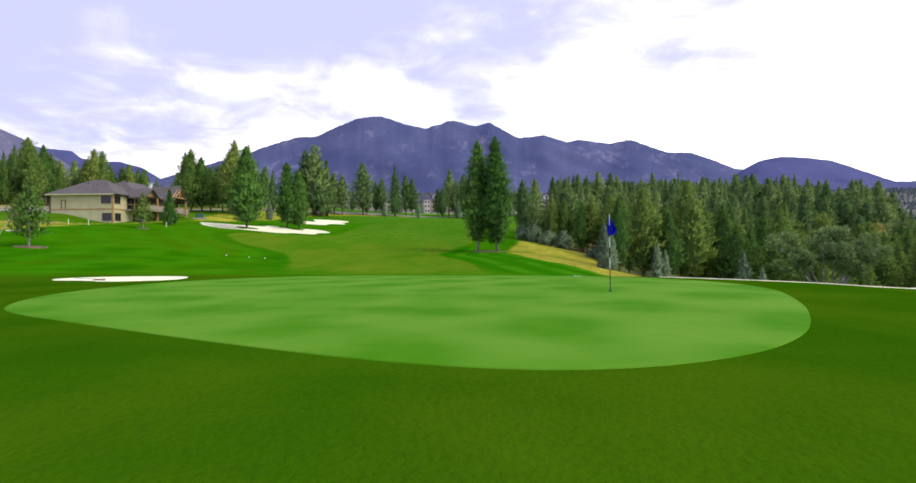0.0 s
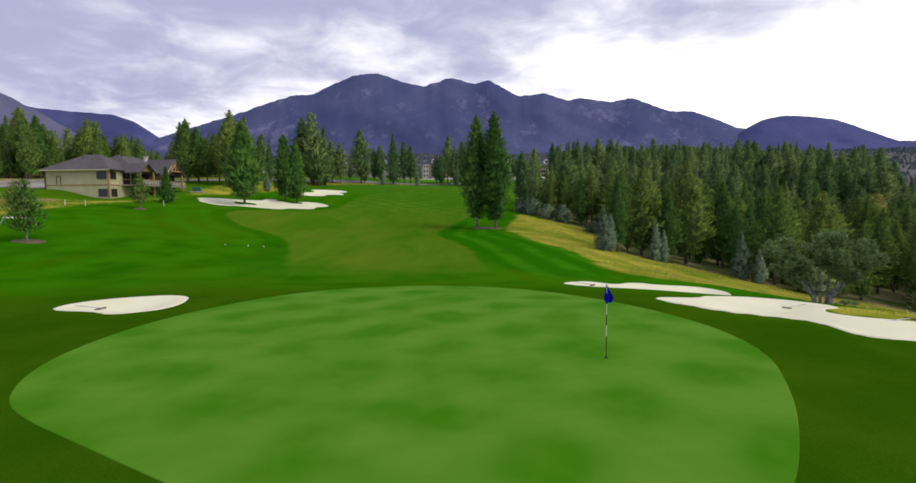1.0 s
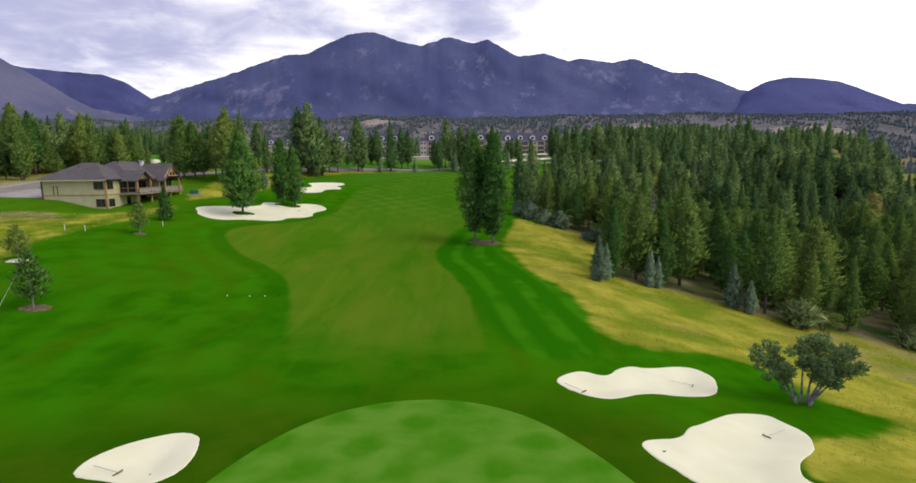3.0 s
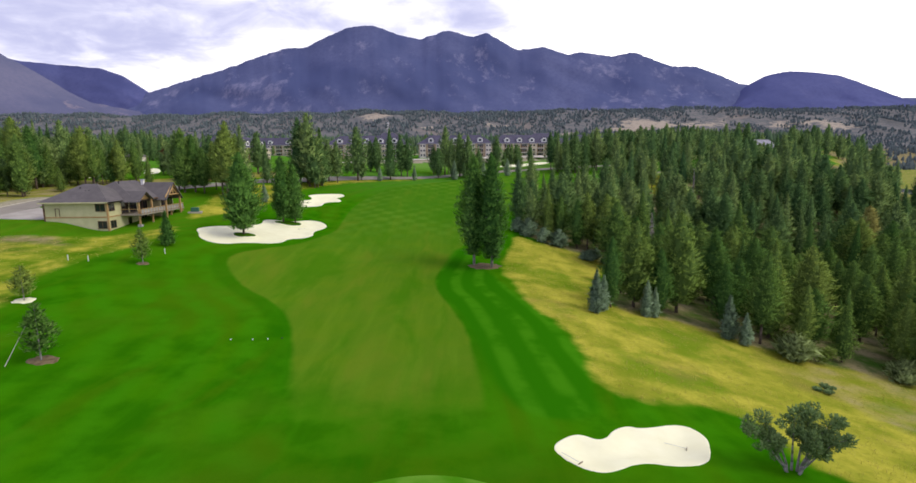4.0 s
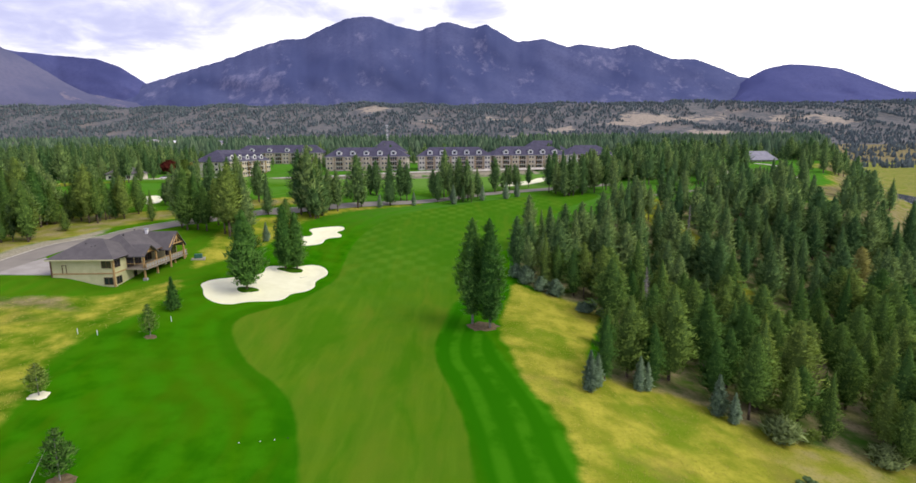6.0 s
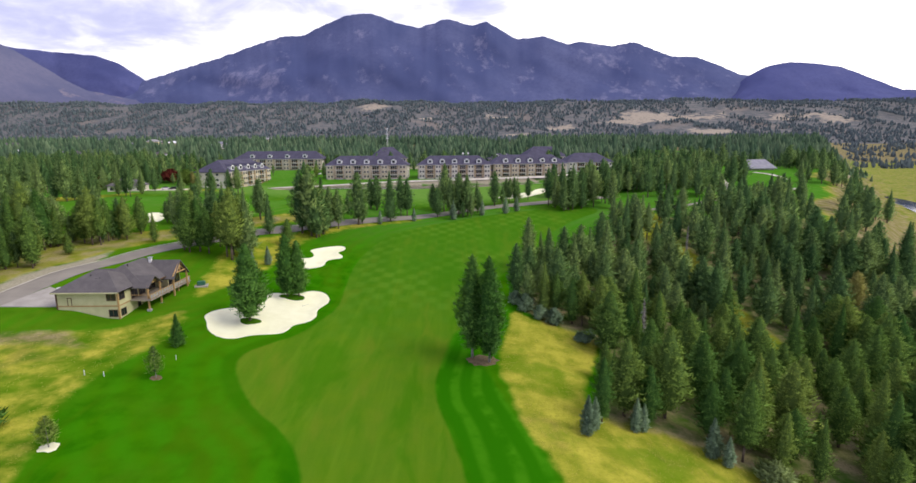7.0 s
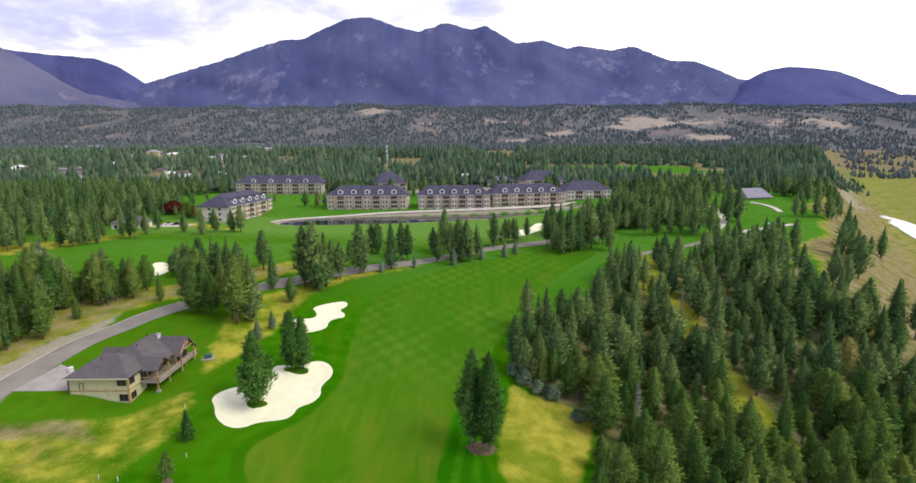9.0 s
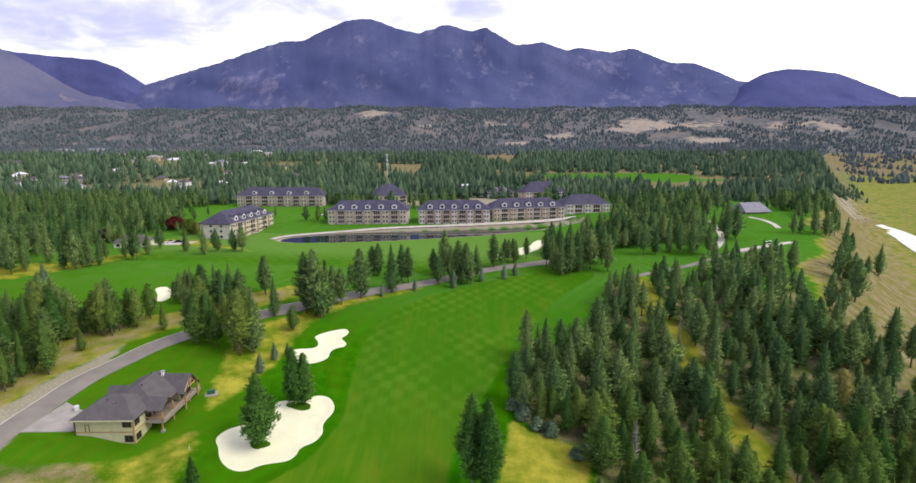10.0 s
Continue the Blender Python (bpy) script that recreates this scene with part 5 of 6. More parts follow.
def wild(count, x0, x1, y0, y1, gap, tall, fan=0.98):
    rs = np.random.RandomState(int(y0))
    x, y = rs.uniform(x0, x1, count), rs.uniform(y0, y1, count)
    keep = (np.abs(x) < fan * y + 60) & ((x < bluff_line(y) + 4 + 14 * np.sin(y * 0.05) + 75 * ease(620, 760, y)) | ((y > 1180) & (x > bluff_line(y) + 100)))
    for cx, cy, rx, ry in CLEAR:
        keep &= np.hypot((x - cx) / rx, (y - cy) / ry) > 1
    for cx, cy, *_ in TOWN:
        keep &= ~((np.abs(x - cx * (y / cy)) < 15) & (y < cy + 12) & (y > cy - 22))
    keep &= ~((np.abs(x + 5) < 118) & (y < 372))
    patch = np.array([noise.noise((a * 0.006, b * 0.006, 4)) for a, b in zip(x, y)])
    keep &= patch > -0.24
    x, y = x[keep], y[keep]
    h = rs.uniform(*tall, len(x)) * rs.choice([0.5, 0.75, 1.0, 1.12], len(x))
    return np.stack([x, y, h, np.maximum(h, 9) * rs.uniform(0.2, 0.36, len(x))], 1)


for _x, _y, _h, _q in wild(1900, -380, -146, 192, 345, 6, (11, 17), 1.6):
    if _x > -150 - 0.55 * max(0, 258 - _y):
        continue
    if free(_x, _y, 4.0):
        _placed.append((_x, _y))
        FAR_TREES.append((RNG.randrange(len(FIRS)), _x, _y, RNG.uniform(0, 360), _h / 14 * RNG.uniform(0.85, 1.1), _h / 14))
for _x, _y, _h, _q in wild(1500, -440, 330, 345, 436, 6, (10, 16)):
    FAR_TREES.append((RNG.randrange(len(FIRS)), _x, _y, RNG.uniform(0, 360), max(_h, 7) / 14 * RNG.uniform(0.9, 1.2), max(_h, 7) / 14))
join_trees(FAR_TREES, FAR_FIRS, (("distant_trunks", "trunks of conifers beyond the fairway"), ("distant_crowns", "crowns of conifers beyond the fairway")))
join_trees(WOOD_TREES, MID_FIRS, (("wood_trunks", "trunks of conifers deep in the wood"), ("wood_crowns", "dark green crowns of conifers deep in the wood")))

# ---------------------------------------------------------------- far woods


def far_woods(name, places, label, mat, levels=3):
    """Conifers too far off to count: a ragged stack of skirts for each, in one mesh."""
    n = len(places)
    rs = np.random.RandomState(5)
    sides, tiers = 6, levels
    vs, fs = [], []
    x, y, h, w = places[:, 0], places[:, 1], places[:, 2], places[:, 3]
    z = land(x, y)
    off = 0
    for k in range(tiers):
        z0, z1, r = (0.03, 0.24, 0.54)[k], (0.56, 0.82, 1.04)[k], (0.92, 1.0, 0.62)[k]
        ang = np.arange(sides) * 2 * np.pi / sides + k * 0.5
        rr = r * rs.uniform(0.62, 1.15, (n, sides))
        zz = z0 + rs.uniform(-0.05, 0.05, (n, sides))
        a0 = rs.uniform(0, 6.28, (n, 1))
        px, py, pz = x[:, None] + w[:, None] * rr * np.cos(ang + a0), y[:, None] + w[:, None] * rr * np.sin(ang + a0), z[:, None] + h[:, None] * zz
        tx, ty, tz = x + w * rs.uniform(-0.12, 0.12, n), y + w * rs.uniform(-0.12, 0.12, n), z + h * z1 * rs.uniform(0.94, 1.04, n)
        ring = np.concatenate([np.stack([px, py, pz], -1), np.stack([tx, ty, tz], -1)[:, None, :]], 1)
        b = off + np.arange(n)[:, None] * (sides + 1)
        for i in range(sides):
            fs.append(np.concatenate([b + i, b + (i + 1) % sides, b + sides], 1))
        vs.append(ring.reshape(-1, 3))
        off += n * (sides + 1)
    me = bpy.data.meshes.new(name)
    me.from_pydata(np.concatenate(vs).tolist(), [], np.concatenate(fs).tolist())
    me.materials.append(mat)
    # skirts darker at the rim, paler at the apex: light painted by the tip value
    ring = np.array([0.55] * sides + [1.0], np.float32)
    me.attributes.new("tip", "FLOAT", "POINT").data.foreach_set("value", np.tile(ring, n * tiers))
    me.attributes.new("shade", "FLOAT", "POINT").data.foreach_set("value", np.tile(np.repeat(rs.uniform(0, 1, n).astype(np.float32), sides + 1), tiers))
    return tagged(new(name, me), label, "forest", kind="stuff")


_w = [wild(5200, -560, 420, 436, 620, 6, (10, 17)), wild(8500, -1200, 900, 620, 1250, 9, (12, 19))]
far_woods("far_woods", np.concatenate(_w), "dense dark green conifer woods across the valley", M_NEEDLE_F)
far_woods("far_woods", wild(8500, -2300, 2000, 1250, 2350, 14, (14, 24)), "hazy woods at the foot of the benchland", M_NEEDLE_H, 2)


def bench_woods():
    rs = np.random.RandomState(3)
    x, y = rs.uniform(-3900, 3900, 26000), rs.uniform(2350, 4150, 26000)
    p = np.array([noise.noise((a * 0.0035, b * 0.0035, 9)) + 0.6 * noise.noise((a * 0.012, b * 0.012, 2)) for a, b in zip(x, y)])
    k = (p > -0.36) & (scar_mask(x, y) < 0.5)
    x, y = x[k], y[k]
    h = rs.uniform(14, 26, len(x))
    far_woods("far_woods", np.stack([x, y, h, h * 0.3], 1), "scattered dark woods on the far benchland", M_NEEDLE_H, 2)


bench_woods()

# ---------------------------------------------------------------- the house by the road


def hip_roof(x0, x1, y0, y1, z, top, over, ridge="x", inset=None, thick=0.22):
    """A hipped roof with eaves that have thickness. ridge: the axis along which it runs."""
    bm = bmesh.new()
    x0, x1, y0, y1 = x0 - over, x1 + over, y0 - over, y1 + over
    if ridge == "x":
        k = (y1 - y0) / 2 if inset is None else inset
        r0, r1 = (x0 + k, (y0 + y1) / 2), (x1 - k, (y0 + y1) / 2)
    else:
        k = (x1 - x0) / 2 if inset is None else inset
        r0, r1 = ((x0 + x1) / 2, y0 + k), ((x0 + x1) / 2, y1 - k)
    low = [bm.verts.new((x, y, z - thick)) for x, y in ((x0, y0), (x1, y0), (x1, y1), (x0, y1))]
    mid = [bm.verts.new((x, y, z)) for x, y in ((x0, y0), (x1, y0), (x1, y1), (x0, y1))]
    a, b = bm.verts.new((*r0, top)), bm.verts.new((*r1, top))
    bm.faces.new(low[::-1])
    for i in range(4):
        j = (i + 1) % 4
        bm.faces.new((low[i], low[j], mid[j], mid[i]))
    if ridge == "x":
        for f in ((mid[0], mid[1], b, a), (mid[1], mid[2], b), (mid[2], mid[3], a, b), (mid[3], mid[0], a)):
            bm.faces.new(f)
    else:
        for f in ((mid[0], mid[1], a), (mid[1], mid[2], b, a), (mid[2], mid[3], b), (mid[3], mid[0], a, b)):
            bm.faces.new(f)
    return bm


def gable_roof(x0, x1, y0, y1, z, top, over=0.5, along="x", thick=0.2):
    """Two roof slopes with thickness, open at the gable ends."""
    bm = bmesh.new()
    if along == "x":
        c = (y0 + y1) / 2
        k = (top - z) / (c - y0)
        sec = [(y0 - over, z - k * over), (c, top), (y1 + over, z - k * over)]
        pts = [[(x, y, h) for y, h in sec] for x in (x0 - over, x1 + over)]
    else:
        c = (x0 + x1) / 2
        k = (top - z) / (c - x0)
        sec = [(x0 - over, z - k * over), (c, top), (x1 + over, z - k * over)]
        pts = [[(x, y, h) for x, h in sec] for y in (y0 - over, y1 + over)]
    up = [[bm.verts.new(p) for p in s] for s in pts]
    dn = [[bm.verts.new((p[0], p[1], p[2] - thick)) for p in s] for s in pts]
    for i in range(2):
        bm.faces.new((up[0][i], up[0][i + 1], up[1][i + 1], up[1][i]))
        bm.faces.new((dn[1][i], dn[1][i + 1], dn[0][i + 1], dn[0][i]))
        for s in (0, 1):
            bm.faces.new((up[s][i], dn[s][i], dn[s][i + 1], up[s][i + 1]))
    bm.faces.new((up[0][0], up[1][0], dn[1][0], dn[0][0]))
    bm.faces.new((up[0][2], dn[0][2], dn[1][2], up[1][2]))
    bmesh.ops.recalc_face_normals(bm, faces=bm.faces[:])
    return bm


def prism(y0, y1, z, top, x0, x1):
    """A gable wall in the plane x, with a little thickness."""
    bm = bmesh.new()
    c = (y0 + y1) / 2
    a = [bm.verts.new((x0, y, h)) for y, h in ((y0, z), (y1, z), (c, top))]
    b = [bm.verts.new((x1, y, h)) for y, h in ((y0, z), (y1, z), (c, top))]
    bm.faces.new(a), bm.faces.new(b[::-1])
    for i in range(3):
        j = (i + 1) % 3
        bm.faces.new((a[i], b[i], b[j], a[j]))
    bmesh.ops.recalc_face_normals(bm, faces=bm.faces[:])
    return bm


def window(parent, axis, at, u0, u1, z0, z1, face, frame_mat, mullions=1):
    """A window on a wall: casing proud of it, glass set back in the casing. axis: that the wall runs along; face: the way it looks."""
    w = 0.09

    def b(ua, ub, za, zb, d0, d1):
        d0, d1 = at + face * d0, at + face * d1
        return (ua, ub, min(d0, d1), max(d0, d1), za, zb) if axis == "x" else (min(d0, d1), max(d0, d1), ua, ub, za, zb)
    win = part("window", boxes(b(u0 - w, u1 + w, z1, z1 + w, -0.02, 0.09), b(u0 - w, u1 + w, z0 - w, z0, -0.02, 0.12), b(u0 - w, u0, z0, z1, -0.02, 0.08), b(u1, u1 + w, z0, z1, -0.02, 0.08)), frame_mat, parent)
    part("pane", boxes(b(u0, u1, z0, z1, 0.005, 0.03)), M_GLASS, win)
    for k in range(mullions):
        u = u0 + (u1 - u0) * (k + 1) / (mullions + 1)
        part("mullion", boxes(b(u - 0.035, u + 0.035, z0, z1, 0.0, 0.06)), frame_mat, win)
    return win


def make_house():
    h = thing("house", "cream bungalow with grey shingle roof and timber deck", "house", (0, 0, 0))
    g, deck, eave = 6.0, 9.25, 12.15
    part("wall", boxes((-82.7, -69.9, 103.8, 114, g - 1, eave)), M_CREAM, h)
    part("wall", boxes((-79.5, -70.3, 114, 124.2, g - 1, eave)), M_CREAM, h)
    part("wall", boxes((-70.3, -67.4, 118.2, 123.6, g - 1, eave)), M_CREAM, h)
    part("belly_band", boxes((-82.74, -69.86, 103.74, 103.82, 8.95, 9.2), (-69.92, -69.84, 103.74, 108, 8.95, 9.2)), M_TIMBER, h)
    part("corner_post", boxes((-70.1, -69.78, 103.68, 103.98, g - 1, eave - 0.1), bevel=0.02), M_TIMBER, h)
    part("corner_post", boxes((-82.8, -82.5, 103.7, 103.98, g, eave - 0.1), bevel=0.02), M_TRIM, h)
    part("downspout", boxes((-80.4, -80.3, 103.7, 103.79, 9.2, 10.9), (-79.6, -79.5, 103.7, 103.79, 9.2, 10.9), (-80.4, -79.5, 103.7, 103.79, 10.8, 10.9)), M_TRIM, h)
    # roofs
    part("roof", hip_roof(-82.7, -69.9, 103.8, 114.0, eave, 15.6, 0.65, "x", 5.6), M_SHINGLE, h)
    part("roof", hip_roof(-80.0, -67.6, 109.0, 124.2, eave + 0.02, 15.9, 0.65, "y", 4.6), M_SHINGLE, h)
    part("roof", gable_roof(-82.0, -76.5, 113.5, 118.0, eave - 0.05, 14.3, 0.4, "x"), M_SHINGLE, h)
    porch = part("porch_roof", gable_roof(-71.5, -66.2, 108.2, 113.2, eave - 0.05, 13.9, 0.4, "x"), M_SHINGLE, h)
    part("gable_truss", prism(108.5, 112.9, eave, 13.6, -66.9, -66.7), M_TIMBER, porch)
    big = part("gable_roof", gable_roof(-72.0, -65.3, 116.8, 123.0, eave - 0.05, 15.4, 0.45, "x"), M_SHINGLE, h)
    truss = bmesh.new()
    for a, b in (((-65.2, 116.6, eave - 0.05), (-65.2, 119.9, 15.1)), ((-65.2, 123.2, eave - 0.05), (-65.2, 119.9, 15.1)), ((-65.2, 116.8, 12.6), (-65.2, 123.0, 12.6)), ((-65.2, 119.9, 12.6), (-65.2, 119.9, 15.0)), ((-65.2, 118.2, 12.6), (-65.2, 119.9, 14.2)), ((-65.2, 121.6, 12.6), (-65.2, 119.9, 14.2))):
        rod(truss, a, b, 0.16, 0.16, 4)
    part("gable_truss", truss, M_TIMBER, big)
    part("gable_wall", prism(117.2, 122.6, eave, 15.0, -67.5, -67.3), M_CREAM, big)
    for x0, x1, y0, y1, z in ((-82.9, -69.7, 103.05, 103.13, eave - 0.2), (-69.33, -69.25, 103.1, 108, eave - 0.2)):
        part("gutter", boxes((x0 - 0.3, x1 + 0.3, y0 - 0.05, y1 + 0.03, z - 0.05, z + 0.2)) if y1 - y0 < 1 else boxes((x0, x1, y0, y1, z, z + 0.2)), M_CREAM, h)
    part("fascia", boxes((-67.05, -66.9, 108.8, 124.9, eave - 0.22, eave + 0.03)), M_TRIM, h)
    # openings
    window(h, "x", 103.8, -72.2, -70.4, 10.3, 11.7, -1, M_TRIM)
    window(h, "x", 103.8, -72.0, -70.3, 6.8, 8.2, -1, M_TRIM)
    window(h, "y", -69.9, 104.3, 105.9, 10.3, 11.7, 1, M_TRIM)
    window(h, "y", -69.9, 104.4, 106.0, 6.8, 8.2, 1, M_TRIM)
    window(h, "y", -69.9, 108.2, 110.4, 9.4, 11.6, 1, M_TRIM)
    window(h, "y", -69.9, 111.0, 113.2, 9.4, 11.6, 1, M_TRIM)
    window(h, "y", -69.9, 110.2, 111.2, 6.4, 8.3, 1, M_TRIM, 0)
    window(h, "y", -70.3, 114.4, 116.0, 9.4, 11.7, 1, M_TRIM)
    window(h, "y", -70.3, 116.3, 117.8, 9.4, 11.7, 1, M_TRIM)
    window(h, "y", -67.4, 118.6, 120.6, 9.4, 11.8, 1, M_TRIM)
    window(h, "y", -67.4, 121.0, 123.2, 9.4, 11.8, 1, M_TRIM)
    window(h, "y", -67.4, 118.8, 120.4, 6.4, 8.4, 1, M_TRIM)
    window(h, "y", -67.4, 121.2, 122.8, 6.4, 8.4, 1, M_TRIM)
    window(h, "y", -70.3, 113.0, 114.8, 6.4, 8.4, 1, M_TRIM)
    window(h, "y", -70.3, 115.6, 117.4, 6.4, 8.4, 1, M_TRIM)
    # deck
    d = part("deck", boxes((-69.9, -65.4, 107.6, 124.6, deck - 0.32, deck)), M_DECK, h, "weathered grey-brown timber deck")
    for k in range(17):
        y = 107.7 + k * 1.05
        part("baluster_post", boxes((-65.6, -65.48, y - 0.06, y + 0.06, deck, deck + 1.0)), M_TIMBER, d)
    part("rail", boxes((-65.62, -65.44, 107.6, 124.6, deck + 0.98, deck + 1.07)), M_TIMBER, d)
    part("rail", boxes((-69.8, -65.44, 107.62, 107.74, deck + 0.98, deck + 1.07)), M_TIMBER, d)
    part("glass_panel", boxes((-65.56, -65.54, 107.7, 124.5, deck + 0.12, deck + 0.92)), M_STONE, d, "grey translucent railing panel")
    for x, y in ((-66.3, 108.3), (-66.3, 113.0), (-65.35, 116.9), (-65.35, 122.9), (-65.8, 124.4), (-66.0, 119.9)):
        top = eave - 0.05 if y < 124 and y != 119.9 else deck
        p = part("post", boxes((x - 0.16, x + 0.16, y - 0.16, y + 0.16, g - 0.6, top), bevel=0.02), M_TIMBER, h)
        part("pier", boxes((x - 0.38, x + 0.38, y - 0.38, y + 0.38, g - 1.2, g + 1.0), bevel=0.03), M_STONE, p, "grey stone pier")
    part("patio", boxes((-69.9, -64.6, 108.0, 125.0, g - 1.0, g + 0.12)), M_CONCRETE, h)
    # vents and chimney
    for x, y, z in ((-77.5, 107.5, 14.6), (-75.2, 106.8, 14.1), (-75.9, 106.7, 14.0), (-73.0, 113.0, 15.6), (-74.2, 119.0, 15.7), (-72.2, 121.5, 14.9)):
        v = bmesh.new()
        rod(v, (x, y, z - 0.7), (x, y, z + 0.35), 0.11, 0.11, 8)
        part("vent", v, M_BLACK, h)
    c = part("chimney", boxes((-72.1, -71.5, 119.4, 120.0, 14.0, 16.0), bevel=0.02), M_WHITE, h, "white boxed chimney")
    part("chimney_cap", boxes((-72.25, -71.35, 119.25, 120.15, 16.0, 16.15)), M_STEEL, c)
    door = part("garage_door", boxes((-82.74, -82.66, 106, 111, 8.9, 11.2)), M_WHITE, h)
    for k in range(3):
        part("panel", boxes((-82.79, -82.73, 106.1, 110.9, 9.0 + k * 0.72, 9.62 + k * 0.72)), M_WHITE, door)


make_house()
_o = [(-95.0, 104.2), (-84.6, 105.2), (-82.8, 106), (-82.8, 112), (-87, 112.5), (-93, 115.5)]
drape("pavement", _o, M_CONCRETE, 0.14, "pale concrete driveway beside the house", "driveway", 0.8)


# ---------------------------------------------------------------- apartments over the pond


def dormer(parent, x, y, z, w, mat):
    d = part("dormer", boxes((x - w / 2, x + w / 2, y, y + 4.2, z, z + 2.3)), mat, parent)
    part("dormer_roof", gable_roof(x - w / 2, x + w / 2, y + 0.1, y + 4.6, z + 2.3, z + 3.5, 0.2, "y", 0.15), M_SLATE, d)
    part("dormer_gable", boxes((x - w * 0.32, x + w * 0.32, y - 0.02, y + 0.3, z + 2.2, z + 2.9)), mat, d)
    part("pane", boxes((x - w * 0.26, x + w * 0.26, y - 0.05, y - 0.01, z + 0.5, z + 2.0)), M_GLASS, d)


def apartment(at, turn, long, deep, storeys, wall, label, dormers, bays, top=6.8, name="apartment_building"):
    """A block with its front on y = 0, x from 0 to long: storeys of balconies between bays, a hipped roof with dormers."""
    h = thing(name, label, "building", at, turn, "apartments round the pond")
    s, e = 2.95, 2.95 * storeys
    part("wall", boxes((0, long, 0.0, deep, -3.0, e)), wall, h)
    roof = part("roof", hip_roof(0, long, 0, deep, e + 0.05, e + top, 0.9, "x", deep * 0.48, 0.35), M_SLATE, h)
    part("plinth", boxes((-0.12, long + 0.12, -0.12, 0.4, -3.0, 0.9)), M_STONE, h)
    part("gutter", boxes((-1.0, long + 1.0, -1.06, -0.9, e - 0.3, e + 0.1)), M_STONE, h)
    n = bays
    w = long / n
    for b in range(n):
        x = (b + 0.5) * w
        proud = b % 2 == 0
        if proud:
            bay = part("bay", boxes((x - w * 0.34, x + w * 0.34, -1.1, 0.1, -2.5, e - 0.35)), M_STUCCO_B if wall is M_STUCCO else M_STUCCO, h)
        for k in range(storeys):
            z = k * s
            if proud:
                for u in (-0.17, 0.17):
                    win = part("window", boxes((x + (u - 0.11) * w, x + (u + 0.11) * w, -1.16, -1.06, z + 0.9, z + 2.35)), M_WHITE, h)
                    part("pane", boxes((x + (u - 0.09) * w, x + (u + 0.09) * w, -1.2, -1.15, z + 1.0, z + 2.25)), M_GLASS, win)
            else:
                door = part("window", boxes((x - w * 0.36, x + w * 0.36, -0.06, 0.05, z + 0.1, z + 2.4)), M_WHITE, h)
                for u in (-0.24, 0.0, 0.24):
                    part("pane", boxes((x + (u - 0.10) * w, x + (u + 0.10) * w, -0.1, -0.05, z + 0.15, z + 2.3)), M_GLASS, door)
                bal = part("balcony", boxes((x - w * 0.46, x + w * 0.46, -1.7, 0, z - 0.12, z + 0.06)), M_WHITE, h)
                part("railing", boxes((x - w * 0.46, x + w * 0.46, -1.72, -1.64, z + 0.95, z + 1.05), (x - w * 0.46, x + w * 0.46, -1.70, -1.66, z + 0.1, z + 0.18), *[(x + w * (-0.45 + 0.09 * q) - 0.03, x + w * (-0.45 + 0.09 * q) + 0.03, -1.71, -1.65, z + 0.1, z + 1.0) for q in range(11)]), M_TIMBER, bal)
                for sx in (-0.46, 0.46):
                    part("post", boxes((x + sx * w - 0.13, x + sx * w + 0.13, -1.74, -1.48, z, z + s - 0.12)), M_TIMBER, bal)
    for k in range(dormers):
        dormer(roof, long * (k + 1.0) / (dormers + 1.0), 0.6, e + 0.9, 3.4, M_WHITE)
    for sgn, x in ((-1, 0), (1, long)):
        for k in range(storeys):
            for y in (deep * 0.3, deep * 0.65):
                a, b = sorted((x, x + sgn * 0.07))
                win = part("window", boxes((a, b, y - 0.9, y + 0.9, k * s + 0.9, k * s + 2.3)), M_WHITE, h)
                a, b = sorted((x + sgn * 0.07, x + sgn * 0.1))
                part("pane", boxes((a, b, y - 0.75, y + 0.75, k * s + 1.0, k * s + 2.2)), M_GLASS, win)
    return h


_a = "beige apartment block with slate roof, dormers and balconies"
apartment((-83, 339, 21.4), 0, 53, 18, 3, M_STUCCO, _a, 5, 9, 6.0)
apartment((-23, 339, 21.4), 1, 48, 18, 3, M_STUCCO_B, "sand coloured apartment block with slate roof and dormers", 5, 9, 5.8)
apartment((27, 346, 21.4), 11, 52, 18, 3, M_STUCCO, _a, 5, 9, 6.0)
apartment((81, 367, 21.6), 8, 34, 20, 3, M_WHITE, "white terraced apartment block with dark hipped roof", 0, 5, 6.5)
apartment((-126.6, 289.5, 19.6), 82, 50, 18, 3, M_STUCCO, "beige apartment wing with white dormers", 5, 7, 6.6)
apartment((-178, 425, 24.0), -2, 72, 18, 3, M_STUCCO, "long beige apartment block behind the lawn", 4, 11, 6.4)
apartment((-62, 412, 24.2), 20, 26, 20, 3, M_STUCCO, "apartment block with a steep slate roof", 0, 4, 9, "apartment_building")
apartment((62, 440, 24.5), 10, 36, 22, 3, M_STUCCO_B, "apartment block with broad slate roof behind the others", 0, 5, 8.5)
apartment((32, 470, 25.5), 4, 24, 14, 2, M_WHITE, "pale house with a low roof under construction", 2, 4, 4.5, "terraced_house")


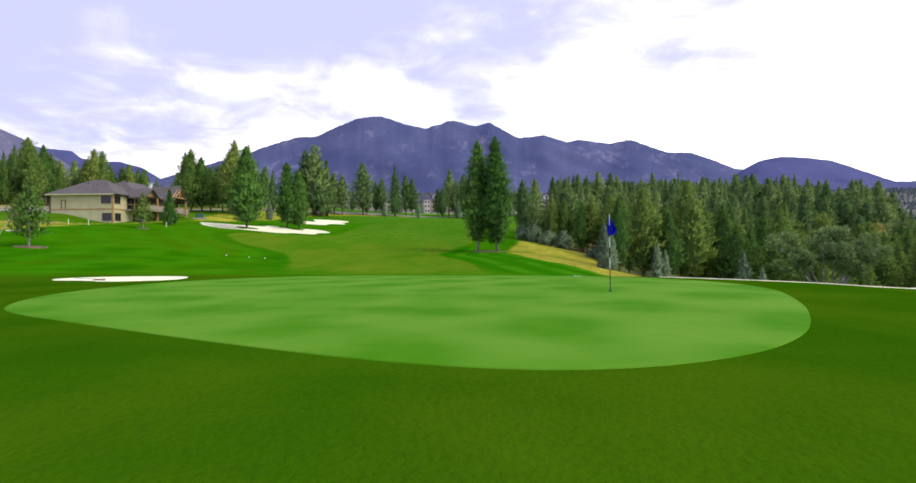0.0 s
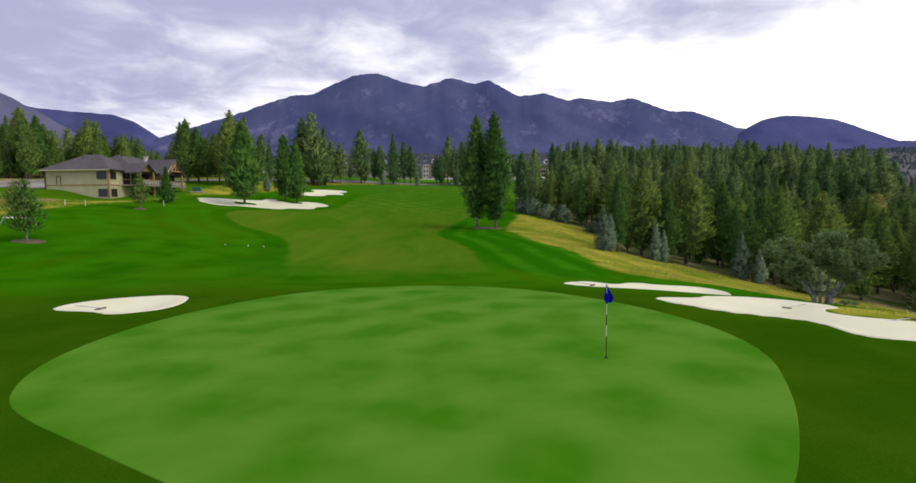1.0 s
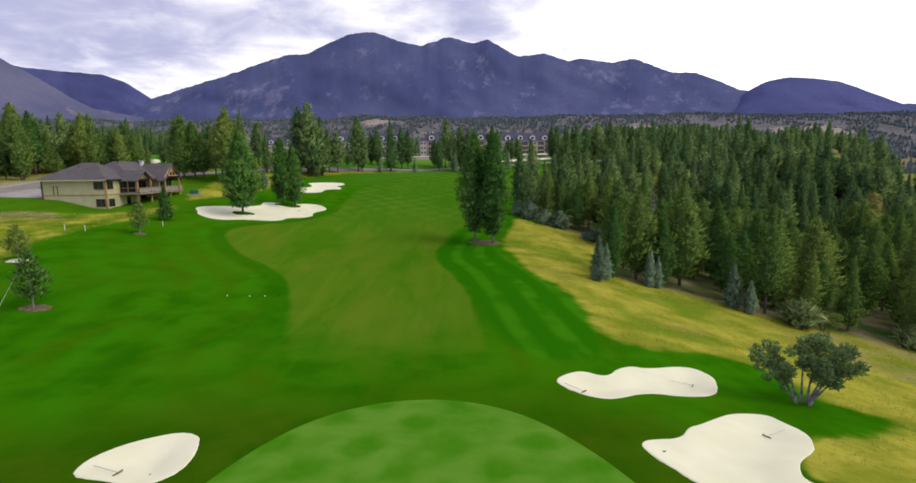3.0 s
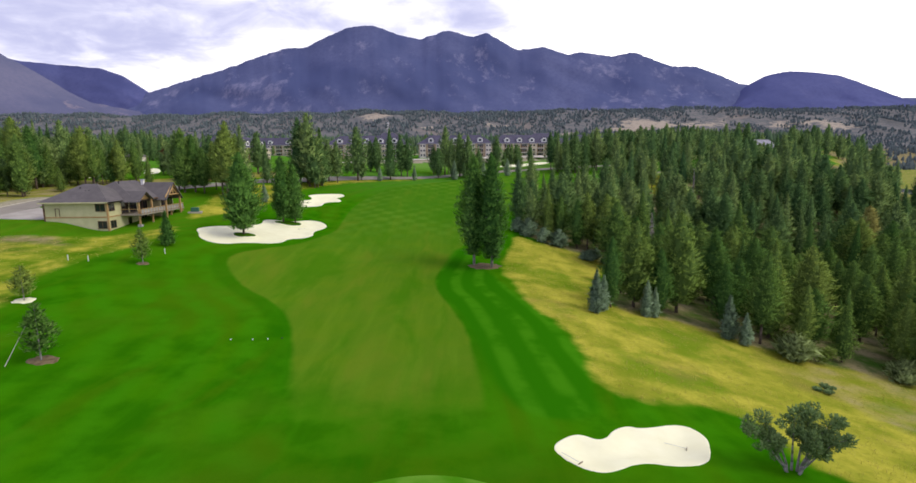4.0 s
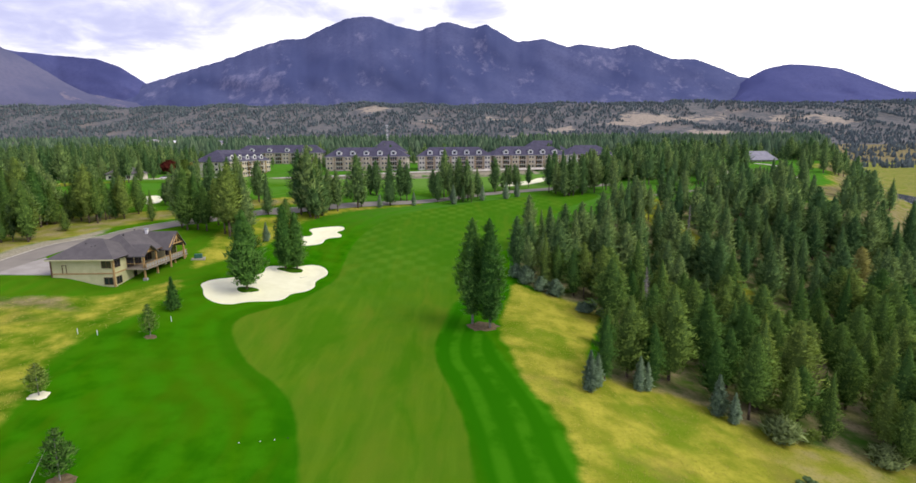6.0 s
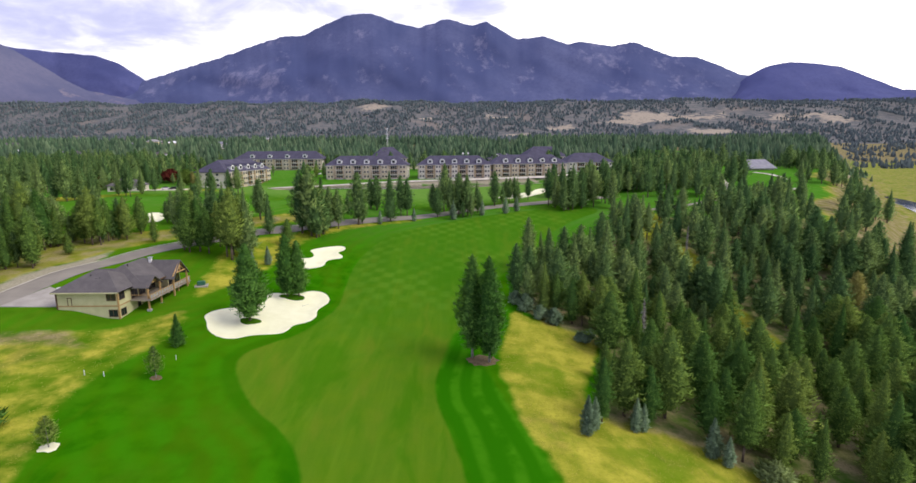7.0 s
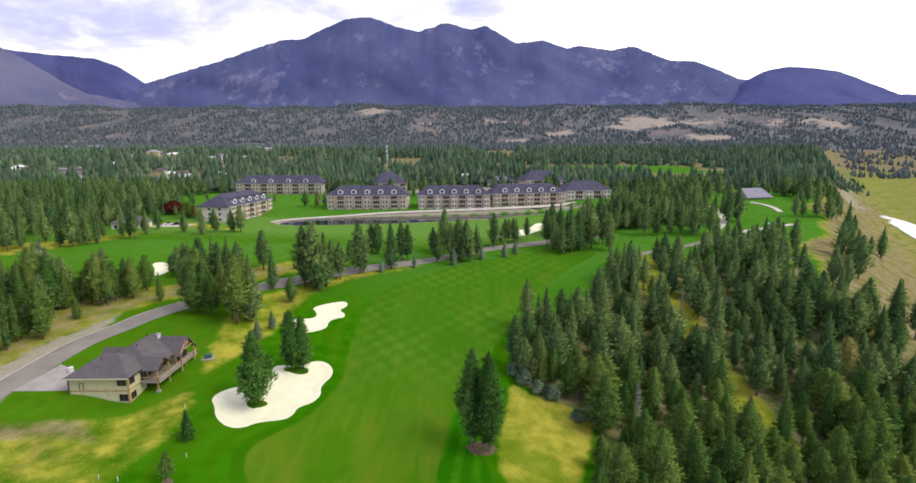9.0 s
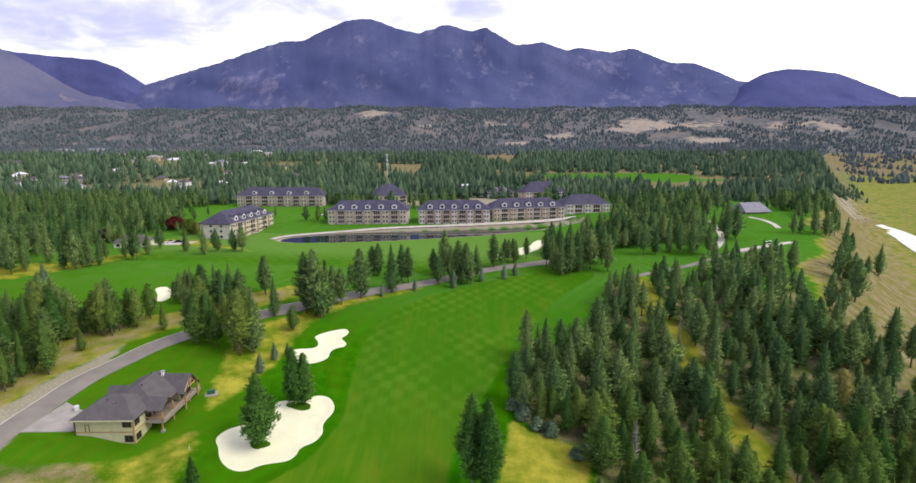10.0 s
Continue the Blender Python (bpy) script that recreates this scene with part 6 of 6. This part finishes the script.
def small_house(x, y, turn, long, deep, tall, wall, roof, label):
    h = thing("small_house", label, "house", (x, y, float(land(x, y)) - 0.3), turn)
    part("wall", boxes((-long / 2, long / 2, -deep / 2, deep / 2, -1, tall)), wall, h)
    part("roof", hip_roof(-long / 2, long / 2, -deep / 2, deep / 2, tall, tall + deep * 0.32, 0.6, "x"), roof, h)
    n = max(2, int(long / 4))
    for k in range(n):
        u = -long / 2 + long * (k + 0.5) / n
        for z in ((1.0, 4.0) if tall > 5 else (1.0,)):
            part("window", boxes((u - 0.8, u + 0.8, -deep / 2 - 0.06, -deep / 2 + 0.02, z, z + 1.4)), M_GLASS, h)
    return h


def white_block():
    h = thing("white_building", "white three storey shell under construction", "building", (13, 503, 25.5))
    part("wall", boxes((-7.5, 7.5, 0, 10, -1, 9.5)), M_WHITE, h)
    part("roof", hip_roof(-7.5, 7.5, 0, 10, 9.5, 11, 0.8, "x"), M_WHITE, h)
    for k in range(3):
        for z in (2.0, 5.6):
            part("window", boxes((-5.5 + 4.2 * k, -3.5 + 4.2 * k, -0.06, 0.02, z, z + 1.8)), M_GLASS, h)


white_block()


def clubhouse():
    h = thing("clubhouse", "low clubhouse with a broad grey hipped roof", "building", (206.5, 357, 21.6), 12)
    part("wall", boxes((0, 19, 0, 16, -2, 4.2)), M_STUCCO, h)
    part("roof", hip_roof(0, 19, 0, 16, 4.2, 10.2, 1.4, "x", 2.5), M_METAL_ROOF, h, "grey metal roof")
    for k in range(5):
        part("window", boxes((1.2 + 3.5 * k, 3.8 + 3.5 * k, -0.08, 0.02, 0.6, 3.2)), M_GLASS, h)
    t = part("terrace", boxes((-2, 24, -5, 0, -2, 0.2)), M_CONCRETE, h)
    for k in range(11):
        part("railing_post", boxes((-1.9 + 2.55 * k, -1.75 + 2.55 * k, -4.95, -4.8, 0.2, 1.2)), M_WHITE, t)
    part("rail", boxes((-2, 30, -4.95, -4.85, 1.15, 1.25)), M_WHITE, t)


clubhouse()


def mast():
    h = thing("radio_mast", "tall white lattice radio mast behind the buildings", "mast", (-79, 629, 32))
    b = bmesh.new()
    for k in range(3):
        a = 2 * math.pi * k / 3
        rod(b, (0.8 * math.cos(a), 0.8 * math.sin(a), 0), (0.35 * math.cos(a), 0.35 * math.sin(a), 33), 0.14, 0.12, 5)
        for j in range(16):
            a2 = 2 * math.pi * (k + 1) / 3
            z = 2 * j
            rod(b, (0.75 * math.cos(a), 0.75 * math.sin(a), z), (0.7 * math.cos(a2), 0.7 * math.sin(a2), z + 2), 0.06, 0.06, 4)
    part("lattice", b, M_WHITE, h)
    for z in (20, 25, 31):
        part("antenna", boxes((-1.3, 1.3, -0.5, 0.5, z, z + 1.4)), M_WHITE, h)


mast()
for _x, _y, _t, _a, _b, _h in TOWN:
    small_house(_x, _y, _t, _a, _b, _h, _r.choice((M_STUCCO, M_STUCCO_B, M_CREAM, M_WHITE)), _r.choice((M_SHINGLE, M_STONE, M_METAL_ROOF, M_SHINGLE, M_WHITE)), "distant pale town building among trees")
for _x, _y, _l in ((-168, 268, 16), (-205, 285, 18), (-250, 300, 18), (-128, 440, 14)):
    small_house(_x, _y, 15, _l, 10, 3.4, M_STUCCO, M_SHINGLE, "low house half hidden by trees")


# ---------------------------------------------------------------- small things on the course


def flagstick():
    f = thing("flagstick", "black and white striped flagstick with limp blue flag", "flag", (4.2, 14.3, height(4.2, 14.3) + 0.03))
    for k in range(7):
        b = bmesh.new()
        z0, z1 = 2.13 * k / 7, 2.13 * (k + 1) / 7
        rod(b, (0, 0, z0 - (0.12 if k == 0 else 0)), (0, 0, z1), 0.0125, 0.0115, 10)
        part("pole", b, M_WHITE if k in (2, 4, 6) else M_BLACK, f, "white band" if k in (2, 4, 6) else "black band")
    b = bmesh.new()
    n, m = 9, 12
    grid = []
    for i in range(m):
        t = i / (m - 1)
        line = []
        for j in range(n):
            s = j / (n - 1)
            wide = 0.03 + 0.15 * min(1, t * 1.5) * (1 - 0.45 * max(0, t - 0.75) * 4)
            line.append(b.verts.new((-0.35 * wide + s * wide * 1.35, 0.055 * math.sin(s * 9 + t * 2) * min(1, t * 2 + 0.1), 2.12 - t * 0.56 - 0.10 * s * (1 - t))))
        grid.append(line)
    for i in range(m - 1):
        for j in range(n - 1):
            b.faces.new((grid[i][j], grid[i][j + 1], grid[i + 1][j + 1], grid[i + 1][j]))
    bmesh.ops.solidify(b, geom=b.faces[:], thickness=0.006)
    part("flag", b, M_BLUE, f, "limp deep blue cloth", True)
    b = bmesh.new()
    rod(b, (0, 0, -0.1), (0, 0, 0.004), 0.054, 0.054, 20)
    part("cup", b, M_BLACK, f)


flagstick()


def bush():
    """A many-stemmed low tree with open clumps of grey-green leaves."""
    rng = random.Random(4)
    x, y = 24.1, 33.6
    t = tagged(new("bushy_tree"), "low spreading tree with twisted bare stems", "tree")
    t.matrix_world = pose(x, y, height(x, y)) @ Matrix.Diagonal((0.88, 1.0, 0.95, 1))
    verts, faces, tips = [], [], []

    def clump(c, r):
        for _ in range(int(520 * r * r)):
            o = Vector((rng.gauss(0, 1), rng.gauss(0, 1), rng.gauss(0, 1))).normalized()
            f = rng.random() ** 0.35
            q = c + Vector((o.x * r, o.y * r, o.z * r * 0.72)) * f
            u = (o + Vector((rng.gauss(0, 0.6), rng.gauss(0, 0.6), rng.gauss(0.5, 0.5)))).normalized()
            v = u.orthogonal().normalized()
            v.rotate(Euler((0, 0, rng.uniform(0, 6))))
            w = rng.uniform(0.08, 0.17)
            i = len(verts)
            verts.extend([q - u * w * 0.6, q + v * w * 0.5, q + u * w * 1.4, q - v * w * 0.5])
            faces.append((i, i + 1, i + 2, i + 3))
            # paler on top and outside of each clump: light put into the leaf colour
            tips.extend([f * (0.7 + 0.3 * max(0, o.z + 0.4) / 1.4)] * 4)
    # stems that lean outwards in two groups, each with its own head of leaves
    for k, (a, reach, top) in enumerate(((3.1, 3.3, 3.6), (2.75, 2.6, 4.1), (3.5, 2.5, 3.0), (1.4, 0.5, 4.3), (0.5, 1.5, 4.4), (0.1, 2.6, 3.9), (-0.4, 3.2, 3.1), (0.25, 3.9, 3.4), (-1.2, 1.0, 3.3))):
        b = bmesh.new()
        side = Vector((math.cos(a), math.sin(a) * 0.6, 0))
        p, r = Vector((0.45 * math.cos(a), 0.3 * math.sin(a), -0.3)), 0.11
        wob = Vector((rng.uniform(-0.45, 0.45), rng.uniform(-0.45, 0.45), 0))
        for n in range(1, 8):
            f = n / 7
            q = side * (0.45 + reach * f ** 1.15) + wob * math.sin(f * 3.1) + Vector((0, 0, top * f ** 0.85 - 0.18 * math.sin(f * 6.3)))
            rod(b, p, q, r, r * 0.82, 7)
            p, r = q, r * 0.82
            if n >= 4:
                clump(p + Vector((rng.gauss(0, 0.25), rng.gauss(0, 0.25), 0.1)), rng.uniform(0.45, 0.72))
                clump(p + Vector((rng.gauss(0, 0.55), rng.gauss(0, 0.55), rng.uniform(-0.8, 0.3))), rng.uniform(0.32, 0.55))
        part("stem", b, M_BARK_G, t, "", True)
    me = bpy.data.meshes.new("crown")
    me.from_pydata([tuple(v) for v in verts], [], faces)
    me.materials.append(M_LEAF)
    me.attributes.new("tip", "FLOAT", "POINT").data.foreach_set("value", np.array(tips, np.float32))
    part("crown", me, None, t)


bush()


def rake(x, y, turn):
    r = thing("bunker_rake", "grey bunker rake lying on the sand", "rake", (x, y, height(x, y) + 0.09), turn, "bunker rakes")
    b = bmesh.new()
    rod(b, (0, 0, 0.03), (1.6, 0, 0.06), 0.018, 0.018, 6)
    part("handle", b, M_STEEL, r)
    d = [(-0.03, 0.0, -0.26, 0.26, 0.0, 0.04)] + [(-0.03, 0.0, -0.25 + 0.06 * k, -0.23 + 0.06 * k, -0.05, 0.0) for k in range(9)]
    part("head", boxes(*d), M_TRIM, r)


for _x, _y, _t in ((-15.9, 22.6, 160), (8.6, 32.6, 130), (17.8, 36.6, 150), (17.9, 27.6, 25), (19.3, 21.6, 200), (-36, 118, 40)):
    rake(_x, _y, _t)


def stake(x, y, tall=1.0, lean=0, label="white boundary stake in the grass"):
    s = tagged(new("stake", mesh_of("stake", boxes((-0.05, 0.05, -0.05, 0.05, -0.3, tall), bevel=0.015), M_WHITE)), label, "stake", "boundary stakes")
    s.matrix_world = pose(x, y, height(x, y), 0, lean, 0)


for _x, _y in ((-60.5, 79.5), (-57.0, 79.0), (-52.5, 94.0), (-70, 68), (-57, 101.5), (-49, 86)):
    stake(_x, _y, 0.9)


def yardage_marker(x, y, mat, label):
    m = thing("yardage_marker", label, "marker", (x, y, height(x, y)), 0, "yardage markers")
    b = bmesh.new()
    bmesh.ops.create_uvsphere(b, u_segments=12, v_segments=8, radius=0.075, matrix=Matrix.Translation((0, 0, 0.07)))
    part("ball", b, mat, m, "", True)
    b = bmesh.new()
    rod(b, (0, 0, -0.2), (0, 0, 0.08), 0.03, 0.03, 6)
    part("spike", b, M_STEEL, m)


for _x, _y in ((-24.9, 54.9), (-22.7, 55.5), (-21.2, 56.0)):
    yardage_marker(_x, _y, M_WHITE, "small white marker ball in the rough")
yardage_marker(-19.8, 56.6, M_BLACK, "small black marker ball in the rough")


def support_pole(x, y):
    p = thing("support_pole", "slanting pale pole that stays the sapling", "pole", (x, y, height(x, y)))
    b = bmesh.new()
    rod(b, (-1.0, -1.2, -0.2), (0.35, 0.2, 3.4), 0.035, 0.03, 8)
    part("pole", b, M_PATH, p)
    b = bmesh.new()
    rod(b, (0.35, 0.2, 3.2), (0.9, 0.9, 3.1), 0.012, 0.012, 5)
    part("tie", b, M_BLACK, p)


support_pole(-40.3, 46.2)


def ring_of(x, y, r, mat, label):
    a = np.linspace(0, 2 * np.pi, 18, endpoint=False)
    rs = np.random.RandomState(int(abs(x * 10)))
    rr = r * rs.uniform(0.8, 1.15, 18)
    drape("mulch", np.stack([x + rr * np.cos(a), y + 0.8 * rr * np.sin(a)], 1), mat, 0.06, label, "mulch", 0.4)


ring_of(-39.0, 46.6, 1.2, M_MULCH, "brown mulch round the sapling")
ring_of(-52.3, 61, 1.2, M_SAND, "pale mulch round the sapling")
ring_of(-49, 79.7, 0.9, M_MULCH, "brown mulch round the sapling")
ring_of(5.6, 95.6, 3.0, M_MULCH, "brown needle litter under the pines")


def green_box():
    h = thing("utility_box", "green enamel transformer box on a concrete pad", "utility box", (-62.3, 123.6, height(-62.3, 123.6)), 20)
    part("pad", boxes((-1.5, 1.5, -1.2, 1.2, -0.4, 0.15), bevel=0.02), M_CONCRETE, h)
    part("body", boxes((-0.9, 0.9, -0.55, 0.55, 0.15, 1.15), bevel=0.12), M_BOX, h)
    part("door", boxes((-0.8, -0.03, -0.60, -0.54, 0.25, 1.15), bevel=0.01), M_BOX, h)
    part("door", boxes((0.03, 0.8, -0.60, -0.54, 0.25, 1.15), bevel=0.01), M_BOX, h)


green_box()


def white_bin(x, y):
    h = thing("white_drum", "white drum at the end of the driveway", "drum", (x, y, height(x, y)))
    b = bmesh.new()
    rod(b, (0, 0, 0), (0, 0, 1.1), 0.5, 0.55, 16)
    part("body", b, M_WHITE, h)
    b = bmesh.new()
    rod(b, (0, 0, 1.1), (0, 0, 1.22), 0.6, 0.35, 16)
    part("lid", b, M_WHITE, h)


white_bin(-88.6, 112.6)


def cart(x, y, turn):
    h = thing("golf_cart", "small white golf cart on the asphalt path", "golf cart", (x, y, height(x, y) + 0.14), turn)
    part("body", boxes((-1.2, 1.2, -0.6, 0.6, 0.3, 0.75), bevel=0.1), M_WHITE, h)
    part("seat", boxes((-0.5, 0.1, -0.55, 0.55, 0.75, 0.95), (-0.6, -0.45, -0.55, 0.55, 0.9, 1.35), bevel=0.04), M_TRIM, h)
    part("roof", boxes((-1.0, 0.8, -0.65, 0.65, 1.85, 1.95), bevel=0.03), M_WHITE, h)
    for u in (-0.9, 0.75):
        for v in (-0.58, 0.58):
            part("post", boxes((u - 0.03, u + 0.03, v - 0.03, v + 0.03, 0.7, 1.86)), M_BLACK, h)
            b = bmesh.new()
            rod(b, (u, v - 0.1, 0.25), (u, v + 0.1, 0.25), 0.25, 0.25, 14)
            part("wheel", b, M_BLACK, h)


cart(99.0, 232.8, 26)
cart(172, 275.5, 30)
cart(175, 277.0, 60)


def deciduous(x, y, tall, wide, mat, label, seed):
    m = tree_meshes("round_tree", tall, wide, 0.15, seed, mat, M_BARK, 170, 16, "egg", 0.0, 0.01, 0.015, 0.6, 0.9)
    tree("leafy_tree", label, m, x, y)


for _k, (_x, _y, _h, _w, _m, _l) in enumerate(((-194, 262, 9, 6, M_LEAF_L, "rounded light green tree"), (-191, 284, 8, 4, M_LEAF_R, "dark red leafed tree"), (-229, 288, 7, 3.2, M_LEAF_R, "dark red leafed tree"), (-173, 318, 8, 6, M_LEAF_R, "rusty red leafed tree"),
                                             (-157, 305, 9, 5.5, M_LEAF_L, "rounded light green tree"), (-250, 262, 9, 4, M_LEAF_R, "rusty red leafed tree"), (-82, 372, 7, 3, M_LEAF_R, "bright red leafed tree"), (-78, 345, 5, 1.6, M_NEEDLE, "small green tree before the block"),
                                             (47.0, 67.6, 3.4, 2.4, M_LEAF, "low olive shrub at the wood's edge"), (60, 64.5, 3.0, 2.0, M_LEAF, "low olive shrub at the wood's edge"), (29.5, 110.2, 2.0, 1.8, M_NEEDLE_B, "low grey-green juniper shrub"), (33.5, 109.5, 1.8, 1.5, M_NEEDLE_B, "low grey-green juniper shrub"), (56, 55, 1.3, 1.2, M_LEAF, "small dull shrub in dry grass"),
                                             (114.5, 140.3, 13, 2.6, M_LEAF_Y, "yellowing larch in the wood"), (-92, 348, 9, 1.7, M_NEEDLE, "columnar conifer by the block"), (-152, 303, 8, 1.6, M_LEAF_Y, "slim golden tree by the block"), (-394, 458, 10, 5, M_LEAF_Y, "yellow leafed tree among dark conifers"), (-402, 452, 9, 5, M_LEAF_R, "rusty red leafed tree"), (-330, 500, 9, 5, M_LEAF_L, "rounded light green tree"))):
    deciduous(_x, _y, _h, _w, _m, _l, 60 + _k)


def tufts():
    """Long dry grass that stands in the unmown ground."""
    rs = np.random.RandomState(12)
    verts, faces = [], []
    for o, n in ((DRY[0], 5200), (DRY[1], 3200), (DRY[2], 900)):
        lo, hi = o.min(0), np.minimum(o.max(0), (64, 200))
        x, y = rs.uniform(lo[0], hi[0], n * 3), rs.uniform(lo[1], hi[1], n * 3)
        k = (inside_depth(o, x, y) > 0.3) & (hollow(x, y) < 0.01)
        for b in BUNKERS[:3]:
            k &= inside_depth(b, x, y) < -0.4
        x, y = x[k][:n], y[k][:n]
        z = land(x, y)
        for a, b, c in zip(x, y, z):
            for _ in range(6):
                t, h, w = rs.uniform(0, 6.28), rs.uniform(0.10, 0.28), rs.uniform(0.010, 0.022)
                ux, uy = math.cos(t), math.sin(t)
                ox, oy = rs.normal(0, 0.14, 2)
                i = len(verts)
                verts += [(a + ox - uy * w, b + oy + ux * w, c - 0.03), (a + ox + uy * w, b + oy - ux * w, c - 0.03), (a + ox + ux * h * 0.5, b + oy + uy * h * 0.5, c + h)]
                faces.append((i, i + 1, i + 2))
    me = bpy.data.meshes.new("dry_grass")
    me.from_pydata(verts, [], faces)
    me.materials.append(M_STRAW)
    tagged(new("dry_grass", me), "long yellow dry grass in the unmown ground", "grass", kind="stuff")


M_STRAW = plain("straw", (0.42, 0.40, 0.06), (0.62, 0.54, 0.12), 0.9, 0.3, 6, bump=0)
tufts()


def parked_car(x, y, turn, mat, label):
    h = thing("car", label, "car", (x, y, height(x, y) + 0.1), turn, "parked cars")
    part("body", boxes((-2.2, 2.2, -0.9, 0.9, 0.3, 0.9), bevel=0.14), mat, h)
    part("cabin", boxes((-1.3, 1.0, -0.8, 0.8, 0.9, 1.5), bevel=0.18), M_GLASS, h)
    for u in (-1.4, 1.4):
        for v in (-0.85, 0.85):
            b = bmesh.new()
            rod(b, (u, v - 0.11, 0.32), (u, v + 0.11, 0.32), 0.33, 0.33, 14)
            part("wheel", b, M_BLACK, h)


drape("pavement", [(-162, 270), (-144, 272), (-141, 281), (-158, 282)], M_PATH, 0.2, "pale car park beside the far fairway", "car park", 2.0)
parked_car(-150, 278, 10, M_BLACK, "dark car on the pale car park")
parked_car(-154, 277.5, 12, M_WHITE, "white car on the pale car park")
for _x, _y, _m, _l in ((-96, 372, M_WHITE, "white car behind the apartments"), (-92, 373, M_BLACK, "dark car behind the apartments"), (-88, 374, M_STEEL, "silver car behind the apartments")):
    parked_car(_x, _y, 80, _m, _l)


def fountain():
    rng = random.Random(3)
    h = thing("fountain", "white fountain spray in the pond", "fountain", (78, 350, WATER))
    b = bmesh.new()
    for _ in range(120):
        a, f = rng.uniform(0, 6.28), rng.random()
        r, z = 3.4 * f, 2.6 * (1 - f * f) * rng.uniform(0.4, 1)
        bmesh.ops.create_icosphere(b, subdivisions=1, radius=rng.uniform(0.08, 0.22), matrix=Matrix.Translation((r * math.cos(a), r * math.sin(a), z + 0.1)))
    part("spray", b, M_WHITE, h)
    part("nozzle", boxes((-0.2, 0.2, -0.2, 0.2, -0.5, 0.3), bevel=0.03), M_STEEL, h)


fountain()


def awning():
    h = thing("awning", "bright blue awning between two apartment blocks", "awning", (24.6, 350, float(land(24.6, 350))))
    part("sheet", gable_roof(-3, 3, -2, 2, 4.2, 5.2, 0.2, "x", 0.1), M_BLUE, h)
    for u in (-2.8, 2.8):
        for v in (-1.8, 1.8):
            part("post", boxes((u - 0.08, u + 0.08, v - 0.08, v + 0.08, -0.5, 4.2)), M_STEEL, h)


awning()


def low_shrub(x, y, wide, tall, mat, label, seed):
    """A rounded low shrub of small leaves on short stems."""
    rng = random.Random(seed)
    t = tagged(new("shrub"), label, "shrub")
    t.matrix_world = pose(x, y, height(x, y))
    b, verts, faces, tips = bmesh.new(), [], [], []
    for k in range(9):
        a = rng.uniform(0, 6.28)
        q = Vector((math.cos(a) * wide * 0.33, math.sin(a) * wide * 0.33, tall * rng.uniform(0.45, 0.8)))
        rod(b, (0, 0, -0.15), q, 0.03, 0.012, 5)
        for _ in range(170):
            o = Vector((rng.gauss(0, 1), rng.gauss(0, 1), rng.gauss(0, 1))).normalized() * rng.random() ** 0.4
            c = q + Vector((o.x * wide * 0.24, o.y * wide * 0.24, o.z * tall * 0.28))
            c.z = max(c.z, 0.05)
            u = Vector((rng.gauss(0, 1), rng.gauss(0, 1), rng.gauss(0.5, 0.7))).normalized()
            v, w, i = u.orthogonal().normalized(), rng.uniform(0.05, 0.13) * (0.6 + 0.25 * wide), len(verts)
            verts += [c - u * w, c + v * w * 0.6, c + u * w, c - v * w * 0.6]
            faces.append((i, i + 1, i + 2, i + 3))
            # upper leaves get a lighter colour, as light from above would give
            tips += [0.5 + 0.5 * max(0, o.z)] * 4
    part("stem", b, M_BARK, t)
    me = bpy.data.meshes.new("crown")
    me.from_pydata([tuple(v) for v in verts], [], faces)
    me.materials.append(mat)
    me.attributes.new("tip", "FLOAT", "POINT").data.foreach_set("value", np.array(tips, np.float32))
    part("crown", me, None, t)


low_shrub(43.8, 57.3, 2.2, 0.8, M_LEAF, "low spreading green shrub on bare dry slope", 91)
low_shrub(50.9, 68.6, 4.2, 2.6, M_LEAF_L, "rounded pale olive shrub at the wood's edge", 92)
low_shrub(61.0, 66.9, 2.4, 1.5, M_LEAF, "dark green shrub at the wood's edge", 93)
